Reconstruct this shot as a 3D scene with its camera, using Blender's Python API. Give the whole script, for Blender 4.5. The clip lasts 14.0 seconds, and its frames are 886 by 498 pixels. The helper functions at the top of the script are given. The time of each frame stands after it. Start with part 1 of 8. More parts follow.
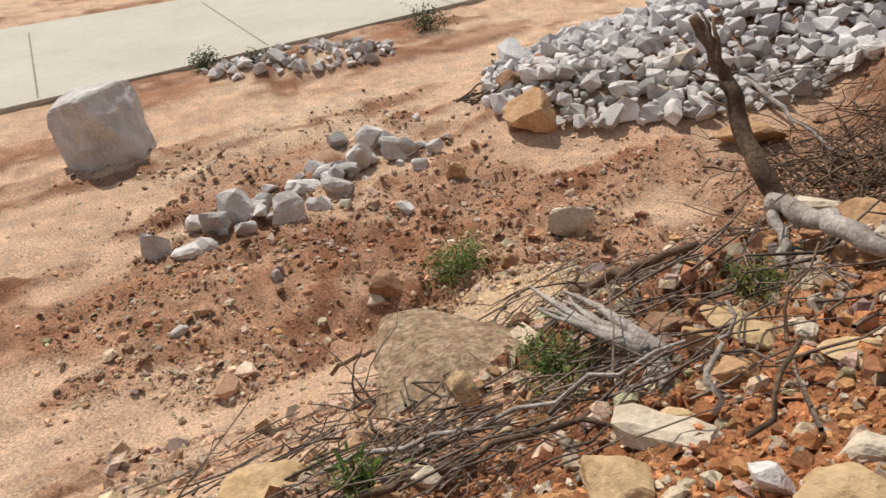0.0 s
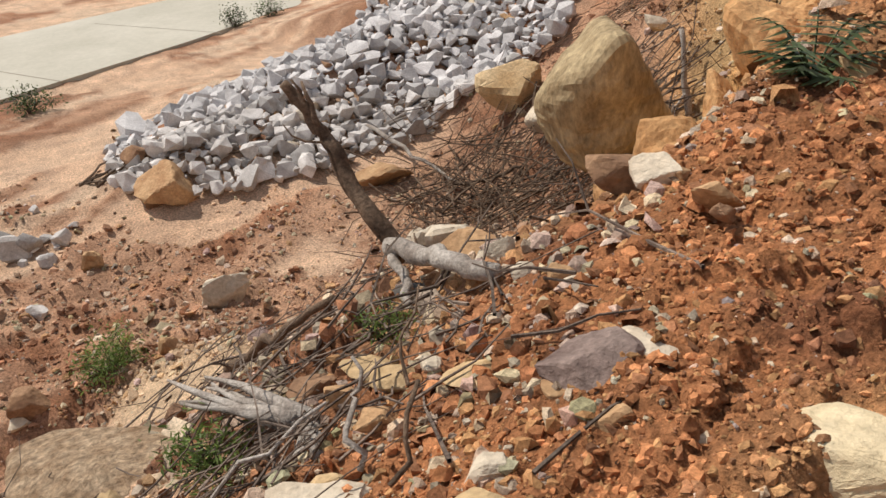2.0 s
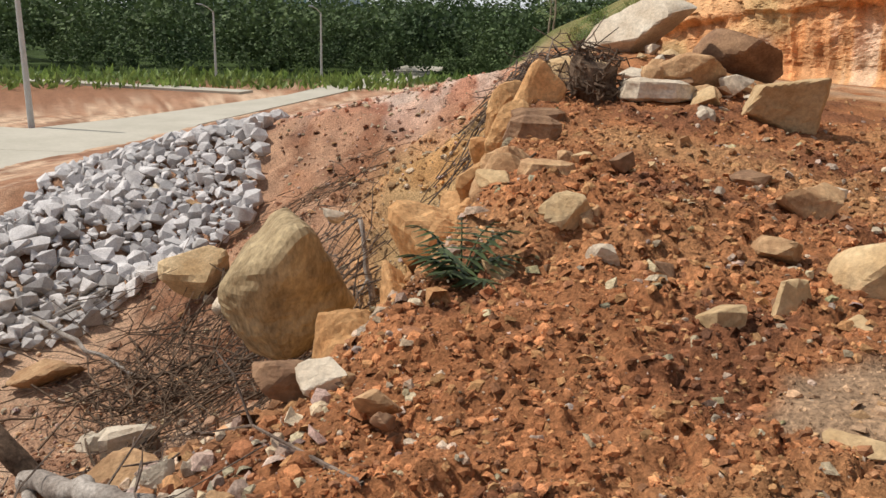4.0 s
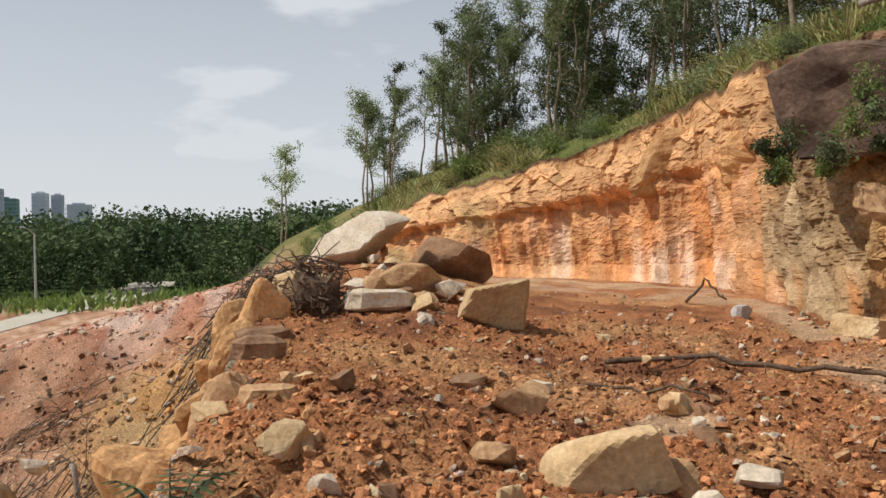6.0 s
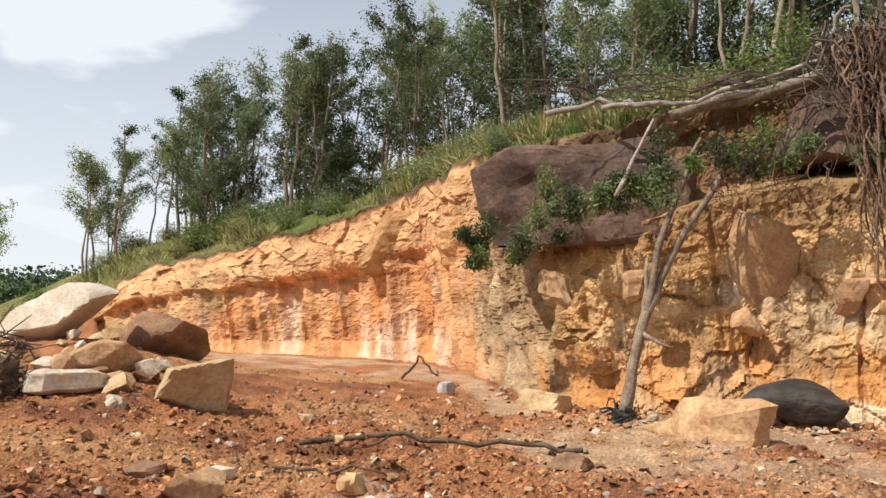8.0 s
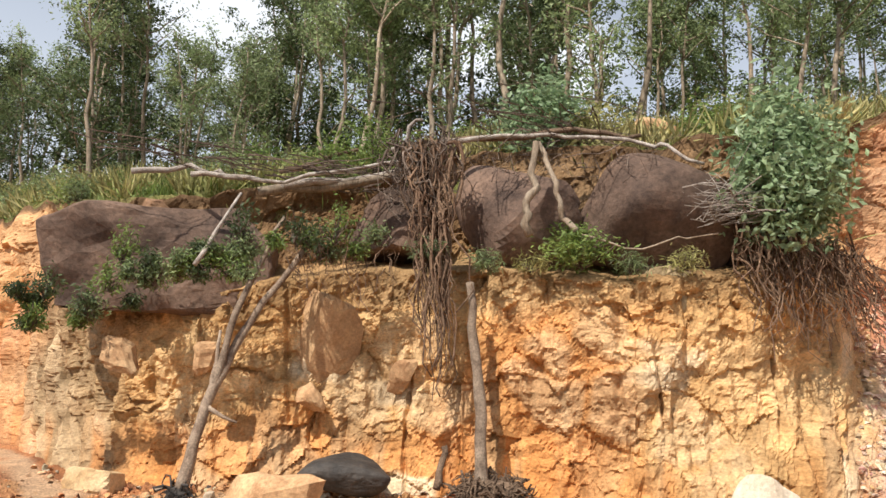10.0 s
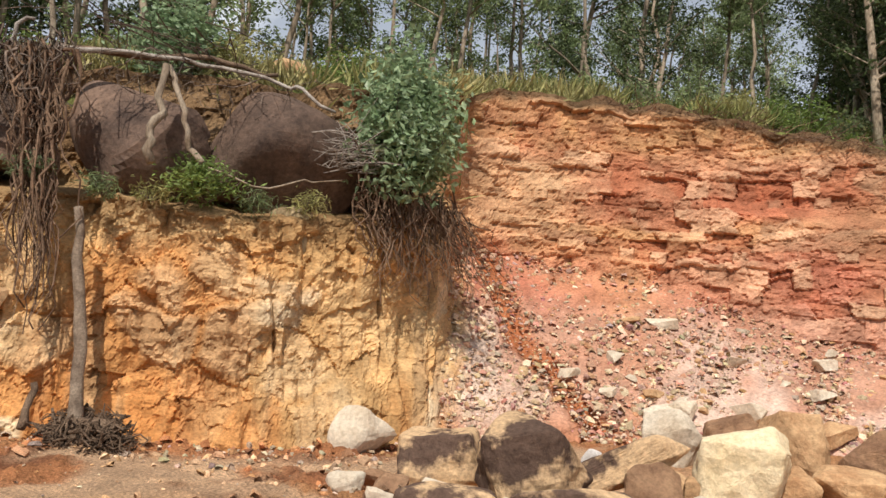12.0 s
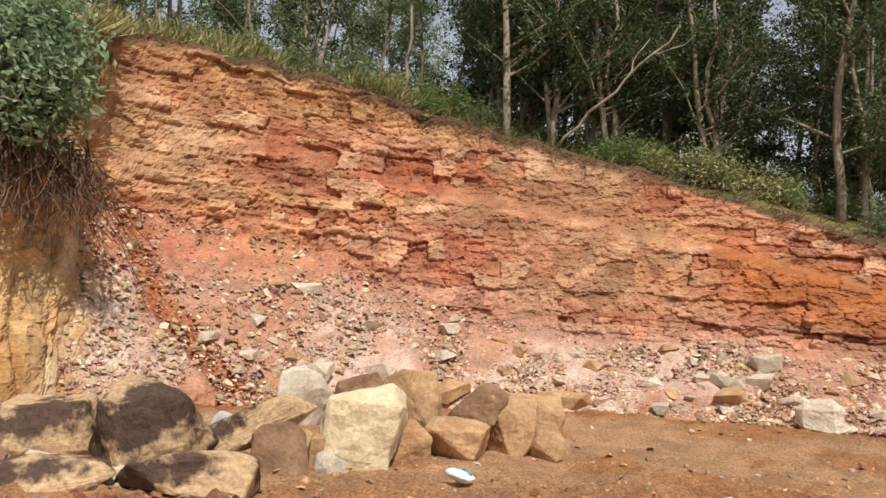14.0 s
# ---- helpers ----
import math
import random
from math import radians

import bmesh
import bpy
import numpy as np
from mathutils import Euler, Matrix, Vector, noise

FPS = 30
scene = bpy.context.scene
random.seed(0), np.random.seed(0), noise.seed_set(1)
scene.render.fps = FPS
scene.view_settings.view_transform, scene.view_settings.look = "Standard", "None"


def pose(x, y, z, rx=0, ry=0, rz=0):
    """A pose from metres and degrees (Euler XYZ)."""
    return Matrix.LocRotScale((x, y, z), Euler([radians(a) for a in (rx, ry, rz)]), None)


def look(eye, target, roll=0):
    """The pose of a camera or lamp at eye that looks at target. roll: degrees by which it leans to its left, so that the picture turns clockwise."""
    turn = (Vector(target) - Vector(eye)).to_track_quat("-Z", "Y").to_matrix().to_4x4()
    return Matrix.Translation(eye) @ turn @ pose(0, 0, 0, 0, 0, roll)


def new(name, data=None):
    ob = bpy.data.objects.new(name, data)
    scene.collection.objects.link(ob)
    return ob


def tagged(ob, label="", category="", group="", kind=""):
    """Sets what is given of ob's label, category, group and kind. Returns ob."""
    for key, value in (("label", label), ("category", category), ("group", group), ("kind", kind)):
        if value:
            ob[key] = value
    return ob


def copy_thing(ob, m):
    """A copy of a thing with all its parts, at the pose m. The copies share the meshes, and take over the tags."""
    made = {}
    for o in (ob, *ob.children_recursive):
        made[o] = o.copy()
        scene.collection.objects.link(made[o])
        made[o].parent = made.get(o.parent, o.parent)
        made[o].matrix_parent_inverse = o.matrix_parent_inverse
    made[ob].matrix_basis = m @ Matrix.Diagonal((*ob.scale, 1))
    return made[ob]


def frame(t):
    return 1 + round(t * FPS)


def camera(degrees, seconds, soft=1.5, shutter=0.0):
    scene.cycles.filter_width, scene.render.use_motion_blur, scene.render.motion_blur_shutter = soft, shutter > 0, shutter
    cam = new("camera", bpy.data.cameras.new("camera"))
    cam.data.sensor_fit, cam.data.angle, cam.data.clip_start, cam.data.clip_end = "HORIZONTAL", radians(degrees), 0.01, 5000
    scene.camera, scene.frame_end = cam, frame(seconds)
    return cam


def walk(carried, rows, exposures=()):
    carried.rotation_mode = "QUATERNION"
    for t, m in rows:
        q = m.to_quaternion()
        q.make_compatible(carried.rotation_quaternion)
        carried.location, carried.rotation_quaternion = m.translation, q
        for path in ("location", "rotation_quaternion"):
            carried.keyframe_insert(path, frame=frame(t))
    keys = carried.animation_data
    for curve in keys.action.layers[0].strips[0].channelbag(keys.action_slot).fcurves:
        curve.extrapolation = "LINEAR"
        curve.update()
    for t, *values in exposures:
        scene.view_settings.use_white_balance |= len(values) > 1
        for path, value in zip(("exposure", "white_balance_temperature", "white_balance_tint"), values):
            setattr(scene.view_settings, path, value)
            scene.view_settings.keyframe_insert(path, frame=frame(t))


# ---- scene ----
cam = camera(58.3, 14.0)
METRES, EYE, TILT, LEAN, TURN = 2.5, 1.6, -30.0, 5.2, 0.0
ROWS = [
    (0.0, 0.0, 0.0, 0.0, -0.0, 0.0, -0.0),
    (0.5, 0.026, 0.0012, 0.0057, -7.54, 0.15, 4.3),
    (1.0, 0.0559, 0.0033, 0.0101, -14.17, 0.14, 7.97),
    (1.5, 0.074, -0.0013, 0.0155, -18.4, 0.35, 10.4),
    (2.0, 0.0926, -0.0041, 0.0267, -23.39, 1.45, 11.97),
    (2.5, 0.1149, -0.0069, 0.0417, -29.92, 3.8, 13.06),
    (3.0, 0.1334, -0.0177, 0.0527, -35.27, 5.82, 14.05),
    (5.5, 0.2492, -0.0725, 0.1154, -58.36, 14.57, 22.83),
    (6.0, 0.2535, -0.1165, 0.1065, -62.56, 16.88, 25.72),
    (6.5, 0.2318, -0.1923, 0.0652, -66.8, 16.34, 27.78),
    (7.0, 0.2607, -0.2555, 0.0367, -72.11, 14.81, 28.24),
    (9.5, 0.2481, -0.4369, 0.0123, -105.31, 6.16, 28.87),
    (10.0, 0.2145, -0.4707, -0.0048, -115.43, 1.82, 27.2),
    (10.5, 0.2014, -0.4898, -0.0311, -122.2, -1.89, 25.64),
    (11.0, 0.1808, -0.5069, -0.0474, -129.45, -6.06, 23.98),
    (11.5, 0.1612, -0.5192, -0.0603, -136.98, -10.05, 21.68),
    (12.0, 0.1353, -0.5262, -0.0761, -142.54, -13.34, 19.84),
    (12.5, 0.117, -0.546, -0.0984, -147.6, -16.51, 18.24),
    (13.0, 0.0953, -0.5565, -0.1186, -152.27, -18.84, 16.01),
    (13.5, 0.077, -0.5608, -0.1228, -157.83, -20.26, 13.31),
    (14.0, 0.0462, -0.5709, -0.1243, -165.31, -21.7, 9.62),
]
walk(cam, [(t, pose(0, 0, EYE, TILT, LEAN, TURN) @ pose(METRES * x, METRES * y, METRES * z, 90 + pitch, roll, yaw)) for t, x, y, z, yaw, pitch, roll in ROWS],
     exposures=[(0, -0.2), (3.0, -0.2), (5.5, -0.35), (7.0, -0.15), (9.5, 0.28), (10.5, 0.30), (11.5, 0.02), (12.5, -0.14), (14.0, -0.22)])

# ---- world and sun ----
SUN_DIR = Vector((-0.5, 0.866, 0)).normalized()
SUN_ELEV = radians(54)
world = bpy.data.worlds.new("sky")
scene.world = world
world.use_nodes = True
wn, wl = world.node_tree.nodes, world.node_tree.links
sky = wn.new("ShaderNodeTexSky")
sky.sky_type, sky.sun_disc = "NISHITA", False
sky.sun_elevation = SUN_ELEV
sky.sun_rotation = math.atan2(SUN_DIR.x, SUN_DIR.y)
sky.air_density, sky.dust_density, sky.ozone_density = 1.0, 0.6, 1.5
tc = wn.new("ShaderNodeTexCoord")
mp = wn.new("ShaderNodeMapping")
mp.inputs["Scale"].default_value = (1.0, 1.0, 2.6)
mp.inputs["Location"].default_value = (0.7, 0.35, 0.1)
cn = wn.new("ShaderNodeTexNoise")
cn.inputs["Scale"].default_value, cn.inputs["Detail"].default_value, cn.inputs["Roughness"].default_value = 2.3, 7, 0.5
cr = wn.new("ShaderNodeValToRGB")
cr.color_ramp.elements[0].position, cr.color_ramp.elements[1].position = 0.47, 0.60
cmix = wn.new("ShaderNodeMix")
cmix.data_type = "RGBA"
cmix.inputs[7].default_value = (11.2, 11.6, 12.2, 1)
wl.new(tc.outputs["Generated"], mp.inputs["Vector"])
wl.new(mp.outputs["Vector"], cn.inputs["Vector"])
wl.new(cn.outputs["Fac"], cr.inputs["Fac"])
cm = wn.new("ShaderNodeMath")
cm.operation = "MULTIPLY"
cm.inputs[1].default_value = 0.9
wl.new(cr.outputs["Color"], cm.inputs[0])
# haze towards the horizon
sep = wn.new("ShaderNodeSeparateXYZ")
wl.new(tc.outputs["Generated"], sep.inputs[0])
hz = wn.new("ShaderNodeMapRange")
hz.inputs["From Min"].default_value, hz.inputs["From Max"].default_value = 0.7, -0.02
hz.inputs["To Min"].default_value, hz.inputs["To Max"].default_value = 0.05, 0.92
wl.new(sep.outputs["Z"], hz.inputs["Value"])
mxm = wn.new("ShaderNodeMath")
mxm.operation = "MAXIMUM"
wl.new(cm.outputs[0], mxm.inputs[0])
wl.new(hz.outputs["Result"], mxm.inputs[1])
wl.new(mxm.outputs[0], cmix.inputs[0])
wl.new(sky.outputs["Color"], cmix.inputs[6])
wl.new(cmix.outputs[2], wn["Background"].inputs["Color"])
wn["Background"].inputs["Strength"].default_value = 0.082

sun_data = bpy.data.lights.new("sun", "SUN")
sun_data.energy, sun_data.angle, sun_data.color = 5.0, radians(0.6), (1.0, 0.94, 0.85)
sun = new("sun", sun_data)
d = SUN_DIR * math.cos(SUN_ELEV) + Vector((0, 0, math.sin(SUN_ELEV)))
sun.matrix_world = look(d * 60, (0, 0, 0))

# ---- noise on arrays ----
def rnd_hash(ix, iy, iz, seed):
    h = (ix.astype(np.int64) * 374761393 + iy.astype(np.int64) * 668265263 + iz.astype(np.int64) * 2147483647 + seed * 974711) & 0xFFFFFFFF
    h = ((h ^ (h >> 13)) * 1274126177) & 0xFFFFFFFF
    h = ((h ^ (h >> 16)) * 2246822519) & 0xFFFFFFFF
    return ((h ^ (h >> 15)) & 0xFFFFFF) / float(0xFFFFFF)


def vnoise(x, y, z, seed=0):
    """Value noise, -1 to 1."""
    x, y, z = np.broadcast_arrays(x, y, z)
    ix, iy, iz = np.floor(x), np.floor(y), np.floor(z)
    fx, fy, fz = x - ix, y - iy, z - iz
    fx, fy, fz = (f * f * f * (f * (f * 6 - 15) + 10) for f in (fx, fy, fz))
    out = 0
    for a in (0, 1):
        for b in (0, 1):
            for c in (0, 1):
                w = (fx if a else 1 - fx) * (fy if b else 1 - fy) * (fz if c else 1 - fz)
                out = out + w * rnd_hash(ix + a, iy + b, iz + c, seed)
    return out * 2 - 1


def fbm(x, y, z=0.0, octaves=4, seed=0, gain=0.5):
    out, amp, tot = 0, 1.0, 0.0
    for k in range(octaves):
        s = 2.03 ** k
        out = out + amp * vnoise(np.asarray(x) * s + 17.3 * k, np.asarray(y) * s - 9.1 * k, np.asarray(z) * s + 3.7 * k, seed + k)
        tot += amp
        amp *= gain
    return out / tot


def cells(x, y, seed=0, facets=False):
    """Cell noise in the plane: nearest distance, gap to the next, and a random number of the cell."""
    ix, iy = np.floor(x), np.floor(y)
    f1 = np.full(x.shape, 9.0)
    f2 = np.full(x.shape, 9.0)
    rid = np.zeros(x.shape)
    ox, oy = np.zeros(x.shape), np.zeros(x.shape)
    for a in (-1, 0, 1):
        for b in (-1, 0, 1):
            cx, cy = ix + a, iy + b
            px = cx + rnd_hash(cx, cy, cx * 0, seed)
            py = cy + rnd_hash(cx, cy, cx * 0 + 1, seed)
            dd = np.hypot(px - x, py - y)
            r = rnd_hash(cx, cy, cx * 0 + 2, seed)
            near = dd < f1
            f2 = np.where(near, f1, np.minimum(f2, dd))
            rid = np.where(near, r, rid)
            ox, oy = np.where(near, x - px, ox), np.where(near, y - py, oy)
            f1 = np.where(near, dd, f1)
    if facets:
        # flat faces, each at its own tilt
        return rid - 0.5 + ox * (np.mod(rid * 7.13, 1) - 0.5) * 1.6 + oy * (np.mod(rid * 13.7, 1) - 0.5) * 1.6, f2 - f1, rid
    return f1, f2 - f1, rid


def sstep(a, b, x):
    t = np.clip((np.asarray(x, float) - a) / (b - a), 0, 1)
    return t * t * (3 - 2 * t)


# ---- mesh helpers ----
def array_mesh(name, verts, faces, material, colours=None, smooth=False):
    """A mesh from arrays; all faces have the same number of corners."""
    me = bpy.data.meshes.new(name)
    verts, faces = np.asarray(verts, np.float32), np.asarray(faces, np.int32)
    n = faces.shape[1]
    me.vertices.add(len(verts))
    me.vertices.foreach_set("co", verts.ravel())
    me.loops.add(faces.size)
    me.loops.foreach_set("vertex_index", faces.ravel())
    me.polygons.add(len(faces))
    me.polygons.foreach_set("loop_start", np.arange(0, faces.size, n, dtype=np.int32))
    me.polygons.foreach_set("use_smooth", np.full(len(faces), smooth))
    if colours is not None:
        at = me.color_attributes.new("tint", "FLOAT_COLOR", "POINT")
        at.data.foreach_set("color", np.concatenate([colours, np.ones((len(colours), 1))], 1).astype(np.float32).ravel())
    me.materials.append(material)
    me.update(calc_edges=True)
    return me


def grid_faces(rows, cols, wrap=False):
    i, j = np.meshgrid(np.arange(rows - 1), np.arange(cols if wrap else cols - 1), indexing="ij")
    k = (j + 1) % cols
    return np.stack([i * cols + j, i * cols + k, (i + 1) * cols + k, (i + 1) * cols + j], -1).reshape(-1, 4)


def mesh_of(name, bm, material, smooth=False):
    me = bpy.data.meshes.new(name)
    bm.normal_update()
    bm.to_mesh(me)
    bm.free()
    me.materials.append(material)
    if smooth:
        me.polygons.foreach_set("use_smooth", [True] * len(me.polygons))
    return me


def part(name, bm, material, parent, label="", smooth=False):
    """One mesh object under a thing or under a part."""
    me = bm if isinstance(bm, bpy.types.Mesh) else mesh_of(name, bm, material, smooth)
    ob = new(name, me)
    ob.parent = parent
    return tagged(ob, label)


def holder(name, m, label, category, group="", kind=""):
    ob = new(name)
    ob.empty_display_size = 0.1
    ob.matrix_world = m
    return tagged(ob, label, category, group, kind)


def tube(bm, pts, radii, sides=6, cap=True):
    """A tapered round bar along points."""
    pts = [Vector(p) for p in pts]
    rings = []
    for i, p in enumerate(pts):
        t = (pts[min(i + 1, len(pts) - 1)] - pts[max(i - 1, 0)])
        t = t.normalized() if t.length > 1e-6 else Vector((0, 0, 1))
        u = t.orthogonal().normalized() if i == 0 else (u0 - t * u0.dot(t)).normalized()
        u0, v = u, t.cross(u)
        r = radii[i] if hasattr(radii, "__len__") else radii
        rings.append([bm.verts.new(p + (u * math.cos(a) + v * math.sin(a)) * r) for a in [2 * math.pi * k / sides for k in range(sides)]])
    for a, b in zip(rings, rings[1:]):
        for k in range(sides):
            bm.faces.new((a[k], a[(k + 1) % sides], b[(k + 1) % sides], b[k]))
    if cap:
        bm.faces.new(rings[0][::-1])
        bm.faces.new(rings[-1])


def wobble(a, b, n, amount, rng, sag=0.0):
    """Points from a to b that stray from the straight line."""
    a, b = Vector(a), Vector(b)
    out = []
    off = Vector()
    for i in range(n + 1):
        f = i / n
        if 0 < i < n:
            off = off * 0.7 + Vector([rng.gauss(0, amount) for _ in range(3)])
        w = 1 if 0 < i < n else 0
        out.append(a.lerp(b, f) + off * w + Vector((0, 0, -sag * 4 * f * (1 - f))))
    return out


def taper(r0, r1, n):
    return [r0 + (r1 - r0) * i / n for i in range(n + 1)]


def rock_bm(seed, size, cuts=13, sub=4, rough=0.05, flat=0.0, soft=40.0):
    """A broken block: a ball cut by planes, then weathered. size: full width, depth, height; its foot is at z = 0."""
    rng = np.random.RandomState(seed)
    bm = bmesh.new()
    bmesh.ops.create_icosphere(bm, subdivisions=sub, radius=1.0)
    co = np.array([v.co for v in bm.verts])
    n = rng.normal(size=(cuts, 3))
    n /= np.linalg.norm(n, axis=1)[:, None]
    n = np.concatenate([n, [[0, 0, 1], [0, 0, -1]]]) if flat else n
    dist = rng.uniform(0.5, 0.9, len(n))
    if flat:
        dist[-2:] = flat
    q = np.clip((co @ n.T), 0.02, None) / dist
    r = 1 / (np.sum(q ** soft, axis=1) ** (1 / soft))
    r = np.minimum(r, 1.6)
    co = co * r[:, None]
    co -= (co.max(0) + co.min(0)) / 2
    co *= np.array(size) / (co.max(0) - co.min(0))
    f = 2.2 / max(size)
    nn = fbm(co[:, 0] * f, co[:, 1] * f, co[:, 2] * f * 1.6, 5, seed, 0.6)
    ln = np.linalg.norm(co, axis=1)[:, None]
    co = co + co / np.maximum(ln, 1e-5) * (nn * rough * max(size))[:, None]
    co[:, 2] -= co[:, 2].min()
    for v, c in zip(bm.verts, co):
        v.co = c
    return bm


def block_bm(seed, size, jitter=0.24, cuts=7, rough=0.03, lean=0.0):
    """A split block: a box with pushed corners and worn, broken faces; its foot is at z = 0. lean: one end lower than the other."""
    rng = np.random.RandomState(seed)
    bm = bmesh.new()
    bmesh.ops.create_cube(bm, size=1.0)
    for v in bm.verts:
        v.co += Vector(rng.uniform(-jitter, jitter, 3))
        if v.co.z > 0:
            v.co.z += lean * v.co.x
            v.co.x *= 0.86
            v.co.y *= 0.82
    bmesh.ops.bevel(bm, geom=bm.edges[:] + bm.verts[:], offset=0.17, segments=1, affect="EDGES", profile=0.5)
    bmesh.ops.subdivide_edges(bm, edges=bm.edges[:], cuts=cuts, use_grid_fill=True)
    bmesh.ops.triangulate(bm, faces=[f for f in bm.faces if len(f.verts) > 4])
    co = np.array([v.co for v in bm.verts])
    co -= (co.max(0) + co.min(0)) / 2
    co *= np.array(size) / (co.max(0) - co.min(0))
    f = 2.0 / max(size)
    a = fbm(co[:, 0] * f, co[:, 1] * f, co[:, 2] * f * 1.7, 5, seed, 0.6)
    b = np.abs(fbm(co[:, 0] * f * 1.3, co[:, 1] * f * 1.3, co[:, 2] * f * 2.6, 3, seed + 9))
    ln = np.linalg.norm(co, axis=1)[:, None]
    co = co + co / np.maximum(ln, 1e-5) * ((a - 0.7 * b) * rough * 1.6 * max(size))[:, None]
    co[:, 2] -= co[:, 2].min()
    for v, c in zip(bm.verts, co):
        v.co = c
    return bm


def boulder_bm(seed, size, points=15, square=0.6, edge=0.07, rough=0.02, lean=0.0):
    """A broken boulder with flat split faces and worn edges; its foot is at z = 0. square: 1 round, lower boxier."""
    rng = np.random.RandomState(seed)
    p = rng.normal(size=(points, 3))
    p /= np.linalg.norm(p, axis=1)[:, None]
    p = np.sign(p) * np.abs(p) ** square * rng.uniform(0.85, 1.0, (points, 1))
    bm = bmesh.new()
    vs = [bm.verts.new(c) for c in p]
    res = bmesh.ops.convex_hull(bm, input=vs)
    bmesh.ops.delete(bm, geom=[g for g in res["geom_interior"] if isinstance(g, bmesh.types.BMVert)], context="VERTS")
    bmesh.ops.dissolve_limit(bm, angle_limit=radians(18), verts=bm.verts[:], edges=bm.edges[:])
    bmesh.ops.bevel(bm, geom=bm.edges[:], offset=edge, segments=2, affect="EDGES", profile=0.5, clamp_overlap=True)
    bmesh.ops.triangulate(bm, faces=bm.faces[:])
    for _ in range(4):
        long = [e for e in bm.edges if e.calc_length() > 0.16]
        if not long or len(bm.faces) > 5000:
            break
        bmesh.ops.subdivide_edges(bm, edges=long, cuts=1)
        bmesh.ops.triangulate(bm, faces=[f for f in bm.faces if len(f.verts) > 3])
    co = np.array([v.co for v in bm.verts])
    co -= (co.max(0) + co.min(0)) / 2
    co *= np.array(size) / (co.max(0) - co.min(0))
    f = 2.6 / max(size)
    a = fbm(co[:, 0] * f, co[:, 1] * f, co[:, 2] * f * 1.7, 5, seed, 0.6)
    ln = np.linalg.norm(co, axis=1)[:, None]
    co = co + co / np.maximum(ln, 1e-5) * (a * rough * 1.6 * max(size))[:, None]
    co[:, 2] += lean * co[:, 0]
    co[:, 2] -= co[:, 2].min()
    for v, c in zip(bm.verts, co):
        v.co = c
    return bm


def chip_bm(seed, size, points=14):
    """A small broken stone: the hull of a few points. Its middle is at the origin."""
    rng = np.random.RandomState(seed)
    p = rng.normal(size=(points, 3))
    p /= np.linalg.norm(p, axis=1)[:, None]
    p *= rng.uniform(0.8, 1.0, (points, 1))
    p = np.sign(p) * np.abs(p) ** 0.75 * np.array(size) / 2
    bm = bmesh.new()
    vs = [bm.verts.new(c) for c in p]
    res = bmesh.ops.convex_hull(bm, input=vs)
    bmesh.ops.delete(bm, geom=[g for g in res["geom_interior"] if isinstance(g, bmesh.types.BMVert)], context="VERTS")
    return bm


# a low lump: a wide foot ring, a narrower crown ring and a flat top
LUMP_V = np.array([[math.cos(a), math.sin(a), -0.45] for a in [2 * math.pi * k / 5 for k in range(5)]] + [[0.72 * math.cos(a), 0.72 * math.sin(a), 0.55] for a in [2 * math.pi * (k + 0.5) / 5 for k in range(5)]])
LUMP_F = np.array([[k, (k + 1) % 5, 5 + k] for k in range(5)] + [[(k + 1) % 5, 5 + (k + 1) % 5, 5 + k] for k in range(5)] + [[5, 6, 7], [5, 7, 8], [5, 8, 9]])


def many_clods(name, pos, size, material, colours, seed=0, squash=0.7):
    """Many small clods or pebbles in one mesh."""
    rng = np.random.RandomState(seed)
    n = len(pos)
    v = LUMP_V[None] * rng.uniform(0.75, 1.1, (n, 10, 1)) * rng.uniform(0.8, 1.15, (n, 10, 3)) + rng.normal(0, 0.09, (n, 10, 3))
    v = v * (size[:, None, None] / 2) * rng.uniform(0.65, 1.4, (n, 1, 3)) * np.array([1, 1, squash])
    # any turn: a random quaternion each
    q = rng.normal(size=(n, 4)) * np.array([1, 0.24, 0.24, 1])
    q /= np.linalg.norm(q, axis=1)[:, None]
    u, w = q[:, None, 1:], q[:, None, :1]
    t = 2 * np.cross(np.broadcast_to(u, v.shape), v)
    v = v + w * t + np.cross(np.broadcast_to(u, v.shape), t) + pos[:, None]
    f = LUMP_F[None] + (np.arange(n) * 10)[:, None, None]
    return array_mesh(name, v.reshape(-1, 3), f.reshape(-1, 3), material, np.repeat(colours, 10, 0))


def leaf_mesh(name, pos, size, material, seed=0, droop=0.4, slim=0.4):
    """Many small leaves in one mesh, each a bent pair of triangles."""
    rng = np.random.RandomState(seed)
    n = len(pos)
    d = rng.normal(size=(n, 3))
    d[:, 2] = d[:, 2] * 0.6 - droop
    d /= np.linalg.norm(d, axis=1)[:, None]
    w = np.cross(d, rng.normal(size=(n, 3)))
    w /= np.linalg.norm(w, axis=1)[:, None] + 1e-6
    size = size[:, None]
    up = np.cross(d, w)
    a = pos
    b = pos + d * size * 0.5 + w * size * slim / 2 + up * size * 0.06
    c = pos + d * size
    e = pos + d * size * 0.5 - w * size * slim / 2 + up * size * 0.06
    v = np.stack([a, b, c, e], 1).reshape(-1, 3)
    f = np.arange(n * 4).reshape(-1, 4)
    tris = np.concatenate([f[:, [0, 1, 2]], f[:, [0, 2, 3]]])
    return array_mesh(name, v, tris, material)

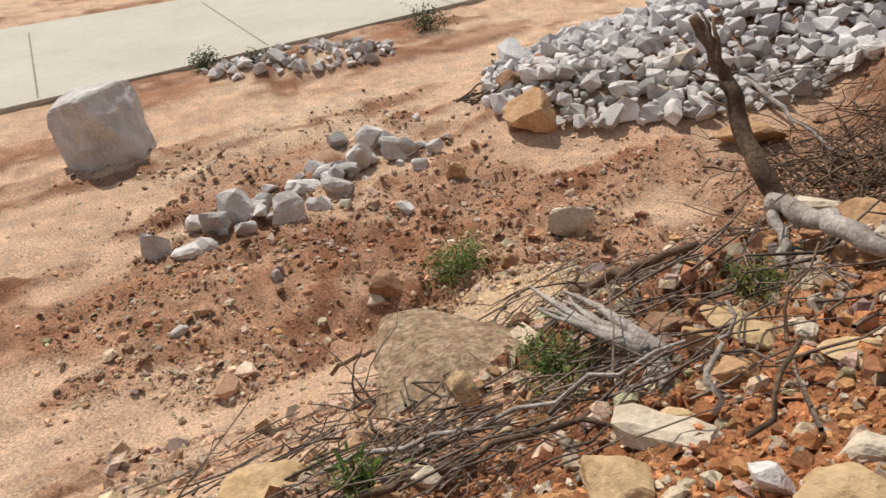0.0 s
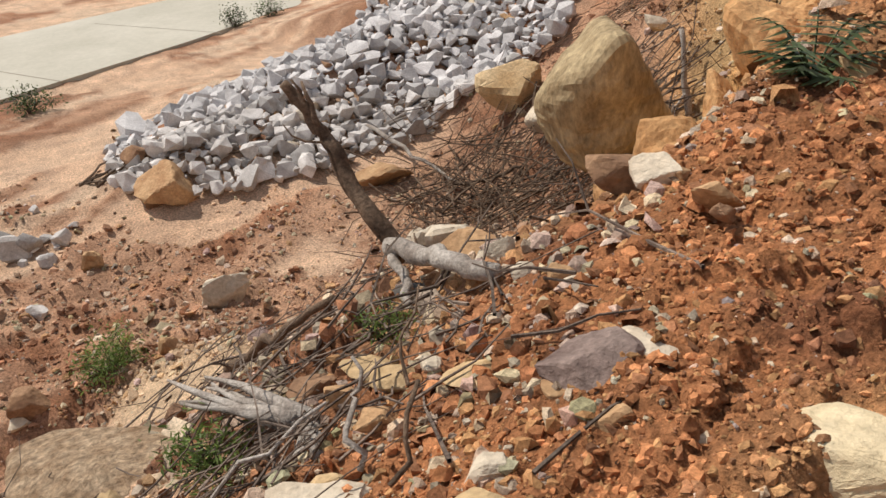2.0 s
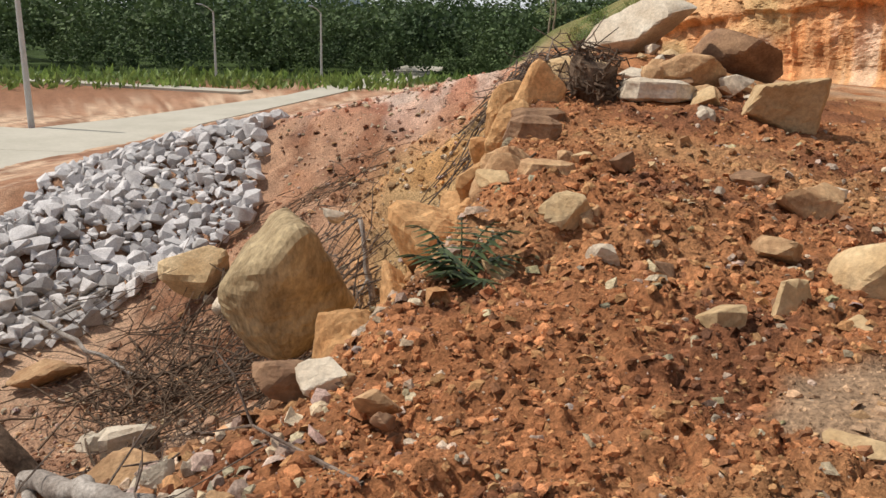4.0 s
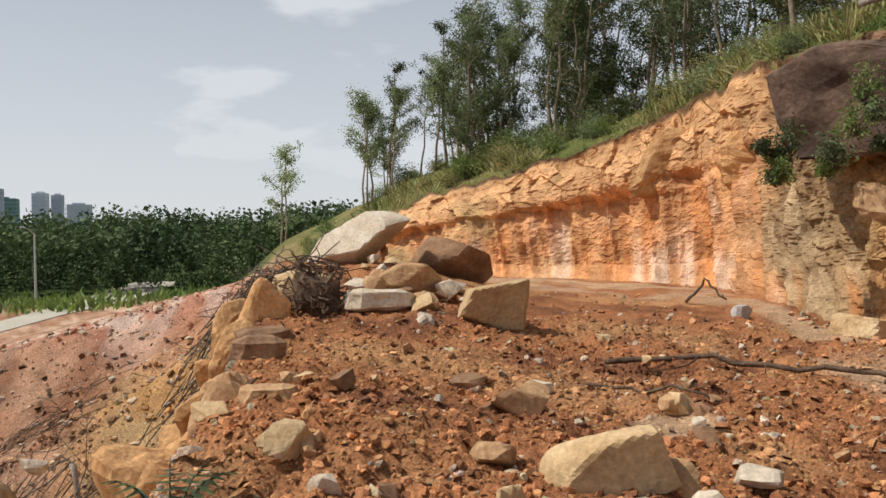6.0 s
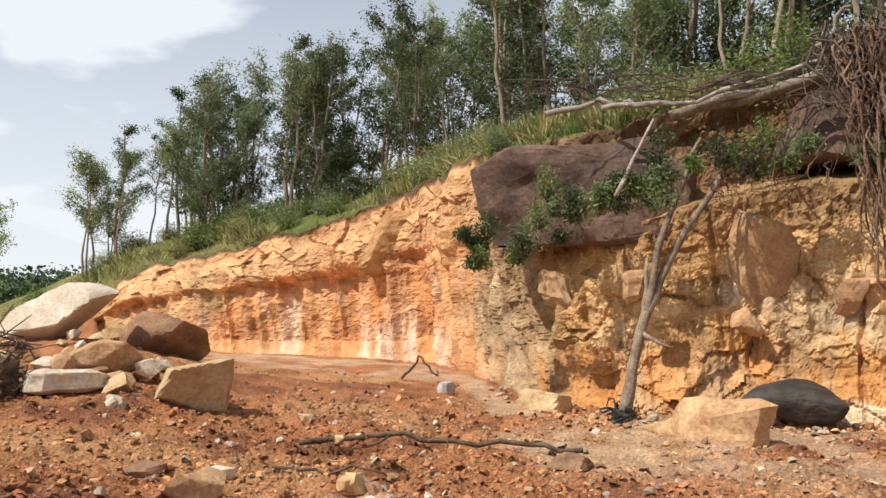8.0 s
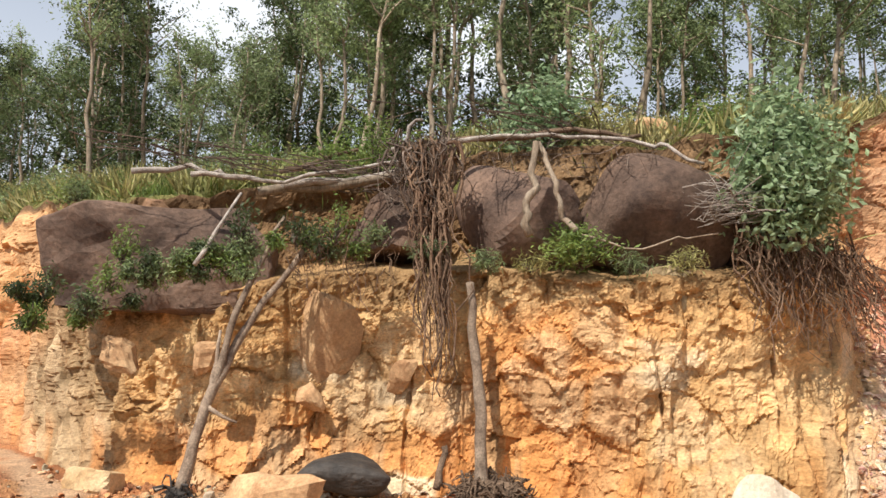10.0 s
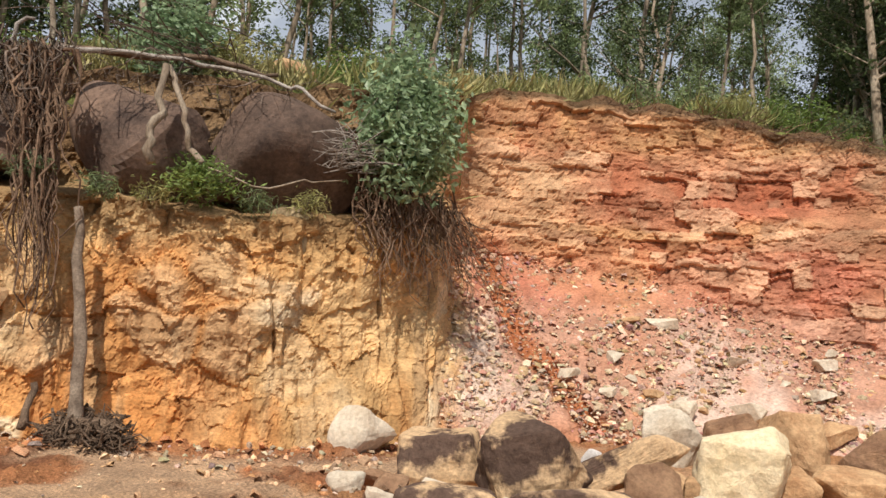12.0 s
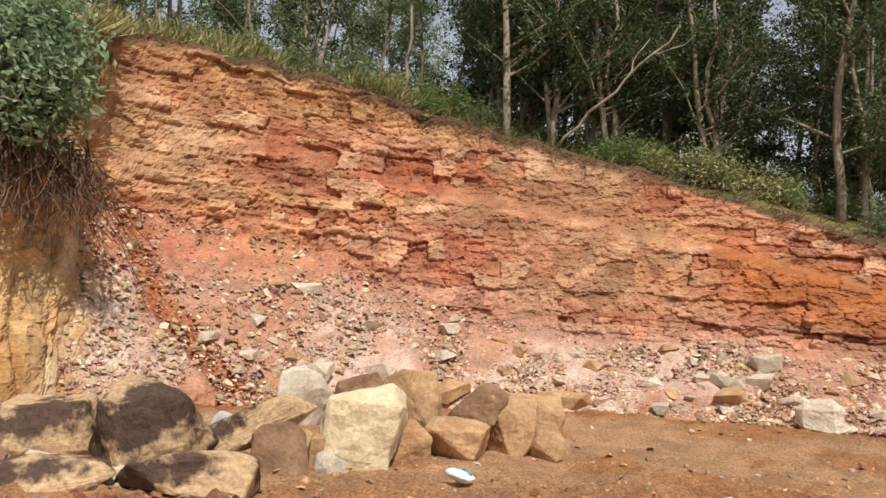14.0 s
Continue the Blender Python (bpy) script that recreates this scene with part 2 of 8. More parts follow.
# ---- materials ----
def material(name, a, b, scale=2.0, rough=0.9, bump=0.4, fine=25.0, tint=False, rand=0.0, stretch=(1, 1, 1), island=0.0, spec=0.3, translucent=0.0, dark=0.55, spread=(0.35, 0.68), bump_dist=0.03):
    """Two colours mixed by broken noise, fine grain, relief, and a shift from piece to piece."""
    m = bpy.data.materials.new(name)
    m.use_nodes = True
    n, l = m.node_tree.nodes, m.node_tree.links
    bs = n["Principled BSDF"]
    bs.inputs["Roughness"].default_value = rough
    bs.inputs["Specular IOR Level"].default_value = spec
    t = n.new("ShaderNodeTexCoord")
    mpn = n.new("ShaderNodeMapping")
    mpn.inputs["Scale"].default_value = stretch
    l.new(t.outputs["Object"], mpn.inputs["Vector"])
    n1 = n.new("ShaderNodeTexNoise")
    n1.inputs["Scale"].default_value, n1.inputs["Detail"].default_value, n1.inputs["Roughness"].default_value = scale, 8, 0.62
    n2 = n.new("ShaderNodeTexNoise")
    n2.inputs["Scale"].default_value, n2.inputs["Detail"].default_value, n2.inputs["Roughness"].default_value = fine, 6, 0.7
    l.new(mpn.outputs["Vector"], n1.inputs["Vector"])
    l.new(mpn.outputs["Vector"], n2.inputs["Vector"])
    rmp = n.new("ShaderNodeValToRGB")
    rmp.color_ramp.elements[0].position, rmp.color_ramp.elements[1].position = spread
    rmp.color_ramp.elements[0].color, rmp.color_ramp.elements[1].color = (*a, 1), (*b, 1)
    l.new(n1.outputs["Fac"], rmp.inputs["Fac"])
    col = rmp.outputs["Color"]
    if tint:
        at = n.new("ShaderNodeAttribute")
        at.attribute_name = "tint"
        mx = n.new("ShaderNodeMix")
        mx.data_type, mx.blend_type = "RGBA", "MULTIPLY"
        mx.inputs[0].default_value = 1
        l.new(at.outputs["Color"], mx.inputs[6])
        l.new(col, mx.inputs[7])
        col = mx.outputs[2]
    g = n.new("ShaderNodeMapRange")
    g.inputs["From Min"].default_value, g.inputs["From Max"].default_value = 0.3, 0.7
    g.inputs["To Min"].default_value, g.inputs["To Max"].default_value = dark, 2 - dark
    l.new(n2.outputs["Fac"], g.inputs["Value"])
    mx = n.new("ShaderNodeMix")
    mx.data_type, mx.blend_type = "RGBA", "MULTIPLY"
    mx.inputs[0].default_value = 1
    l.new(col, mx.inputs[6])
    l.new(g.outputs["Result"], mx.inputs[7])
    col = mx.outputs[2]
    for amount, node, out in ((rand, "ShaderNodeObjectInfo", "Random"), (island, "ShaderNodeNewGeometry", "Random Per Island")):
        if amount:
            o = n.new(node)
            h = n.new("ShaderNodeMapRange")
            h.inputs["To Min"].default_value, h.inputs["To Max"].default_value = 1 - amount, 1 + amount
            l.new(o.outputs[out], h.inputs["Value"])
            mx = n.new("ShaderNodeMix")
            mx.data_type, mx.blend_type = "RGBA", "MULTIPLY"
            mx.inputs[0].default_value = 1
            l.new(col, mx.inputs[6])
            l.new(h.outputs["Result"], mx.inputs[7])
            col = mx.outputs[2]
    l.new(col, bs.inputs["Base Color"])
    if bump:
        add = n.new("ShaderNodeMath")
        add.operation = "ADD"
        l.new(n1.outputs["Fac"], add.inputs[0])
        l.new(n2.outputs["Fac"], add.inputs[1])
        bp = n.new("ShaderNodeBump")
        bp.inputs["Strength"].default_value, bp.inputs["Distance"].default_value = bump, bump_dist
        l.new(add.outputs[0], bp.inputs["Height"])
        l.new(bp.outputs["Normal"], bs.inputs["Normal"])
    if translucent:
        tr = n.new("ShaderNodeBsdfTranslucent")
        l.new(col, tr.inputs["Color"])
        ms = n.new("ShaderNodeMixShader")
        ms.inputs[0].default_value = translucent
        l.new(bs.outputs[0], ms.inputs[1])
        l.new(tr.outputs[0], ms.inputs[2])
        l.new(ms.outputs[0], n["Material Output"].inputs["Surface"])
    return m


M_GROUND = material("earth", (0.78, 0.78, 0.78), (1.12, 1.1, 1.06), 1.6, 0.95, 1.0, 26, tint=True, spec=0.15, dark=0.36, bump_dist=0.05)
M_CLIFF = material("cut_rock", (0.78, 0.74, 0.7), (1.12, 1.1, 1.08), 1.1, 0.92, 0.8, 14, tint=True, spec=0.15, stretch=(1, 1, 1.8), dark=0.62)
M_CLOD = material("clods", (0.8, 0.78, 0.75), (1.1, 1.1, 1.1), 9, 0.95, 0.5, 60, tint=True, island=0.3, spec=0.15)
M_GREY = material("quarried_stone", (0.42, 0.38, 0.35), (0.64, 0.60, 0.57), 2.5, 0.88, 0.6, 26, rand=0.34, spec=0.25, dark=0.75)
M_GREYS = material("quarried_stone_small", (0.44, 0.41, 0.40), (0.62, 0.59, 0.57), 2.5, 0.88, 0.5, 26, island=0.25, spec=0.25, dark=0.75)
M_TAN = material("tan_sandstone", (0.36, 0.20, 0.10), (0.60, 0.40, 0.22), 2.2, 0.9, 0.6, 20, rand=0.15, spec=0.2, dark=0.7)
M_YELLOW = material("yellow_sandstone", (0.46, 0.30, 0.15), (0.66, 0.50, 0.30), 1.6, 0.9, 0.6, 18, rand=0.1, spec=0.2, dark=0.72)
M_PALE = material("pale_sandstone", (0.50, 0.40, 0.29), (0.70, 0.62, 0.50), 1.6, 0.9, 0.6, 18, rand=0.12, spec=0.2, dark=0.75)
M_PURPLE = material("purple_brown_stone", (0.15, 0.10, 0.085), (0.32, 0.245, 0.21), 2.4, 0.9, 0.7, 20, spec=0.2, dark=0.6)
M_CREAM = material("cream_sandstone", (0.60, 0.46, 0.27), (0.78, 0.66, 0.46), 1.6, 0.9, 0.6, 18, rand=0.05, spec=0.2, dark=0.75)
M_BROWN = material("brown_stone", (0.20, 0.11, 0.065), (0.42, 0.255, 0.145), 2.0, 0.9, 0.6, 20, rand=0.18, spec=0.2, dark=0.7)
M_DARK = material("dark_weathered_rock", (0.058, 0.037, 0.028), (0.205, 0.13, 0.092), 0.9, 0.85, 0.7, 12, rand=0.15, spec=0.3, dark=0.6)
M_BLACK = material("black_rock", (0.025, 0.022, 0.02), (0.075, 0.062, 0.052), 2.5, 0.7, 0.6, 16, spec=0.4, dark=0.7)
M_CONCRETE = material("concrete", (0.42, 0.385, 0.31), (0.50, 0.46, 0.38), 0.35, 0.85, 0.15, 6, spec=0.25, dark=0.92)
M_DEAD = material("dead_wood_brown", (0.07, 0.045, 0.03), (0.20, 0.135, 0.09), 5, 0.9, 0.6, 40, rand=0.25, stretch=(1, 1, 1), spec=0.2)
M_GREYWOOD = material("weathered_grey_wood", (0.22, 0.18, 0.15), (0.46, 0.41, 0.36), 6, 0.85, 0.6, 45, rand=0.2, spec=0.2)
M_TWIG = material("twigs", (0.07, 0.05, 0.04), (0.21, 0.16, 0.125), 5, 0.9, 0.3, 40, island=0.35, spec=0.15)
M_ROOT = material("roots", (0.10, 0.06, 0.04), (0.24, 0.155, 0.10), 5, 0.9, 0.3, 40, island=0.3, spec=0.15)
M_BARK = material("pale_bark", (0.17, 0.125, 0.085), (0.40, 0.33, 0.25), 3, 0.85, 0.3, 25, rand=0.25, stretch=(1, 1, 0.35), spec=0.2)
M_LEAF = material("grey_green_leaves", (0.15, 0.20, 0.085), (0.33, 0.39, 0.19), 0.8, 0.5, 0, 6, rand=0.25, island=0.5, translucent=0.45, spec=0.35)
# darker leaf colour; on the hill it partly stands in for dim light
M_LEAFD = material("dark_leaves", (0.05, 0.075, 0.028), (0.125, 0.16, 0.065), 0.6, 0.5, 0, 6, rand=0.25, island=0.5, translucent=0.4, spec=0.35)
M_LEAFB = material("silvery_leaves", (0.14, 0.22, 0.10), (0.38, 0.48, 0.28), 1.5, 0.45, 0, 8, island=0.35, translucent=0.4, spec=0.4)
M_LEAFG = material("fresh_green_leaves", (0.10, 0.16, 0.035), (0.26, 0.33, 0.09), 1.5, 0.55, 0, 8, island=0.4, translucent=0.35, spec=0.35)
M_GRASS = material("grass", (0.24, 0.25, 0.08), (0.55, 0.48, 0.24), 0.5, 0.7, 0, 5, island=0.4, translucent=0.3, spec=0.2)
M_FOREST = material("far_woods", (0.04, 0.068, 0.028), (0.12, 0.165, 0.062), 0.06, 0.7, 0, 1.0, island=0.4, translucent=0.15, spec=0.2)
M_ORANGE = material("hard_orange_earth", (0.42, 0.21, 0.085), (0.60, 0.37, 0.18), 1.8, 0.95, 0.7, 16, rand=0.2, spec=0.15, dark=0.65)
M_OLIVE = material("olive_weathered_rock", (0.20, 0.14, 0.075), (0.44, 0.34, 0.20), 1.7, 0.9, 0.8, 13, rand=0.1, spec=0.2, dark=0.6, stretch=(1, 1, 0.5))
M_TRUNK = material("brown_dead_trunk", (0.15, 0.105, 0.075), (0.34, 0.26, 0.19), 4, 0.9, 0.6, 30, rand=0.15, spec=0.2)
M_GRAVELLY = material("gravelly_cream_rock", (0.30, 0.19, 0.11), (0.62, 0.46, 0.31), 6.0, 0.95, 1.0, 22, spec=0.15, dark=0.45, bump_dist=0.06)
M_CRUST = material("dark_crusted_sandstone", (0.10, 0.062, 0.045), (0.52, 0.35, 0.20), 0.9, 0.9, 0.8, 16, rand=0.1, spec=0.2, dark=0.6, spread=(0.46, 0.51))

# ---- the lie of the land ----
HUB = np.array([0.5, -0.9])
# the cut: bearing, distance and height of its foot, distance and height of its rim, ledge (share of height, depth), talus (share of height, depth)
CUT = [
    (-52, 46, -3.0, 48, -2.2, 0.6, 0, 0.1, 0),
    (-58, 38, -0.6, 40.5, 1.3, 0.6, 0, 0.1, 0),
    (-62.4, 34, 0.3, 37, 3.35, 0.6, 0, 0.1, 0.4),
    (-68, 31, 0.25, 33, 4.1, 0.6, 0, 0.1, 0.4),
    (-76.3, 28, 0.2, 30, 5.2, 0.6, 0.2, 0.1, 0.5),
    (-82.3, 25.5, 0.2, 27.5, 6.2, 0.55, 0.5, 0.12, 0.5),
    (-85.3, 21.5, 0.2, 24, 6.5, 0.6, 0.5, 0.15, 0.7),
    (-87, 17.3, 0.2, 19.8, 5.75, 0.62, 0.5, 0.2, 1.0),
    (-90.5, 15.0, 0.2, 17.2, 5.5, 0.62, 0.6, 0.18, 0.9),
    (-95.5, 14.0, 0.2, 16.3, 5.55, 0.65, 0.8, 0.14, 0.6),
    (-105, 14.1, 0.25, 17.0, 6.25, 0.66, 1.5, 0.12, 0.4),
    (-116, 13.5, 0.25, 16.4, 7.0, 0.60, 1.7, 0.10, 0.3),
    (-126, 12.9, 0.25, 15.6, 6.75, 0.58, 1.6, 0.10, 0.3),
    (-134, 13.2, 0.25, 16.2, 7.2, 0.60, 1.3, 0.2, 0.7),
    (-138.5, 14.0, 0.25, 17.2, 7.5, 0.62, 0.8, 0.4, 1.2),
    (-140.5, 13.8, 0.3, 20.0, 8.4, 0.6, 0.3, 0.47, 4.6),
    (-144, 14.1, 0.35, 21.0, 8.75, 0.65, 0.3, 0.45, 5.0),
    (-149, 15.0, 0.4, 21.8, 8.85, 0.7, 0.3, 0.42, 4.8),
    (-156, 15.9, 0.4, 22, 8.5, 0.7, 0.4, 0.38, 4.0),
    (-163, 16.8, 0.4, 22, 7.8, 0.7, 0.4, 0.30, 2.9),
    (-171.5, 17.4, 0.45, 22, 7.0, 0.7, 0.4, 0.23, 2.1),
    (-183, 17.4, 0.55, 22, 5.85, 0.7, 0.4, 0.28, 2.2),
    (-192, 17.6, 0.6, 22, 4.6, 0.7, 0.3, 0.32, 2.2),
    (-205, 19, 0.6, 23, 3.4, 0.7, 0.3, 0.4, 3.0),
    (-225, 22, 0.4, 25, 1.2, 0.7, 0.1, 0.4, 1.5),
]
CUT_A = np.array(CUT, float)[::-1]


def cut_at(bearing, k):
    return np.interp(bearing, CUT_A[:, 0], CUT_A[:, k])


# edge of the made ground, beyond which it falls away: x, y, height, fall near the edge, width of that, fall beyond
EDGE = np.array([
    (-40, -22, -0.4, 0.6, 3, 0.5),
    (-8, -3.4, -0.2, 0.6, 3, 0.55),
    (-3, -0.4, -0.15, 0.62, 3, 0.6),
    (0, 1.0, -0.15, 0.6, 3, 0.7),
    (1.5, 1.7, -0.12, 0.45, 2.5, 0.75),
    (3.0, 2.9, -0.05, 0.5, 2, 0.8),
    (4.3, 3.75, 0.12, 1.3, 1.2, 0.6),
    (5.6, 4.3, 0.3, 1.9, 1.7, 0.6),
    (8.0, 5.9, 0.42, 1.9, 1.8, 0.70),
    (11.2, 7.9, 0.58, 1.6, 1.8, 0.62),
    (13.4, 9.8, 0.8, 0.9, 1.6, 0.50),
    (17.5, 12.0, 1.0, 0.25, 3, 0.28),
    (24, 15.5, 0.8, 0.22, 4, 0.25),
    (40, 26, 0.4, 0.25, 5, 0.25),
    (80, 52, -1, 0.25, 5, 0.25),
])


def to_edge(x, y):
    """Signed distance beyond the edge, and the edge's values there."""
    best = np.full(x.shape, 1e9)
    sign = np.ones(x.shape)
    vals = np.zeros(x.shape + (4,))
    for p, q in zip(EDGE, EDGE[1:]):
        dx, dy = q[0] - p[0], q[1] - p[1]
        t = np.clip(((x - p[0]) * dx + (y - p[1]) * dy) / (dx * dx + dy * dy), 0, 1)
        ex, ey = x - p[0] - t * dx, y - p[1] - t * dy
        dd = np.hypot(ex, ey)
        near = dd < best
        best = np.where(near, dd, best)
        sign = np.where(near, np.sign(dx * ey - dy * ex), sign)
        vals = np.where(near[..., None], p[2:] + t[..., None] * (q[2:] - p[2:]), vals)
    return best * sign, vals


def bump_at(x, y, cx, cy, rx, ry, h, turn=0.0):
    c, s = math.cos(radians(turn)), math.sin(radians(turn))
    u, v = (x - cx) * c + (y - cy) * s, -(x - cx) * s + (y - cy) * c
    return h * np.exp(-((u / rx) ** 2 + (v / ry) ** 2))


def heap_height(x, y):
    """The tipped stone heaps."""
    z = bump_at(x, y, 6.6, 19.8, 5.6, 3.2, 1.6, 22) + bump_at(x, y, 13.5, 23.0, 5.5, 3.4, 1.5, 32) + bump_at(x, y, 14, 20.5, 4.0, 3.6, 1.2, 20)
    return z + bump_at(x, y, -4.8, 22.9, 2.4, 0.9, 0.45, 8)


def bearing_of(x, y):
    b = np.degrees(np.arctan2(-(x - HUB[0]), y - HUB[1]))
    return np.where(b > 90, b - 360, b)


LOW = -5.0


def mud_at(x, y, b, r, dd):
    """Smooth pale mud that lies along the foot of the cut and in small pools."""
    gap = cut_at(b, 1) - r
    m = sstep(0.6, 1.6, gap) * sstep(7.5, 5.0, gap + 1.6 * fbm(x / 3, y / 3, 0, 3, 41)) * sstep(8, 10, r)
    m = m * sstep(-0.35, 0.0, fbm(x / 1.3, y / 1.3, 0, 3, 42) + 0.1)
    m = np.maximum(m, sstep(0.75, 0.45, np.hypot((x - 7.6) / 0.9, (y - 0.95) / 0.6) + 0.25 * fbm(x / 0.3, y / 0.3, 0, 2, 43)))
    m = np.maximum(m, sstep(0.75, 0.45, np.hypot((x - 4.3) / 0.8, (y - 0.85) / 0.5) + 0.25 * fbm(x / 0.3, y / 0.3, 0, 2, 45)))
    return m * sstep(0.3, 1.0, -dd)


def sand_at(x, y, dd):
    """Smooth washed sand in long patches on the slope and the lower ground."""
    u, v = 0.87 * x + 0.5 * y, 0.5 * x - 0.87 * y
    m = sstep(-0.05, 0.12, fbm(u / 3.2, v / 1.5, 0, 4, 91) + 0.05 * sstep(14, 18, y - 0.4 * x))
    m = np.maximum(m, sstep(1.0, 0.6, np.hypot((x + 1.9) / 2.4, (y - 7.0) / 0.95) + 0.3 * fbm(x / 0.7, y / 0.7, 0, 3, 92)))
    return m * sstep(2.2, 3.4, dd) * sstep(9.5, 6.0, x)


def land(x, y, detail=True):
    x, y = np.asarray(x, float), np.asarray(y, float)
    dd, ev = to_edge(x, y)
    b = bearing_of(x, y)
    r = np.hypot(x - HUB[0], y - HUB[1])
    # made ground
    top = 0.2 + (ev[..., 0] - 0.2) * np.exp(-np.clip(-dd, 0, None) / 2.5)
    top = top + bump_at(x, y, 16.8, 8.8, 4.2, 2.6, 0.75, 30) + bump_at(x, y, 12.0, 5.8, 2.6, 1.6, 0.35, 30) + bump_at(x, y, 6.2, 3.6, 2.4, 1.0, 0.22, 35)
    top = top - bump_at(x, y, 0.5, -0.8, 3.0, 2.0, 0.15)
    out = np.clip(dd, 0, None)
    drop = ev[..., 1] * np.minimum(out, ev[..., 2]) + ev[..., 3] * np.clip(out - ev[..., 2], 0, None)
    low = LOW + 0.25 * fbm(x / 7, y / 7, 0, 3, 5) * sstep(24, 16, y - 0.55 * x) + heap_height(x, y)
    low = low + bump_at(x, y, 1.9, 17.0, 1.2, 0.9, 0.5) - bump_at(x, y, -1.4, 9.6, 1.1, 0.4, 0.5, 12)
    z = top - drop
    k = 0.35
    z = low + k * np.logaddexp(0, (z - low) / k)
    z = np.where(dd > 0, z, top)
    # above the cut
    base, rim, rz, bz = cut_at(b, 1), cut_at(b, 3), cut_at(b, 4), cut_at(b, 2)
    behind = r - rim
    up = rz + 0.25 * np.clip(behind, 0, 6) + 0.05 * np.clip(behind - 7, 0, 30) - 0.10 * np.clip(behind - 30, 0, 60)
    w = sstep(-0.1, 0.35, behind) * sstep(-50, -54, b)
    w = np.where(b > -60, np.maximum(w, sstep(0.0, 1.0, (r - base) / np.maximum(rim - base, 0.1)) * sstep(-50, -54, b) * sstep(-63, -60, b)), w)
    bz_soft = z + (bz - z) * sstep(4, 0.5, base - r) * sstep(-58, -63, b)
    z = bz_soft + (up - bz_soft) * w
    # the far flat
    far = sstep(150, 400, r)
    z = z * (1 - far) + LOW * far
    if detail:
        sand = sand_at(x, y, dd)
        z = z + bump_at(x, y, 0.55, 8.7, 0.8, 1.5, 0.45, 25) * sstep(0.5, 2.0, dd)
        soil = sstep(0.8, -0.8, dd) * (1 - w) * (1 - 0.9 * mud_at(x, y, b, r, dd))
        near = np.exp(-r / 14)
        z = z + fbm(x / 1.6, y / 1.6, 0, 4, 11) * (0.10 + 0.05 * soil) * sstep(90, 20, r)
        f1, gap, rid = cells(x / 0.32, y / 0.32, 3)
        z = z + soil * (0.13 * (rid - 0.4) * sstep(0, 0.25, gap)) * sstep(26, 12, r)
        f1, gap, rid = cells(x / 0.13, y / 0.13, 4)
        z = z + (0.3 + 0.7 * soil) * (0.085 * (rid - 0.4) * sstep(0, 0.3, gap)) * sstep(20, 10, r)
        fc, gap, rid = cells(x / 0.7 + 0.3 * fbm(x, y, 0, 2, 8), y / 0.7, 6, True)
        z = z + sstep(0.5, 2.0, dd) * (1 - w) * 0.13 * (1 - 0.85 * sand) * fc * sstep(40, 20, r) * sstep(22.5, 20, y - 0.56 * x)
        fc, gap, rid = cells(x / 0.28, y / 0.28, 7, True)
        z = z + sstep(0.0, 1.5, dd) * (1 - w) * 0.07 * (1 - 0.85 * sand) * fc * sstep(26, 12, r)
        z = z + fbm(x / 0.35, y / 0.35, 0, 3, 12) * 0.05 * (1 - 0.7 * sand) * sstep(45, 10, r) - 0.06 * sand * sstep(60, 30, r)
        # gullies on the slope
        sl = sstep(0.2, 1.5, dd) * sstep(LOW + 0.6, LOW + 2, z) * (1 - w)
        z = z - sl * 0.22 * np.abs(fbm((x - 0.6 * y) / 1.5, y / 4, 0, 3, 21)) - sl * 0.55 * np.abs(fbm((0.87 * x + 0.5 * y) / 0.9, (0.87 * y - 0.5 * x) / 3, 0, 3, 22)) * sstep(3.5, 5, x)
    return z


def gz(x, y, detail=True):
    return float(land(np.array([x]), np.array([y]), detail)[0])


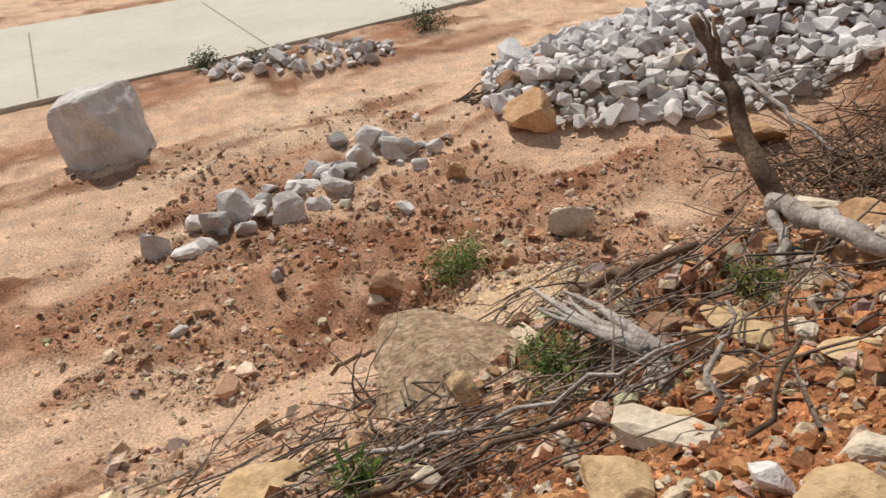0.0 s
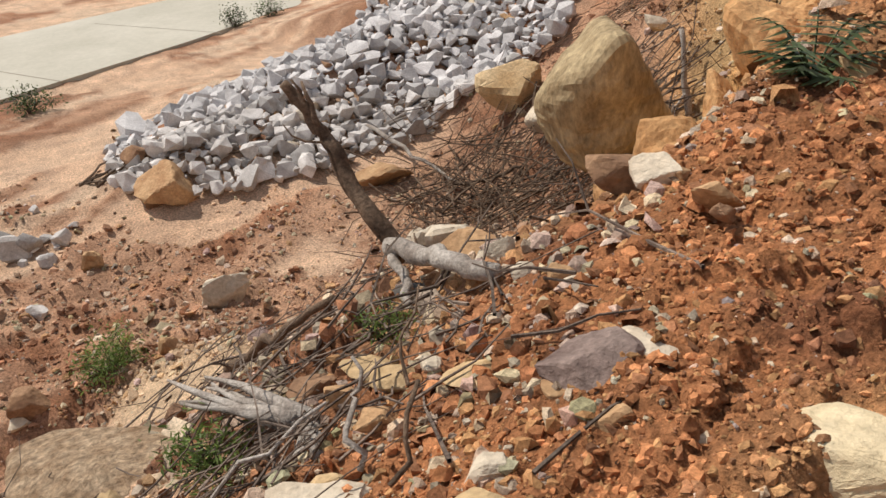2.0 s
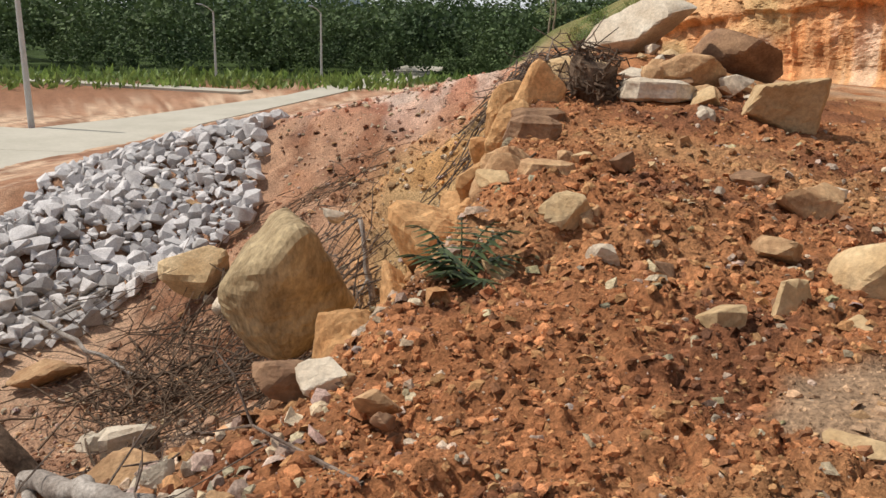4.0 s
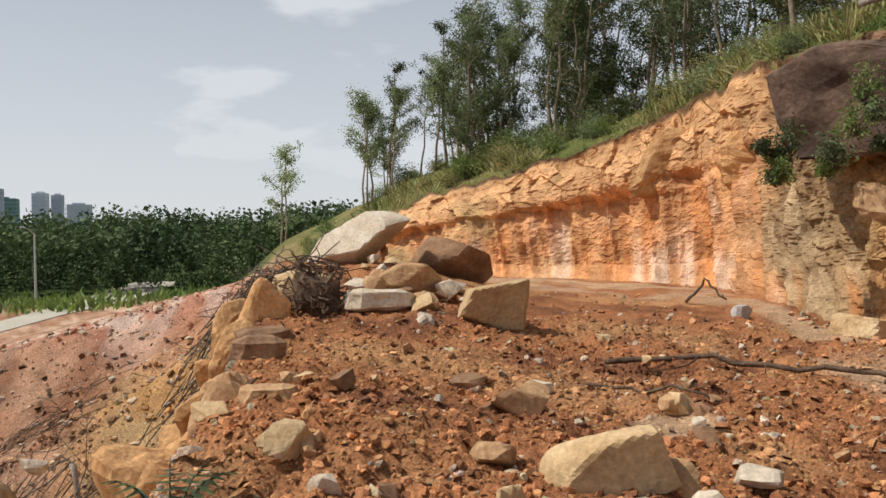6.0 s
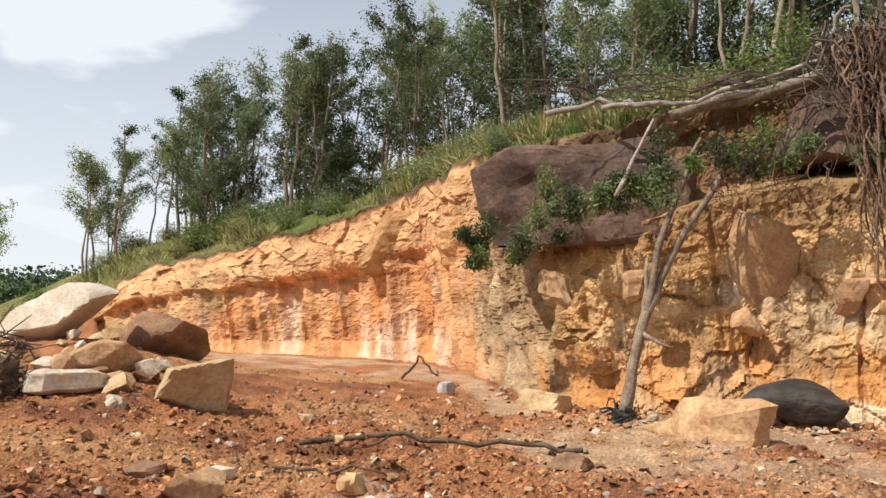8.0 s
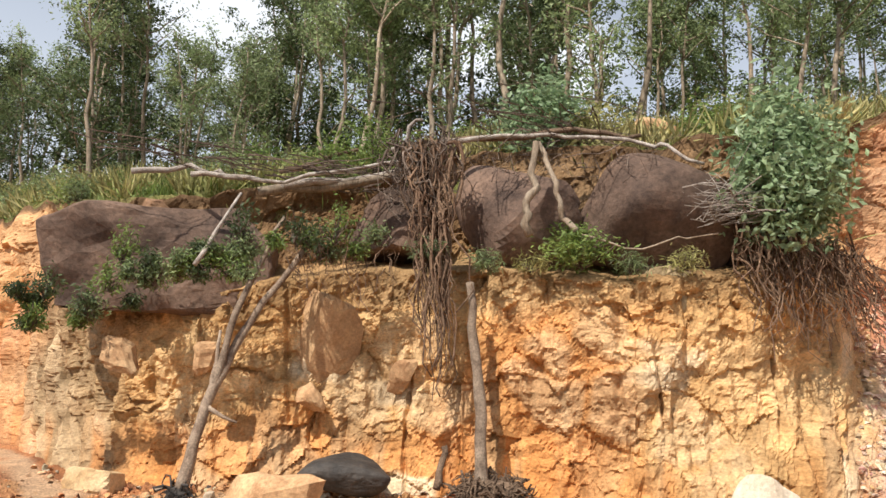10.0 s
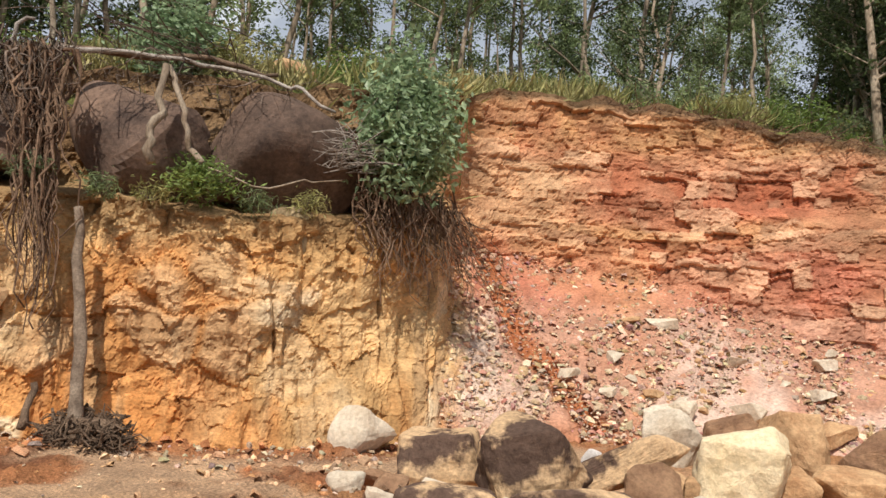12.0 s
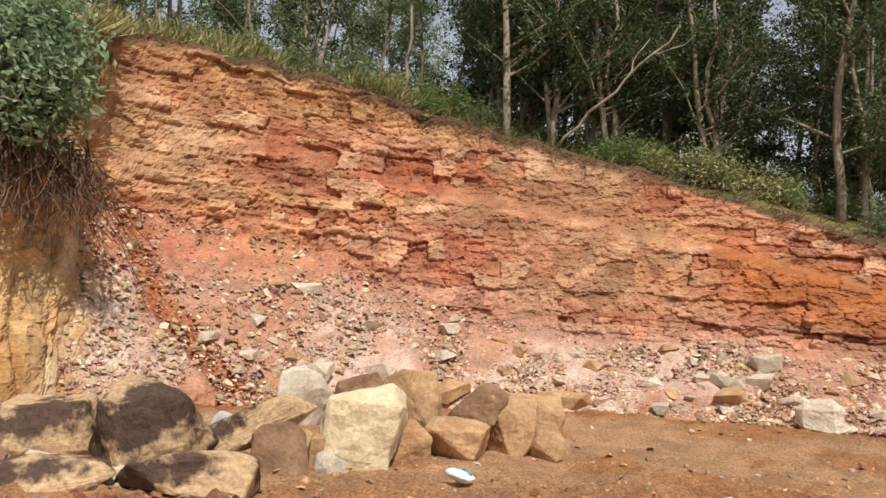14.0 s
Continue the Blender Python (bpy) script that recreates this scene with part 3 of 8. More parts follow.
def land_colour(x, y, z):
    dd, ev = to_edge(x, y)
    b = bearing_of(x, y)
    r = np.hypot(x - HUB[0], y - HUB[1])
    base, rim = cut_at(b, 1), cut_at(b, 3)

    def c(*v):
        return np.array(v)

    n1, n2 = fbm(x / 2.2, y / 2.2, 0, 4, 31), fbm(x / 6, y / 6, 0, 4, 32)
    n3 = fbm(x / 0.8, y / 0.8, 0, 3, 33)
    mixw = lambda col, other, w: col + (other - col) * np.clip(w, 0, 1)[..., None]
    col = np.broadcast_to(c(0.43, 0.185, 0.082), x.shape + (3,))
    col = mixw(col, c(0.50, 0.265, 0.125), sstep(0.0, 0.5, n1))
    col = mixw(col, c(0.27, 0.112, 0.055), sstep(0.05, 0.5, n3 - 0.3 * n1))
    # flat pale mud behind the soil mound
    col = mixw(col, c(0.56, 0.375, 0.235), mud_at(x, y, b, r, dd) * 0.9)
    col = mixw(col, c(0.44, 0.22, 0.10), sstep(-150, -158, b) * sstep(12, 8, cut_at(b, 1) - r) * 0.5)
    # slope and lower ground
    lowc = np.broadcast_to(c(0.47, 0.295, 0.19), x.shape + (3,))
    lowc = mixw(lowc, c(0.64, 0.48, 0.335), sstep(-0.05, 0.3, n2 + 0.5 * n1))
    lowc = mixw(lowc, c(0.28, 0.145, 0.085), sstep(0.1, 0.45, n3 - 0.5 * n2))
    rut = fbm((0.5 * x - 0.87 * y) / 0.7, (0.87 * x + 0.5 * y) / 7, 0, 3, 47)
    lowc = mixw(lowc, c(0.27, 0.145, 0.085), sstep(0.05, 0.4, rut) * sstep(12, 17, y - 0.4 * x) * 0.8)
    lowc = mixw(lowc, c(0.68, 0.53, 0.38), sstep(-0.1, -0.4, rut) * sstep(12, 17, y - 0.4 * x) * 0.8)
    gul = fbm((0.5 * x - 0.87 * y) / 1.1, (0.87 * x + 0.5 * y) / 3.5, 0, 4, 48)
    lowc = mixw(lowc, c(0.38, 0.19, 0.105), sstep(0.08, 0.35, gul) * 0.6)
    lowc = mixw(lowc, c(0.67, 0.485, 0.335), sand_at(x, y, dd) * (0.8 + 0.3 * n3))
    lowc = mixw(lowc, c(0.62, 0.48, 0.31), sstep(0.15, 0.5, bump_at(x, y, 0.55, 8.7, 0.8, 1.5, 1.0, 25)) * 0.7)
    lowc = lowc * c(1.0, 0.94, 0.93)
    col = mixw(col, lowc, sstep(0.4, 3.0, dd))
    ledge = sstep(0.05, 0.5, dd) * sstep(4.2, 2.2, dd) * sstep(4.0, 4.8, x) * sstep(14.5, 12, x)
    lc = mixw(np.broadcast_to(c(0.56, 0.31, 0.13), x.shape + (3,)), c(0.52, 0.34, 0.17), sstep(-0.1, 0.3, n3))
    lc = mixw(lc, c(0.30, 0.20, 0.10), sstep(0.1, 0.4, n1) * sstep(8, 10, x))
    col = col + (lc - col) * ledge[..., None]
    pink = sstep(13, 17, x) * sstep(0.5, 2, dd) * sstep(40, 30, y)
    col = mixw(col, c(0.46, 0.20, 0.13), pink * (0.8 + 0.4 * n1))
    col = mixw(col, c(0.64, 0.48, 0.39), pink * sstep(0.1, 0.35, fbm((x - y) / 1.0, (x + y) / 4, 0, 3, 44)))
    far = sstep(50, 62, y - 0.25 * x)
    col = mixw(col, c(0.30, 0.15, 0.085), far * sstep(30, 45, r))
    green = sstep(84, 96, r) * sstep(-52, -46, b) + sstep(60, 70, r) * sstep(-44, -50, b)
    col = mixw(col, c(0.05, 0.08, 0.02), green)
    upw = sstep(-0.6, 0.4, r - rim) * sstep(-50, -56, b)
    grass = mixw(np.broadcast_to(c(0.22, 0.19, 0.075), x.shape + (3,)), c(0.13, 0.15, 0.045), sstep(-0.2, 0.3, n1))
    col = mixw(col, grass, upw)
    return np.clip(col * (1 + 0.16 * fbm(x / 0.3, y / 0.3, 0, 2, 55))[..., None], 0.01, 0.9)


def build_ground():
    az = np.concatenate([np.arange(60, -212, -0.31), np.arange(-212, -300, -2.0)])
    rad = [0.01, 0.15]
    while rad[-1] < 60:
        rad.append(rad[-1] * (1.0095 if rad[-1] < 26 else 1.014) if rad[-1] > 1.2 else rad[-1] + 0.1)
    while rad[-1] < 4200:
        rad.append(rad[-1] * 1.07)
    rad = np.array(rad)
    A, R = np.meshgrid(np.radians(az), rad)
    x, y = HUB[0] - np.sin(A) * R, HUB[1] + np.cos(A) * R
    z = land(x, y)
    col = land_colour(x, y, z)
    verts, cols = np.stack([x, y, z], -1).reshape(-1, 3), col.reshape(-1, 3)
    faces = grid_faces(len(rad), len(az), wrap=True)
    me = array_mesh("ground", verts, faces[:, ::-1], M_GROUND, cols, smooth=True)
    return tagged(new("ground", me), "orange earth and rubble ground sloping down from a made bank", "ground", kind="structure")


ground = build_ground()


def cliff_setback(v, lv, ld, tv, td, total):
    """Share of the way from foot to rim at height share v."""
    batter = np.maximum(total - ld - td, 0.1)
    s = batter * v + td * np.minimum(v / tv, 1) ** 1.15 + ld * sstep(lv - 0.03, lv + 0.05, v)
    return s / (batter + td + ld)


def build_cliff():
    az = np.arange(-60.0, -212.0, -0.115)
    rows = 180
    v = np.linspace(-0.06, 1.0, rows)[:, None] * np.ones(len(az))
    A = np.ones((rows, 1)) * az[None]
    bd, bz, rd, rz = (np.interp(A, CUT_A[:, 0], CUT_A[:, k]) for k in (1, 2, 3, 4))
    lv, ld, tv, td = (np.interp(A, CUT_A[:, 0], CUT_A[:, k]) for k in (5, 6, 7, 8))
    f = cliff_setback(np.clip(v, 0, 1), lv, ld, tv, td, rd - bd)
    r = bd + (rd - bd) * f
    # natural wander of the face
    ar = np.radians(A)
    x0, y0 = HUB[0] - np.sin(ar) * r, HUB[1] + np.cos(ar) * r
    z0 = bz + (rz - bz) * v
    seg = np.hypot(np.diff(x0[60]), np.diff(y0[60]))
    s = np.concatenate([[0], np.cumsum(seg)])[None] * np.ones((rows, 1))
    # masks along the cut
    An = A + 1.6 * fbm(A / 2, v * 4, 0, 3, 60)
    bay = sstep(-87.0, -84.0, An)
    red = sstep(-138.5, -142, An)
    block = 1 - bay - red
    h = z0 - bz
    talus = sstep(tv + 0.06, tv - 0.06, v + 0.03 * fbm(s / 1.2, h / 0.6, 0, 3, 59)) * sstep(1.3, 1.9, td)
    # the red wall: courses of split blocks
    tan = sstep(-163, -172, An + 5 * fbm(s / 1.5, h / 1.2, 0, 3, 48)) * sstep(-183, -175, An + 4 * fbm(s / 1.5, h / 1.2, 0, 3, 47)) * sstep(0.28, 0.45, v)
    hh = h + 0.22 * fbm(s / 3.0, h / 1.6, 0, 3, 57) + 0.12 * fbm(s / 0.7, h / 0.5, 0, 4, 58) + 0.012 * s
    beds = np.concatenate([[-9], np.cumsum(np.random.RandomState(56).choice([0.16, 0.22, 0.3, 0.42, 0.6], 40)) - 1.2])
    lay = np.searchsorted(beds, hh.ravel()).reshape(hh.shape).astype(float)
    bed_lo, bed_hi = beds[np.clip(lay.astype(int) - 1, 0, 40)], beds[np.clip(lay.astype(int), 0, 40)]
    lay_r = rnd_hash(lay, lay * 0, lay * 0, 66)
    wide = 0.35 + 1.5 * rnd_hash(lay, lay * 0 + 3, lay * 0, 67) ** 2
    sb = s / wide + lay_r * 7 + 0.38 * fbm(s / 0.6, h / 0.4, 0, 4, 68)
    split = rnd_hash(np.floor(sb), lay, lay * 0, 69)
    rim_gap = np.minimum(np.minimum(hh - bed_lo, bed_hi - hh), np.minimum(sb - np.floor(sb), np.floor(sb) + 1 - sb) * wide)
    tough = (1 - 0.8 * tan) * sstep(-0.5, 0.1, fbm(s / 2.2, h / 1.0, 0, 3, 55) + 0.2)
    stone = tough * ((split - 0.5) * 0.20 + (lay_r - 0.5) * 0.16 - 0.04 * sstep(0.05, 0.0, rim_gap))
    # relief: lumps, small blocks, runnels washed down the face
    wx, wz = fbm(s / 0.8, h / 0.8, 0, 3, 61) * 0.3, fbm(s / 0.8, h / 0.8, 0, 3, 62) * 0.22
    fc, gap, rid = cells((s + wx) / 1.15, (h + wz * 0.6) / 1.0, 63, True)
    off = fc * 0.11 * (block + bay * (0.3 + 1.6 * sstep(0.5, 0.6, v))) + red * stone
    fc, gap2, rid2 = cells((s + wx) / 0.5, (h + wz * 0.5) / 0.36, 64, True)
    off += fc * 0.10 * (block * (0.5 + 0.8 * sstep(-0.2, 0.3, fbm(s / 1.5, h / 1.5, 0, 2, 49))) + bay * (0.3 + 0.7 * sstep(0.5, 0.6, v)) + red * 0.4)
    fc, gap3, rid3 = cells((s + wx) / 0.17, (h + wz * 0.3) / 0.12, 65, True)
    off += fc * 0.045
    off += 0.12 * fbm(s / 0.3, h / 0.55, 0, 5, 72, 0.6) * (block + bay * 0.6) + 0.09 * red * fbm(s / 0.4, h / 0.22, 0, 5, 54, 0.6)
    wash = 1 - np.abs(fbm(s / 0.55 + 0.15 * h, h / 3.2, 0, 3, 67)) * 2
    off -= block * 0.16 * sstep(0.5, 1.0, wash) * sstep(0.72, 0.5, v)
    lump = sstep(0.62, 0.9, rnd_hash(np.floor(rid * 997), rid * 0, rid * 0, 53)) * sstep(0.0, 0.25, gap)
    off += block * 0.05 * lump
    # flutes of the bay under its blocky band
    flute = np.abs(fbm(s / 2.0 + 0.12 * h, h / 9, 0, 2, 52)) + 0.35 * np.abs(fbm(s / 0.6 + 0.2 * h, h / 6, 0, 2, 46))
    off += bay * (1.5 * (0.25 - flute) * sstep(0.66, 0.55, v) + 0.35 * sstep(0.56, 0.64, v + 0.05 * fbm(s / 1.5, h, 0, 2, 45)) * sstep(0.92, 0.76, v))
    big = fbm(s / 4.5, h / 3.5, 0, 3, 68)
    off += (0.45 - 0.2 * red) * big
    off *= (1 - 0.8 * talus) * sstep(-0.05, 0.05, v) * (1 - 0.6 * sstep(0.93, 1.0, v))
    off += talus * (0.22 * fbm(s / 1.1, h / 0.5, 0, 4, 69) + 0.10 * fbm(s / 0.3, h / 0.2, 0, 3, 51))
    # the gully that runs down the corner
    gully = sstep(1.5, 0.5, np.abs(A - np.interp(h, [0.2, 0.8, 1.9, 3.1, 4.4], [-150.5, -148.5, -144.8, -143.0, -141.2]) + 0.7 * fbm(s / 0.7, h / 0.7, 0, 3, 50))) * sstep(4.6, 3.6, h)
    off -= gully * 0.28
    nx, ny = np.sin(ar), -np.cos(ar)
    # outward direction: towards the open ground, turned by the run of the face
    tx, ty = np.gradient(x0, axis=1), np.gradient(y0, axis=1)
    tl = np.hypot(tx, ty) + 1e-6
    ox, oy = ty / tl, -tx / tl
    flip = np.sign(ox * nx + oy * ny)
    flip[flip == 0] = 1
    ox, oy = ox * flip * 0.6 + nx * 0.4, oy * flip * 0.6 + ny * 0.4
    x, y = x0 + ox * off, y0 + oy * off
    z = z0 + 0.10 * (1 - 0.75 * red) * fbm(s / 0.8, h / 0.8, 0, 3, 70) * sstep(0, 0.1, v)
    # a ragged rim, tucked into the ground behind
    z = z + sstep(0.9, 1.0, v) * (0.22 * fbm(s / 0.7, s * 0, 0, 3, 71) + 0.05)

    def c(*q):
        return np.array(q)

    mixw = lambda col, other, w: col + (other - col) * np.clip(w, 0, 1)[..., None]
    n1, n2, n3 = fbm(s / 1.6, h / 1.2, 0, 4, 81), fbm(s / 0.5, h / 0.5, 0, 3, 82), fbm(s / 3.5, h / 2.5, 0, 3, 83)
    streak = fbm(s / 0.5, h / 5, 0, 4, 84)
    # yellow block
    cb = np.broadcast_to(c(0.60, 0.40, 0.195), s.shape + (3,))
    cb = mixw(cb, c(0.70, 0.51, 0.28), sstep(0.0, 0.4, n1))
    cb = mixw(cb, c(0.58, 0.31, 0.125), sstep(0.1, 0.45, n3))
    cb = mixw(cb, c(0.72, 0.62, 0.45), sstep(0.25, 0.5, fbm(s / 1.1, h / 0.8, 0, 3, 85)) * sstep(0.55, 0.3, v))
    grey = sstep(-93, -88, A) * sstep(0.75, 0.55, v + 0.15 * n1)
    cb = mixw(cb, c(0.30, 0.245, 0.16), grey * 0.85)
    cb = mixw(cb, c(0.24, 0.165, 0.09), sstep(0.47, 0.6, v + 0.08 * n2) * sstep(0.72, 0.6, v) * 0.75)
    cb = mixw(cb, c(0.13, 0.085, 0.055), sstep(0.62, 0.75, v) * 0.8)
    cb = mixw(cb, c(0.40, 0.31, 0.20), 0.55 * sstep(0.1, 0.4, streak) * sstep(0.45, 0.2, v))
    cb = mixw(cb, c(0.56, 0.25, 0.08), 0.6 * sstep(0.15, 0.45, fbm(s / 0.8, h / 3, 0, 3, 87)) * sstep(0.25, 0.05, v))
    cb = mixw(cb, c(0.70, 0.58, 0.40), 0.4 * lump * sstep(0.6, 0.4, v))
    # orange bay
    ca = np.broadcast_to(c(0.58, 0.31, 0.15), s.shape + (3,))
    ca = mixw(ca, c(0.60, 0.28, 0.115), sstep(0.05, 0.4, streak) * sstep(0.75, 0.5, v))
    ca = mixw(ca, c(0.78, 0.64, 0.52), sstep(0.0, 0.3, fbm(s / 0.9, h / 5, 0, 4, 86) - 0.05) * sstep(0.62, 0.40, v + 0.35 * n3) * sstep(-0.25, 0.2, n3) * 0.6)
    ca = mixw(ca, c(0.62, 0.37, 0.19), sstep(0.6, 0.75, v))
    ca = mixw(ca, c(0.50, 0.34, 0.17), sstep(0.1, 0.4, n3) * sstep(-76, -66, A))
    # red wall
    u = 0.35 * v + 0.65 * h / 7.8 + 0.06 * n3 + 0.002 * (A + 155)
    cr_ = np.broadcast_to(c(0.55, 0.32, 0.185), s.shape + (3,))
    cr_ = mixw(cr_, c(0.46, 0.19, 0.105), sstep(0.88, 0.74, u) * sstep(-0.45, 0.2, n1 + 0.5 * n2))
    cr_ = mixw(cr_, c(0.60, 0.38, 0.19), sstep(0.68, 0.62, u) * sstep(0.0, 0.35, n3 + 0.3 * n1))
    cr_ = mixw(cr_, c(0.56, 0.25, 0.165), sstep(0.60, 0.50, u) * (0.6 + 0.4 * n1))
    cr_ = mixw(cr_, c(0.52, 0.335, 0.235), sstep(0.42, 0.3, u) * (0.75 + 0.5 * n2))
    cr_ = mixw(cr_, c(0.64, 0.52, 0.41), sstep(0.24, 0.12, u) * sstep(-0.1, 0.3, n1))
    cr_ = mixw(cr_, c(0.50, 0.23, 0.11), sstep(0.06, 0.0, v) * 0.6)
    cr_ = mixw(cr_, c(0.62, 0.43, 0.27), sstep(0.6, 0.85, rid) * sstep(0.55, 0.62, u) * 0.7)
    wall = sstep(0.02, 0.12, v - tv)
    cr_ = mixw(cr_, c(0.66, 0.47, 0.30), sstep(0.6, 0.9, split + 0.3 * n2) * wall * 0.7)
    cr_ = mixw(cr_, c(0.38, 0.14, 0.07), sstep(0.35, 0.1, split + 0.3 * n2) * wall * 0.65)
    cr_ = mixw(cr_, c(0.36, 0.15, 0.08), sstep(0.3, 0.1, lay_r + 0.3 * n1) * wall * 0.6)
    cr_ = mixw(cr_, c(0.66, 0.48, 0.27), sstep(-151, -146, A) * sstep(0.55, 0.66, u) * sstep(0.9, 0.8, u) * 0.65)
    cr_ = mixw(cr_, c(0.56, 0.36, 0.17), sstep(0.84, 0.92, u) * (0.6 + 0.5 * n2))
    cr_ = mixw(cr_, c(0.46, 0.32, 0.18), tan * (0.6 + 0.4 * n1))
    cr_ = mixw(cr_, c(0.40, 0.16, 0.05), sstep(-180, -185, A + 3 * n1) * sstep(0.38, 0.5, v) * sstep(0.86, 0.7, v) * 0.85)
    cr_ = mixw(cr_, c(0.66, 0.55, 0.45), sstep(0.03, 0.12, tv - v + 0.05 * n1) * sstep(-150, -158, A) * sstep(-0.35, 0.1, n1) * 0.85)
    cr_ = mixw(cr_, c(0.70, 0.63, 0.52), sstep(1.6, 0.7, np.abs(A + 141.9 + 0.8 * n2)) * sstep(0.5, 0.9, h) * sstep(2.7, 2.0, h) * 0.9)
    cr_ = mixw(cr_, c(0.44, 0.17, 0.065), gully * 0.9)
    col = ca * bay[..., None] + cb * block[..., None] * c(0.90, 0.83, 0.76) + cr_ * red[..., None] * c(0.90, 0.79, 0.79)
    col = mixw(col, c(0.16, 0.10, 0.055), sstep(0.955, 0.985, v + 0.02 * n2))
    col = col * (0.80 + 0.4 * rid2 * (1 - talus) + 0.2 * talus)[..., None] * (0.9 + 0.2 * rid3)[..., None]
    verts = np.stack([x, y, z], -1).reshape(-1, 3)
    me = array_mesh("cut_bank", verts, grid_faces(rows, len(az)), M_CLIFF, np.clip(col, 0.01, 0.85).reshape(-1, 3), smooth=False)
    return tagged(new("cut_bank", me), "steep cut hillside of layered yellow, orange and red earth", "cliff", kind="structure")


cut_bank = build_cliff()

# ---- road ----
def build_road():
    rim = [(-45, 2.6), (-12.9, 21), (-4, 26.2), (4.6, 31.4), (8.5, 34.3), (22.7, 41.3), (26.9, 45.9), (51.8, 60.7), (64, 66), (94, 86), (90, 92), (60, 70.5), (43.7, 59.7),
           (24.75, 51.4), (18.1, 49.5), (9.8, 61.3), (2, 80), (-8, 76), (2, 57), (7.4, 48), (9.3, 44.6), (6.4, 41.8), (-11.2, 33.9), (-18.2, 31.2), (-50, 17)]
    thing = holder("road", Matrix(), "pale concrete road with a side branch", "road", kind="structure")
    bm = bmesh.new()
    f = bm.faces.new([bm.verts.new((x, y, LOW + 0.10)) for x, y in rim])
    res = bmesh.ops.extrude_face_region(bm, geom=[f])
    bmesh.ops.translate(bm, vec=(0, 0, -0.5), verts=[v for v in res["geom"] if isinstance(v, bmesh.types.BMVert)])
    bmesh.ops.triangulate(bm, faces=bm.faces[:])
    bmesh.ops.recalc_face_normals(bm, faces=bm.faces[:])
    part("paving", bm, M_CONCRETE, thing)
    m_joint = material("joint", (0.2, 0.17, 0.13), (0.3, 0.26, 0.2), 2)
    for i in range(9):
        a, b = Vector((-30 + 6 * i, 11.2 + 3.4 * i)), Vector((-34.5 + 6 * i, 22.8 + 2.55 * i))
        t = (b - a).normalized()
        n = Vector((-t.y, t.x)) * 0.03
        bm = bmesh.new()
        vs = [bm.verts.new((q.x, q.y, LOW + 0.104)) for q in (a + t * 0.3 + n, a + t * 0.3 - n, b - t * 0.3 - n, b - t * 0.3 + n)]
        bm.faces.new(vs)
        part("joint", bm, m_joint, thing)
    # a low white kerb line far across the field
    kerb = bmesh.new()
    line = [(-20, 122), (17, 102.5), (33.5, 79.5), (42, 63.5)]
    for p, q in zip(line, line[1:]):
        p, q = Vector((*p, 0)), Vector((*q, 0))
        t = (q - p).normalized()
        n = Vector((-t.y, t.x, 0)) * 1.3
        lo = [kerb.verts.new(w + Vector((0, 0, LOW))) for w in (p - n, q - n, q + n, p + n)]
        hi = [kerb.verts.new(w + Vector((0, 0, LOW + 0.22))) for w in (p - n, q - n, q + n, p + n)]
        kerb.faces.new(hi)
        for k in range(4):
            kerb.faces.new((lo[k], lo[(k + 1) % 4], hi[(k + 1) % 4], hi[k]))
    bmesh.ops.recalc_face_normals(kerb, faces=kerb.faces[:])
    part("kerb", kerb, M_CONCRETE, thing)


build_road()


# ---- loose clods, gravel and broken stone ----
def polar_points(n, az0, az1, r0, r1, seed, power=1.0):
    rng = np.random.RandomState(seed)
    az = np.radians(rng.uniform(az1, az0, n))
    r = r0 * (r1 / r0) ** (rng.uniform(0, 1, n) ** power)
    return HUB[0] - np.sin(az) * r, HUB[1] + np.cos(az) * r, r, np.degrees(az)


def scatter(name, label, n, az0, az1, r0, r1, seed, small, big, keep, pale=0.15, lift=0.2, power=1.0, tone=1.0):
    x, y, r, az = polar_points(n, az0, az1, r0, r1, seed, power)
    dd, ev = to_edge(x, y)
    rng = np.random.RandomState(seed + 1)
    k = keep(x, y, r, az, dd) > rng.uniform(0, 1, n)
    x, y, r = x[k], y[k], r[k]
    size = small * (big / small) ** (rng.uniform(0, 1, len(x)) ** 2.5)
    size = size * np.clip(r / 5, 0.6, 1.1)
    z = land(x, y) + size * lift
    col = land_colour(x, y, z) * rng.uniform(0.6, 1.45, (len(x), 1)) * tone
    ochre = rng.uniform(0, 1, (len(x), 1))
    col = np.where(ochre < 0.22, col * 0.45 + np.array([0.29, 0.175, 0.08]), col)
    col = np.where(ochre > 0.82, col * 0.75 + np.array([0.03, 0.025, 0.022]), col)
    p = rng.uniform(0, 1, len(x)) < pale
    stone = np.array([0.56, 0.44, 0.32]) * rng.uniform(0.6, 1.15, (len(x), 1)) + rng.normal(0, 0.02, (len(x), 3))
    col = np.where(p[:, None], stone, col)
    me = many_clods(name, np.stack([x, y, z], -1), size, M_CLOD, np.clip(col, 0.02, 0.8), seed)
    return tagged(new(name, me), label, "rubble", kind="stuff")


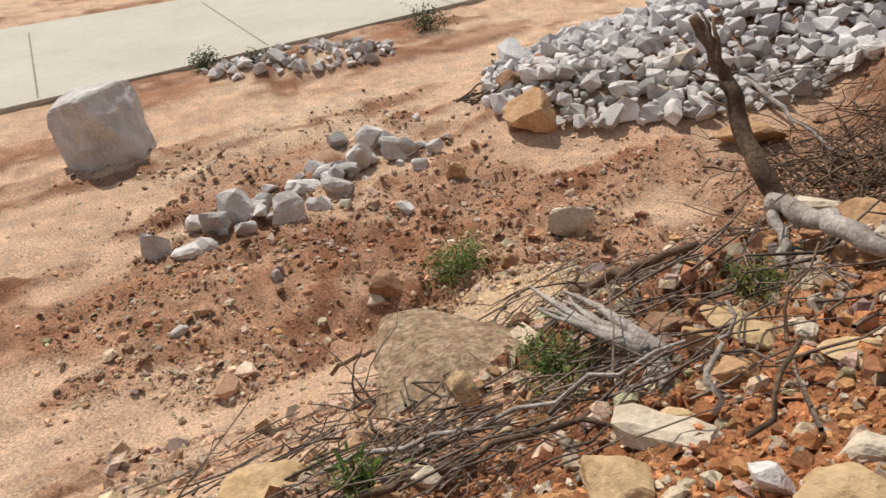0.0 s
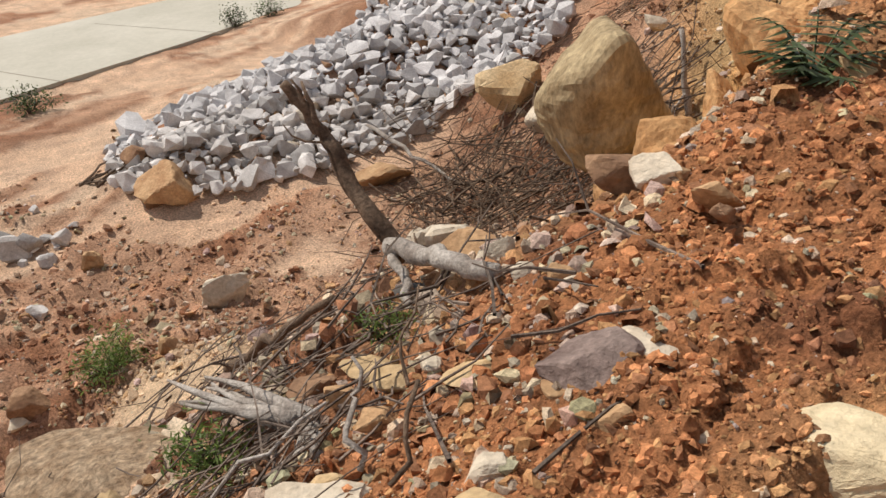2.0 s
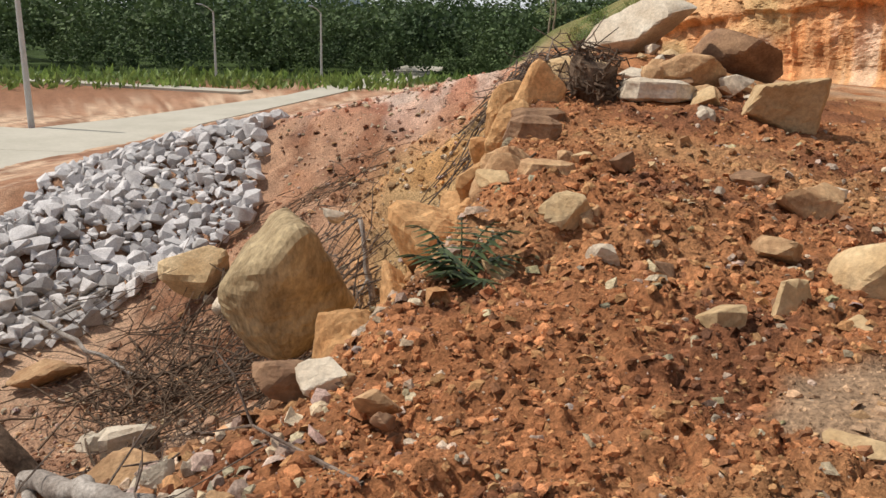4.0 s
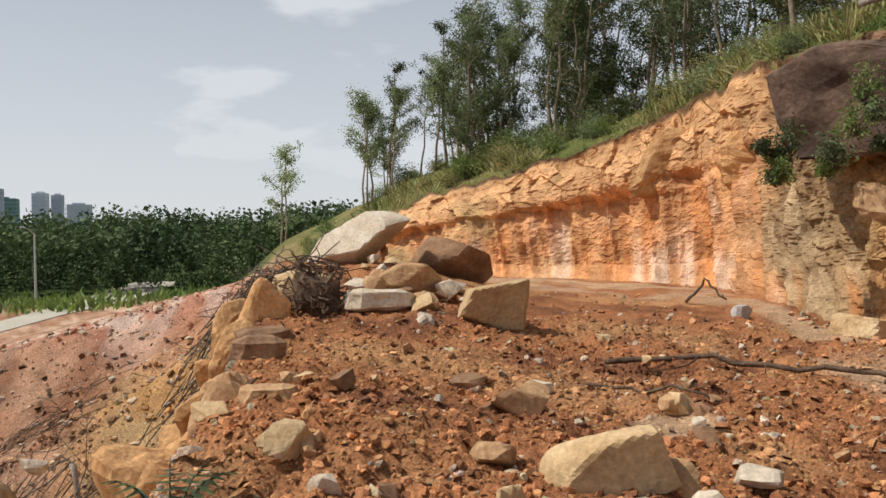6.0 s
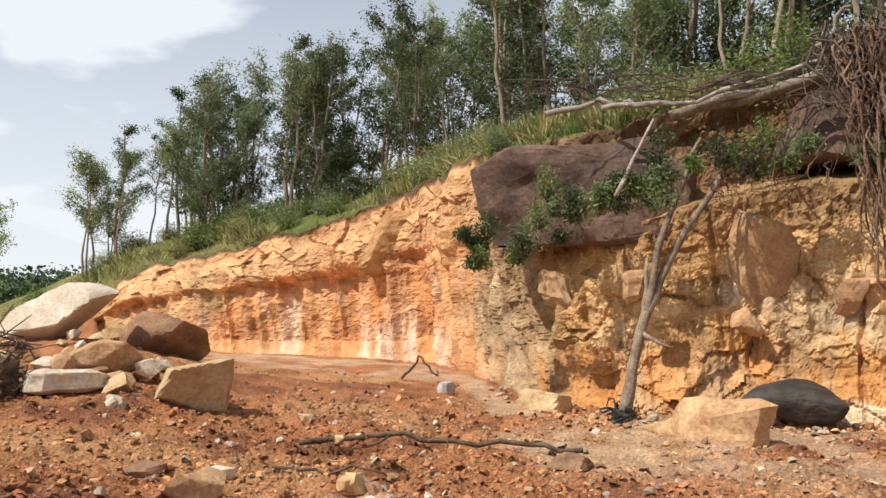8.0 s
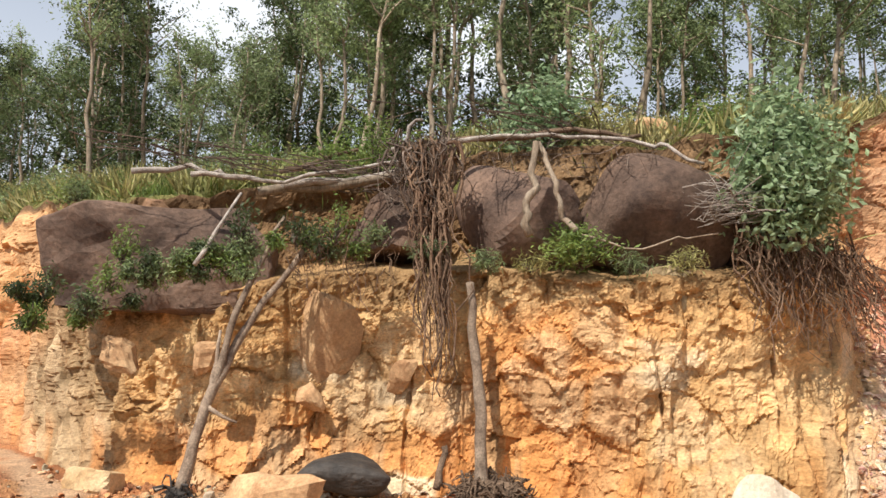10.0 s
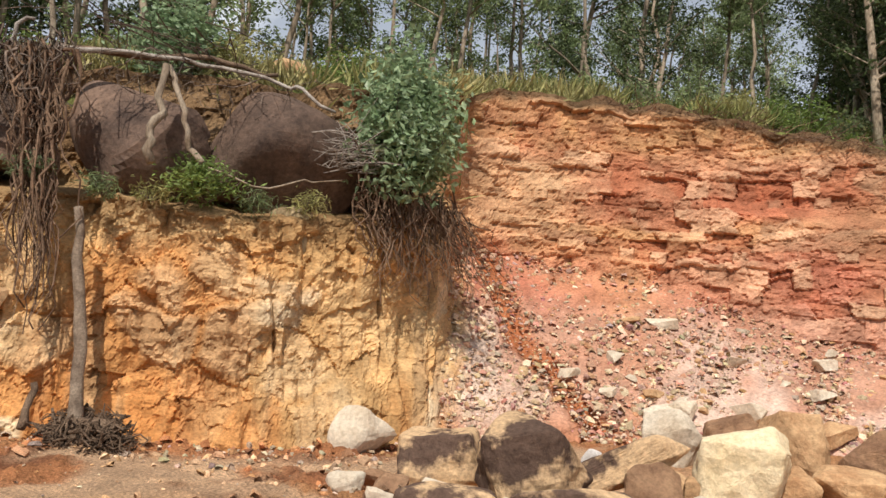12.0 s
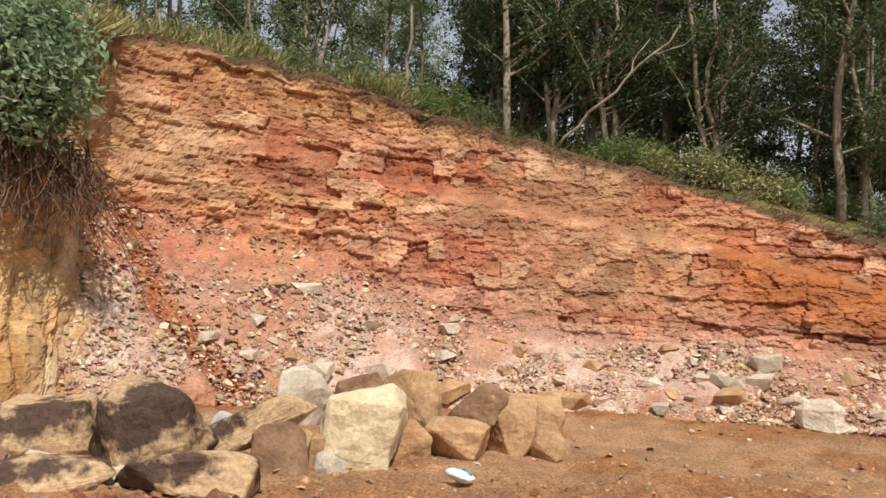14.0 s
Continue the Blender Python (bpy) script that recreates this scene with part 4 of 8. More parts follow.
scatter("soil_clods", "red-brown clods and stones of churned soil", 92000, 6, -112, 1.8, 15, 501, 0.016, 0.11,
        lambda x, y, r, a, dd: sstep(1.2, -0.2, dd) * (1 - 0.85 * mud_at(x, y, a, r, dd)), pale=0.06, lift=0.02, power=0.8)
scatter("slope_gravel", "mixed pale and brown gravel on the slope", 30000, 34, -62, 2.6, 19, 511, 0.02, 0.17,
        lambda x, y, r, a, dd: sstep(-0.5, 0.6, dd) * (1 - 0.93 * sand_at(x, y, dd)) * (1 - 0.6 * sstep(3, 5, dd)), pale=0.4, lift=0.2)
scatter("field_gravel", "gravel and small stones on the lower ground", 18000, 36, -32, 9, 27, 521, 0.03, 0.15,
        lambda x, y, r, a, dd: (1 - 0.93 * sand_at(x, y, dd)) * sstep(4, 6, dd) * sstep(23, 19, y - 0.56 * x) * sstep(-0.1, 0.3, fbm(x / 2.5, y / 2.5, 0, 3, 77) + 0.22), pale=0.4, lift=0.15)
scatter("grit", "fine pale and brown grit on the slope", 26000, 34, -36, 4.0, 16, 581, 0.018, 0.07,
        lambda x, y, r, a, dd: sstep(1.5, 3.0, dd) * (1 - 0.75 * sand_at(x, y, dd)) * sstep(-0.35, 0.15, fbm(x / 1.1, y / 1.1, 0, 3, 78) + 0.1), pale=0.35, lift=0.1)
scatter("foot_debris", "crumbled earth and stones below the cut", 8000, -80, -142, 9, 17, 531, 0.025, 0.18,
        lambda x, y, r, a, dd: sstep(2.6, 0.6, cut_at(a, 1) - r) * sstep(-0.6, 0, cut_at(a, 1) - r), pale=0.3, lift=0.2, power=0.6, tone=1.2)
scatter("yard_gravel", "small stones on the bare made ground", 8000, -62, -200, 7, 22, 541, 0.022, 0.14,
        lambda x, y, r, a, dd: sstep(0.3, 1.0, -dd) * sstep(-0.3, 0.2, cut_at(a, 1) - r) * (1 - 0.6 * mud_at(x, y, a, r, dd)), pale=0.3, lift=0.15)
scatter("pink_rubble", "broken pinkish stone on the far slope", 5000, -34, -60, 12, 34, 551, 0.04, 0.2,
        lambda x, y, r, a, dd: sstep(0.2, 1.0, dd) * sstep(8, 11, x), pale=0.4, lift=0.2)

scatter("loose_stones", "loose pale and brown stones on the lower ground", 800, 34, -34, 4.5, 24, 571, 0.07, 0.3,
        lambda x, y, r, a, dd: (1 - 0.8 * sand_at(x, y, dd)) * sstep(0.8, 2.0, dd) * sstep(23, 19, y - 0.56 * x), pale=0.55, lift=0.2)


def talus_stones():
    rng = np.random.RandomState(561)
    n = 30000
    az = rng.uniform(-204, -139.5, n)
    bd, bz, rd, rz, lv, ld, tv, td = (cut_at(az, k) for k in range(1, 9))
    v = tv * rng.uniform(0, 1, n) ** 1.25 * 1.05
    r = bd + (rd - bd) * cliff_setback(v, lv, ld, tv, td, rd - bd)
    a = np.radians(az)
    keep = fbm(az / 3, v * 6, 0, 3, 99) > -0.45
    size = 0.022 * (0.22 / 0.022) ** (rng.uniform(0, 1, n) ** 3.0)
    pos = np.stack([HUB[0] - np.sin(a) * r, HUB[1] + np.cos(a) * r, bz + (rz - bz) * v + 0.03 - 0.12 * size], -1)
    col = np.where((rng.uniform(0, 1, n) < 0.5 + 0.3 * (0.5 - v / tv))[:, None], [0.70, 0.52, 0.37], [0.56, 0.32, 0.21]) * rng.uniform(0.65, 1.15, (n, 1)) + rng.normal(0, 0.025, (n, 3))
    pos, size, col = pos[keep], size[keep], col[keep]
    me = many_clods("talus_stones", pos, size, M_CLOD, np.clip(col, 0.03, 0.8), 562, 0.75)
    tagged(new("talus_stones", me), "pale broken stone on the talus below the red wall", "rubble", kind="stuff")


talus_stones()


# ---- rocks and stones ----
def rock(name, label, category, mat, place, size, turn, seed, flat=0.0, tilt=(0, 0), sub=4, cuts=13, rough=0.05, soft=40, group=""):
    if soft >= 40 and (flat or seed % 6 == 0):
        bm = block_bm(seed, size, 0.2 if flat else 0.3, (3, 3, 3, 4, 7, 11)[sub], rough * 0.7)
    else:
        bm = rock_bm(seed, size, cuts, sub, rough, flat, soft)
    ob = new(name, mesh_of(name, bm, mat))
    ob.matrix_world = pose(*place, tilt[0], tilt[1], turn)
    return tagged(ob, label, category, group)



def boulder(label, mat, place, size, turn, seed, points=15, square=0.6, edge=0.07, tilt=(0, 0), group="rocks dumped in a line"):
    ob = new("boulder", mesh_of("boulder", boulder_bm(seed, size, points, min(1.0, square * 1.2), edge * 1.5, 0.035), mat))
    ob.matrix_world = pose(*place, 0, 0, turn) @ pose(0, 0, 0, tilt[0], tilt[1], 0)
    return tagged(ob, label, "boulder", group)


# lower ground
boulder("huge pale grey boulder standing on the orange earth", M_GREY, (-8.35, 17.05, -5.4), (2.1, 1.9, 2.1), 27, 57, 18, 0.62, 0.08, (0, 0), "")
rock("rock", "grey quarried stone in a loose line on bare earth", "stone", M_GREY, (-5.58, 11.93, -5.15), (0.51, 0.41, 0.72), 25, 17, flat=0, tilt=(0, 0), sub=3, cuts=9, rough=0.03, soft=50, group="stones in the line")
rock("rock", "grey quarried stone in a loose line on bare earth", "stone", M_GREY, (-4.99, 11.81, -5.04), (0.57, 0.46, 0.31), 23, 24, flat=0, tilt=(0, 0), sub=3, cuts=9, rough=0.03, soft=50, group="stones in the line")
rock("rock", "grey quarried stone in a loose line on bare earth", "stone", M_GREY, (-4.74, 12.00, -5.07), (0.44, 0.35, 0.35), 22, 31, flat=0, tilt=(0, 0), sub=3, cuts=9, rough=0.03, soft=50, group="stones in the line")
rock("rock", "grey quarried stone in a loose line on bare earth", "stone", M_GREY, (-4.79, 12.91, -5.14), (0.56, 0.45, 0.57), 20, 38, flat=0, tilt=(0, 0), sub=3, cuts=9, rough=0.03, soft=50, group="stones in the line")
rock("rock", "grey quarried stone in a loose line on bare earth", "stone", M_GREY, (-4.50, 13.41, -5.17), (0.80, 0.64, 0.69), 19, 45, flat=0, tilt=(0, 0), sub=3, cuts=9, rough=0.03, soft=50, group="stones in the line")
rock("rock", "grey quarried stone in a loose line on bare earth", "stone", M_GREY, (-4.21, 12.71, -5.08), (0.43, 0.35, 0.30), 18, 52, flat=0, tilt=(0, 0), sub=3, cuts=9, rough=0.03, soft=50, group="stones in the line")
rock("rock", "grey quarried stone in a loose line on bare earth", "stone", M_GREY, (-4.07, 13.65, -5.09), (0.48, 0.38, 0.38), 17, 59, flat=0, tilt=(0, 0), sub=3, cuts=9, rough=0.03, soft=50, group="stones in the line")
rock("rock", "grey quarried stone in a loose line on bare earth", "stone", M_GREY, (-3.49, 13.12, -5.18), (0.69, 0.55, 0.69), 15, 66, flat=0, tilt=(0, 0), sub=3, cuts=9, rough=0.03, soft=50, group="stones in the line")
rock("rock", "grey quarried stone in a loose line on bare earth", "stone", M_GREY, (-3.37, 14.27, -5.10), (0.76, 0.60, 0.42), 13, 73, flat=0, tilt=(0, 0), sub=3, cuts=9, rough=0.03, soft=50, group="stones in the line")
rock("rock", "grey quarried stone in a loose line on bare earth", "stone", M_GREY, (-2.97, 14.75, -5.07), (0.69, 0.55, 0.35), 11, 80, flat=0, tilt=(0, 0), sub=3, cuts=9, rough=0.03, soft=50, group="stones in the line")
rock("rock", "grey quarried stone in a loose line on bare earth", "stone", M_GREY, (-2.63, 14.00, -5.13), (0.62, 0.50, 0.48), 11, 87, flat=0, tilt=(0, 0), sub=3, cuts=9, rough=0.03, soft=50, group="stones in the line")
rock("rock", "grey quarried stone in a loose line on bare earth", "stone", M_GREY, (-2.31, 15.12, -5.17), (0.56, 0.45, 0.75), 9, 94, flat=0, tilt=(0, 0), sub=3, cuts=9, rough=0.03, soft=50, group="stones in the line")
rock("rock", "grey quarried stone in a loose line on bare earth", "stone", M_GREY, (-2.18, 16.28, -5.12), (0.70, 0.56, 0.62), 8, 101, flat=0, tilt=(0, 0), sub=3, cuts=9, rough=0.03, soft=50, group="stones in the line")
rock("rock", "grey quarried stone in a loose line on bare earth", "stone", M_GREY, (-1.62, 15.61, -5.12), (0.57, 0.46, 0.58), 6, 108, flat=0, tilt=(0, 0), sub=3, cuts=9, rough=0.03, soft=50, group="stones in the line")
rock("rock", "grey quarried stone in a loose line on bare earth", "stone", M_GREY, (-1.32, 15.64, -5.09), (0.47, 0.37, 0.50), 5, 115, flat=0, tilt=(0, 0), sub=3, cuts=9, rough=0.03, soft=50, group="stones in the line")
rock("rock", "grey quarried stone in a loose line on bare earth", "stone", M_GREY, (-1.77, 16.14, -5.07), (0.51, 0.41, 0.44), 6, 122, flat=0, tilt=(0, 0), sub=3, cuts=9, rough=0.03, soft=50, group="stones in the line")
rock("rock", "grey quarried stone in a loose line on bare earth", "stone", M_GREY, (-2.56, 14.73, -5.09), (0.50, 0.40, 0.40), 10, 129, flat=0, tilt=(0, 0), sub=3, cuts=9, rough=0.03, soft=50, group="stones in the line")
rock("rock", "grey quarried stone in a loose line on bare earth", "stone", M_GREY, (-5.18, 13.00, -5.07), (0.42, 0.34, 0.32), 22, 136, flat=0, tilt=(0, 0), sub=3, cuts=9, rough=0.03, soft=50, group="stones in the line")
rock("rock", "grey quarried stone in a loose line on bare earth", "stone", M_GREY, (-3.06, 13.44, -5.07), (0.30, 0.24, 0.25), 13, 143, flat=0, tilt=(0, 0), sub=3, cuts=9, rough=0.03, soft=50, group="stones in the line")
rock("rock", "grey quarried stone in a loose line on bare earth", "stone", M_GREY, (-1.04, 14.81, -5.05), (0.37, 0.30, 0.29), 4, 150, flat=0, tilt=(0, 0), sub=3, cuts=9, rough=0.03, soft=50, group="stones in the line")
rock("rock", "grey quarried stone in a loose line on bare earth", "stone", M_GREY, (-2.89, 16.17, -5.09), (0.49, 0.39, 0.52), 10, 157, flat=0, tilt=(0, 0), sub=3, cuts=9, rough=0.03, soft=50, group="stones in the line")
rock("rock", "grey quarried stone in a loose line on bare earth", "stone", M_GREY, (-3.25, 15.07, -5.06), (0.51, 0.41, 0.34), 12, 164, flat=0, tilt=(0, 0), sub=3, cuts=9, rough=0.03, soft=50, group="stones in the line")
rock("rock", "grey quarried stone in a loose line on bare earth", "stone", M_GREY, (-4.05, 14.28, -5.07), (0.40, 0.32, 0.28), 16, 171, flat=0, tilt=(0, 0), sub=3, cuts=9, rough=0.03, soft=50, group="stones in the line")
rock("rock", "grey quarried stone in a loose line on bare earth", "stone", M_GREY, (-0.77, 15.60, -5.02), (0.39, 0.31, 0.34), 3, 178, flat=0, tilt=(0, 0), sub=3, cuts=9, rough=0.03, soft=50, group="stones in the line")
rock("rock", "grey quarried stone in a loose line on bare earth", "stone", M_GREY, (-3.67, 11.07, -5.01), (0.25, 0.20, 0.19), 18, 185, flat=0, tilt=(0, 0), sub=3, cuts=9, rough=0.03, soft=50, group="stones in the line")
rock("rock", "grey quarried stone in a loose line on bare earth", "stone", M_GREY, (-3.25, 10.81, -5.05), (0.22, 0.18, 0.31), 17, 192, flat=0, tilt=(0, 0), sub=3, cuts=9, rough=0.03, soft=50, group="stones in the line")
rock("rock", "grey quarried stone in a loose line on bare earth", "stone", M_GREY, (-1.28, 12.91, -5.11), (0.33, 0.27, 0.32), 6, 199, flat=0, tilt=(0, 0), sub=3, cuts=9, rough=0.03, soft=50, group="stones in the line")
rock("rock", "grey quarried stone in a loose line on bare earth", "stone", M_GREY, (-4.41, 9.33, -4.98), (0.32, 0.25, 0.31), 25, 206, flat=0, tilt=(0, 0), sub=3, cuts=9, rough=0.03, soft=50, group="stones in the line")
rock("rock", "brown weathered stone half sunk in earth", "stone", M_BROWN, (1.04, 17.48, -4.53), (0.76, 0.61, 0.61), -3, 213, flat=0, tilt=(0, 0), sub=3, cuts=13, rough=0.05, soft=40)
rock("rock", "cracked brown rock in a washed-out hollow", "rock", M_BROWN, (-1.45, 10.32, -5.16), (0.58, 0.47, 0.51), 8, 220, flat=0, tilt=(0, 0), sub=4, cuts=13, rough=0.05, soft=40)
rock("rock", "pale stone at the edge of a hollow", "stone", M_PALE, (-1.63, 10.09, -5.15), (0.32, 0.25, 0.26), 9, 227, flat=0, tilt=(0, 0), sub=3, cuts=13, rough=0.05, soft=40)
rock("rock", "small brown stone on pale sand", "stone", M_TAN, (-0.34, 14.29, -5.09), (0.41, 0.33, 0.43), 1, 234, flat=0, tilt=(0, 0), sub=3, cuts=13, rough=0.05, soft=40)
rock("rock", "tan stone half buried in earth", "stone", M_TAN, (5.34, 14.26, -4.91), (1.36, 0.82, 0.61), -19, 241, flat=0, tilt=(0, 0), sub=4, cuts=13, rough=0.05, soft=40)
rock("rock", "brown lump of earth and stone beside the rubble", "rock", M_TAN, (1.31, 15.99, -4.81), (1.23, 0.99, 0.83), -5, 248, flat=0, tilt=(0, 0), sub=4, cuts=13, rough=0.07, soft=40)

def small_stones(label, n, line, spread, sizes, mats, seed, group):
    """Loose stones strewn along a line on the ground."""
    rng = random.Random(seed)
    (x0, y0), (x1, y1) = line
    for i in range(n):
        f = rng.random()
        x, y = x0 + (x1 - x0) * f + rng.gauss(0, spread), y0 + (y1 - y0) * f + rng.gauss(0, spread)
        w = sizes[0] + (sizes[1] - sizes[0]) * rng.random() ** 2
        ob = new("stone", mesh_of("stone", boulder_bm(seed + i, (w, w * rng.uniform(0.65, 0.95), w * rng.uniform(0.5, 0.8)), 11, 0.65, 0.05), rng.choice(mats)))
        ob.matrix_world = pose(x, y, gz(x, y) - 0.15 * w, rng.uniform(-20, 20), rng.uniform(-20, 20), rng.uniform(0, 360))
        tagged(ob, label, "stone", group)


small_stones("small grey quarried stone in a loose line on bare earth", 46, ((-4.9, 12.6), (-1.4, 16.0)), 0.4, (0.16, 0.45), (M_GREY,), 3000, "small stones in the line")
small_stones("broken tan stone on the tipped heap of earth", 44, ((11.6, 5.6), (17.5, 8.6)), 0.75, (0.15, 0.6), (M_TAN, M_PALE, M_BROWN, M_YELLOW), 3100, "stones on the tipped heap")
small_stones("broken stone lying on the churned red soil", 40, ((4.2, 1.6), (11.0, 2.6)), 1.3, (0.10, 0.32), (M_TAN, M_YELLOW, M_BROWN, M_PALE), 3200, "stones on the red soil")
small_stones("brown broken stone at the foot of the quarried heap", 30, ((3.0, 17.5), (12.5, 19.5)), 0.9, (0.2, 0.7), (M_TAN, M_BROWN, M_PALE), 3300, "stones by the heap")

# slope below the bank
rock("outcrop", "broad cream rock bulging from the slope", "rock", M_GRAVELLY, (-0.21, 4.1, -1.78), (1.15, 1.5, 0.34), 3, 35, sub=5, cuts=18, rough=0.10, soft=5)
rock("rock", "yellow stone among dead twigs", "stone", M_YELLOW, (-0.15, 3.38, -1.36), (0.19, 0.15, 0.24), 2, 262, flat=0, tilt=(0, 0), sub=3, cuts=13, rough=0.05, soft=40)
rock("rock", "sandstone block lying on the stony slope", "stone", M_YELLOW, (0.40, 1.95, -0.56), (0.26, 0.21, 0.13), -12, 269, flat=0, tilt=(0, 0), sub=4, cuts=13, rough=0.05, soft=40)
rock("rock", "sandstone block lying on the stony slope", "stone", M_YELLOW, (-1.22, 3.01, -1.59), (0.53, 0.43, 0.13), 22, 276, flat=0, tilt=(0, 0), sub=4, cuts=13, rough=0.05, soft=40)
rock("rock", "sandstone block lying on the stony slope", "stone", M_TAN, (-0.48, 2.49, -1.09), (0.19, 0.16, 0.09), 11, 283, flat=0, tilt=(0, 0), sub=4, cuts=13, rough=0.05, soft=40)
rock("rock", "sandstone block lying on the stony slope", "stone", M_PALE, (-0.30, 2.45, -1.00), (0.14, 0.11, 0.12), 7, 290, flat=0, tilt=(0, 0), sub=3, cuts=13, rough=0.05, soft=40)
rock("rock", "sandstone block lying on the stony slope", "stone", M_YELLOW, (1.40, 2.43, -0.43), (0.26, 0.21, 0.08), -30, 297, flat=0, tilt=(0, 0), sub=4, cuts=13, rough=0.05, soft=40)
rock("rock", "sandstone block lying on the stony slope", "stone", M_YELLOW, (1.15, 3.09, -0.74), (0.27, 0.22, 0.10), -20, 304, flat=0, tilt=(0, 0), sub=4, cuts=13, rough=0.05, soft=40)
rock("rock", "sandstone block lying on the stony slope", "stone", M_YELLOW, (1.19, 2.80, -0.62), (0.25, 0.20, 0.11), -23, 311, flat=0, tilt=(0, 0), sub=4, cuts=13, rough=0.05, soft=40)
rock("rock", "sandstone block lying on the stony slope", "stone", M_YELLOW, (0.69, 2.30, -0.60), (0.15, 0.12, 0.10), -17, 318, flat=0, tilt=(0, 0), sub=3, cuts=13, rough=0.05, soft=40)
rock("rock", "sandstone block lying on the stony slope", "stone", M_TAN, (1.01, 2.57, -0.60), (0.19, 0.15, 0.11), -21, 325, flat=0, tilt=(0, 0), sub=4, cuts=13, rough=0.05, soft=40)
rock("rock", "sandstone block lying on the stony slope", "stone", M_TAN, (0.97, 2.95, -0.74), (0.15, 0.12, 0.13), -18, 332, flat=0, tilt=(0, 0), sub=3, cuts=13, rough=0.05, soft=40)
rock("rock", "sandstone block lying on the stony slope", "stone", M_BROWN, (0.91, 3.24, -0.87), (0.28, 0.23, 0.13), -16, 339, flat=0, tilt=(0, 0), sub=4, cuts=13, rough=0.05, soft=40)
rock("rock", "sandstone block lying on the stony slope", "stone", M_PALE, (1.56, 11.74, -5.14), (0.82, 0.65, 0.64), -8, 346, flat=0, tilt=(0, 0), sub=4, cuts=13, rough=0.05, soft=40)
rock("rock", "sandstone block lying on the stony slope", "stone", M_TAN, (0.48, 10.60, -5.02), (0.38, 0.30, 0.38), -3, 353, flat=0, tilt=(0, 0), sub=3, cuts=13, rough=0.05, soft=40)
rock("stone_slab", "long thin slab of pale rock tilted among rubble", "slab", M_PALE, (0.65, 2.19, -0.59), (0.45, 0.18, 0.14), -35, 360, flat=0.35, tilt=(0, -14), sub=4, cuts=13, rough=0.05, soft=40)
boulder("large cream block of sandstone on rubble", M_CREAM, (2.01, 1.10, -0.27), (0.50, 0.34, 0.30), -50, 71, 16, 0.5, 0.06, (0, 0), "")
rock("rock", "rounded yellow sandstone block on rubble", "rock", M_YELLOW, (0.95, 1.54, -0.24), (0.28, 0.22, 0.14), -27, 374, flat=0, tilt=(0, 0), sub=4, cuts=13, rough=0.05, soft=40)
rock("rock", "yellow sandstone block on rubble", "rock", M_YELLOW, (1.14, 1.41, -0.18), (0.17, 0.13, 0.08), -34, 381, flat=0, tilt=(0, 0), sub=4, cuts=13, rough=0.05, soft=40)
rock("rock", "whitish stone lying among twigs", "rock", M_GREY, (0.83, 1.73, -0.35), (0.15, 0.12, 0.12), -21, 388, flat=0, tilt=(0, 0), sub=4, cuts=13, rough=0.05, soft=40)
rock("rock", "orange tan stone over a hollow", "rock", M_TAN, (1.52, 1.66, -0.18), (0.15, 0.12, 0.14), -39, 395, flat=0, tilt=(0, 0), sub=4, cuts=13, rough=0.05, soft=40)
rock("rock", "pale angular stone on rubble", "rock", M_PALE, (1.11, 1.77, -0.30), (0.19, 0.15, 0.13), -28, 402, flat=0, tilt=(0, 0), sub=4, cuts=13, rough=0.05, soft=40)
rock("rock", "square cream stone on the slope edge", "rock", M_PALE, (2.11, 3.44, -0.59), (0.18, 0.15, 0.19), -29, 409, flat=0, tilt=(0, 0), sub=4, cuts=13, rough=0.05, soft=40)
rock("rock", "olive tan rock in the slope", "rock", M_TAN, (2.16, 3.94, -0.76), (0.41, 0.33, 0.15), -27, 416, flat=0, tilt=(0, 0), sub=4, cuts=13, rough=0.05, soft=40)
rock("rock", "tan stone on red soil", "rock", M_TAN, (1.54, 1.94, -0.22), (0.18, 0.14, 0.07), -35, 423, flat=0, tilt=(0, 0), sub=4, cuts=13, rough=0.05, soft=40)
rock("rock", "flat yellow stone on red soil", "rock", M_YELLOW, (1.42, 2.45, -0.43), (0.18, 0.14, 0.07), -27, 430, flat=0, tilt=(0, 0), sub=4, cuts=13, rough=0.05, soft=40)
rock("rock", "pinkish stone on red soil", "rock", M_TAN, (2.04, 2.73, -0.34), (0.13, 0.10, 0.13), -34, 437, flat=0, tilt=(0, 0), sub=4, cuts=13, rough=0.05, soft=40)
rock("rock", "pale stone on red soil", "rock", M_PALE, (1.34, 2.70, -0.54), (0.11, 0.09, 0.09), -23, 444, flat=0, tilt=(0, 0), sub=4, cuts=13, rough=0.05, soft=40)
rock("rock", "purple-brown flat rock sunk in red soil", "rock", M_PURPLE, (1.65, 1.94, -0.23), (0.42, 0.34, 0.21), -37, 77, flat=0, tilt=(0, 0), sub=4, cuts=13, rough=0.05, soft=40)
rock("rock", "pale pink rock sunk in red soil", "rock", M_PALE, (1.88, 1.84, -0.14), (0.30, 0.24, 0.10), -43, 458, flat=0, tilt=(0, 0), sub=4, cuts=13, rough=0.05, soft=40)
rock("rock", "rounded orange stone resting on red soil", "stone", M_TAN, (2.81, 2.57, -0.10), (0.25, 0.20, 0.21), -46, 465, flat=0, tilt=(0, 0), sub=4, cuts=9, rough=0.05, soft=40)
rock("rock", "brown stone under an orange stone", "stone", M_BROWN, (2.73, 2.45, -0.07), (0.13, 0.10, 0.11), -46, 472, flat=0, tilt=(0, 0), sub=3, cuts=13, rough=0.05, soft=40)

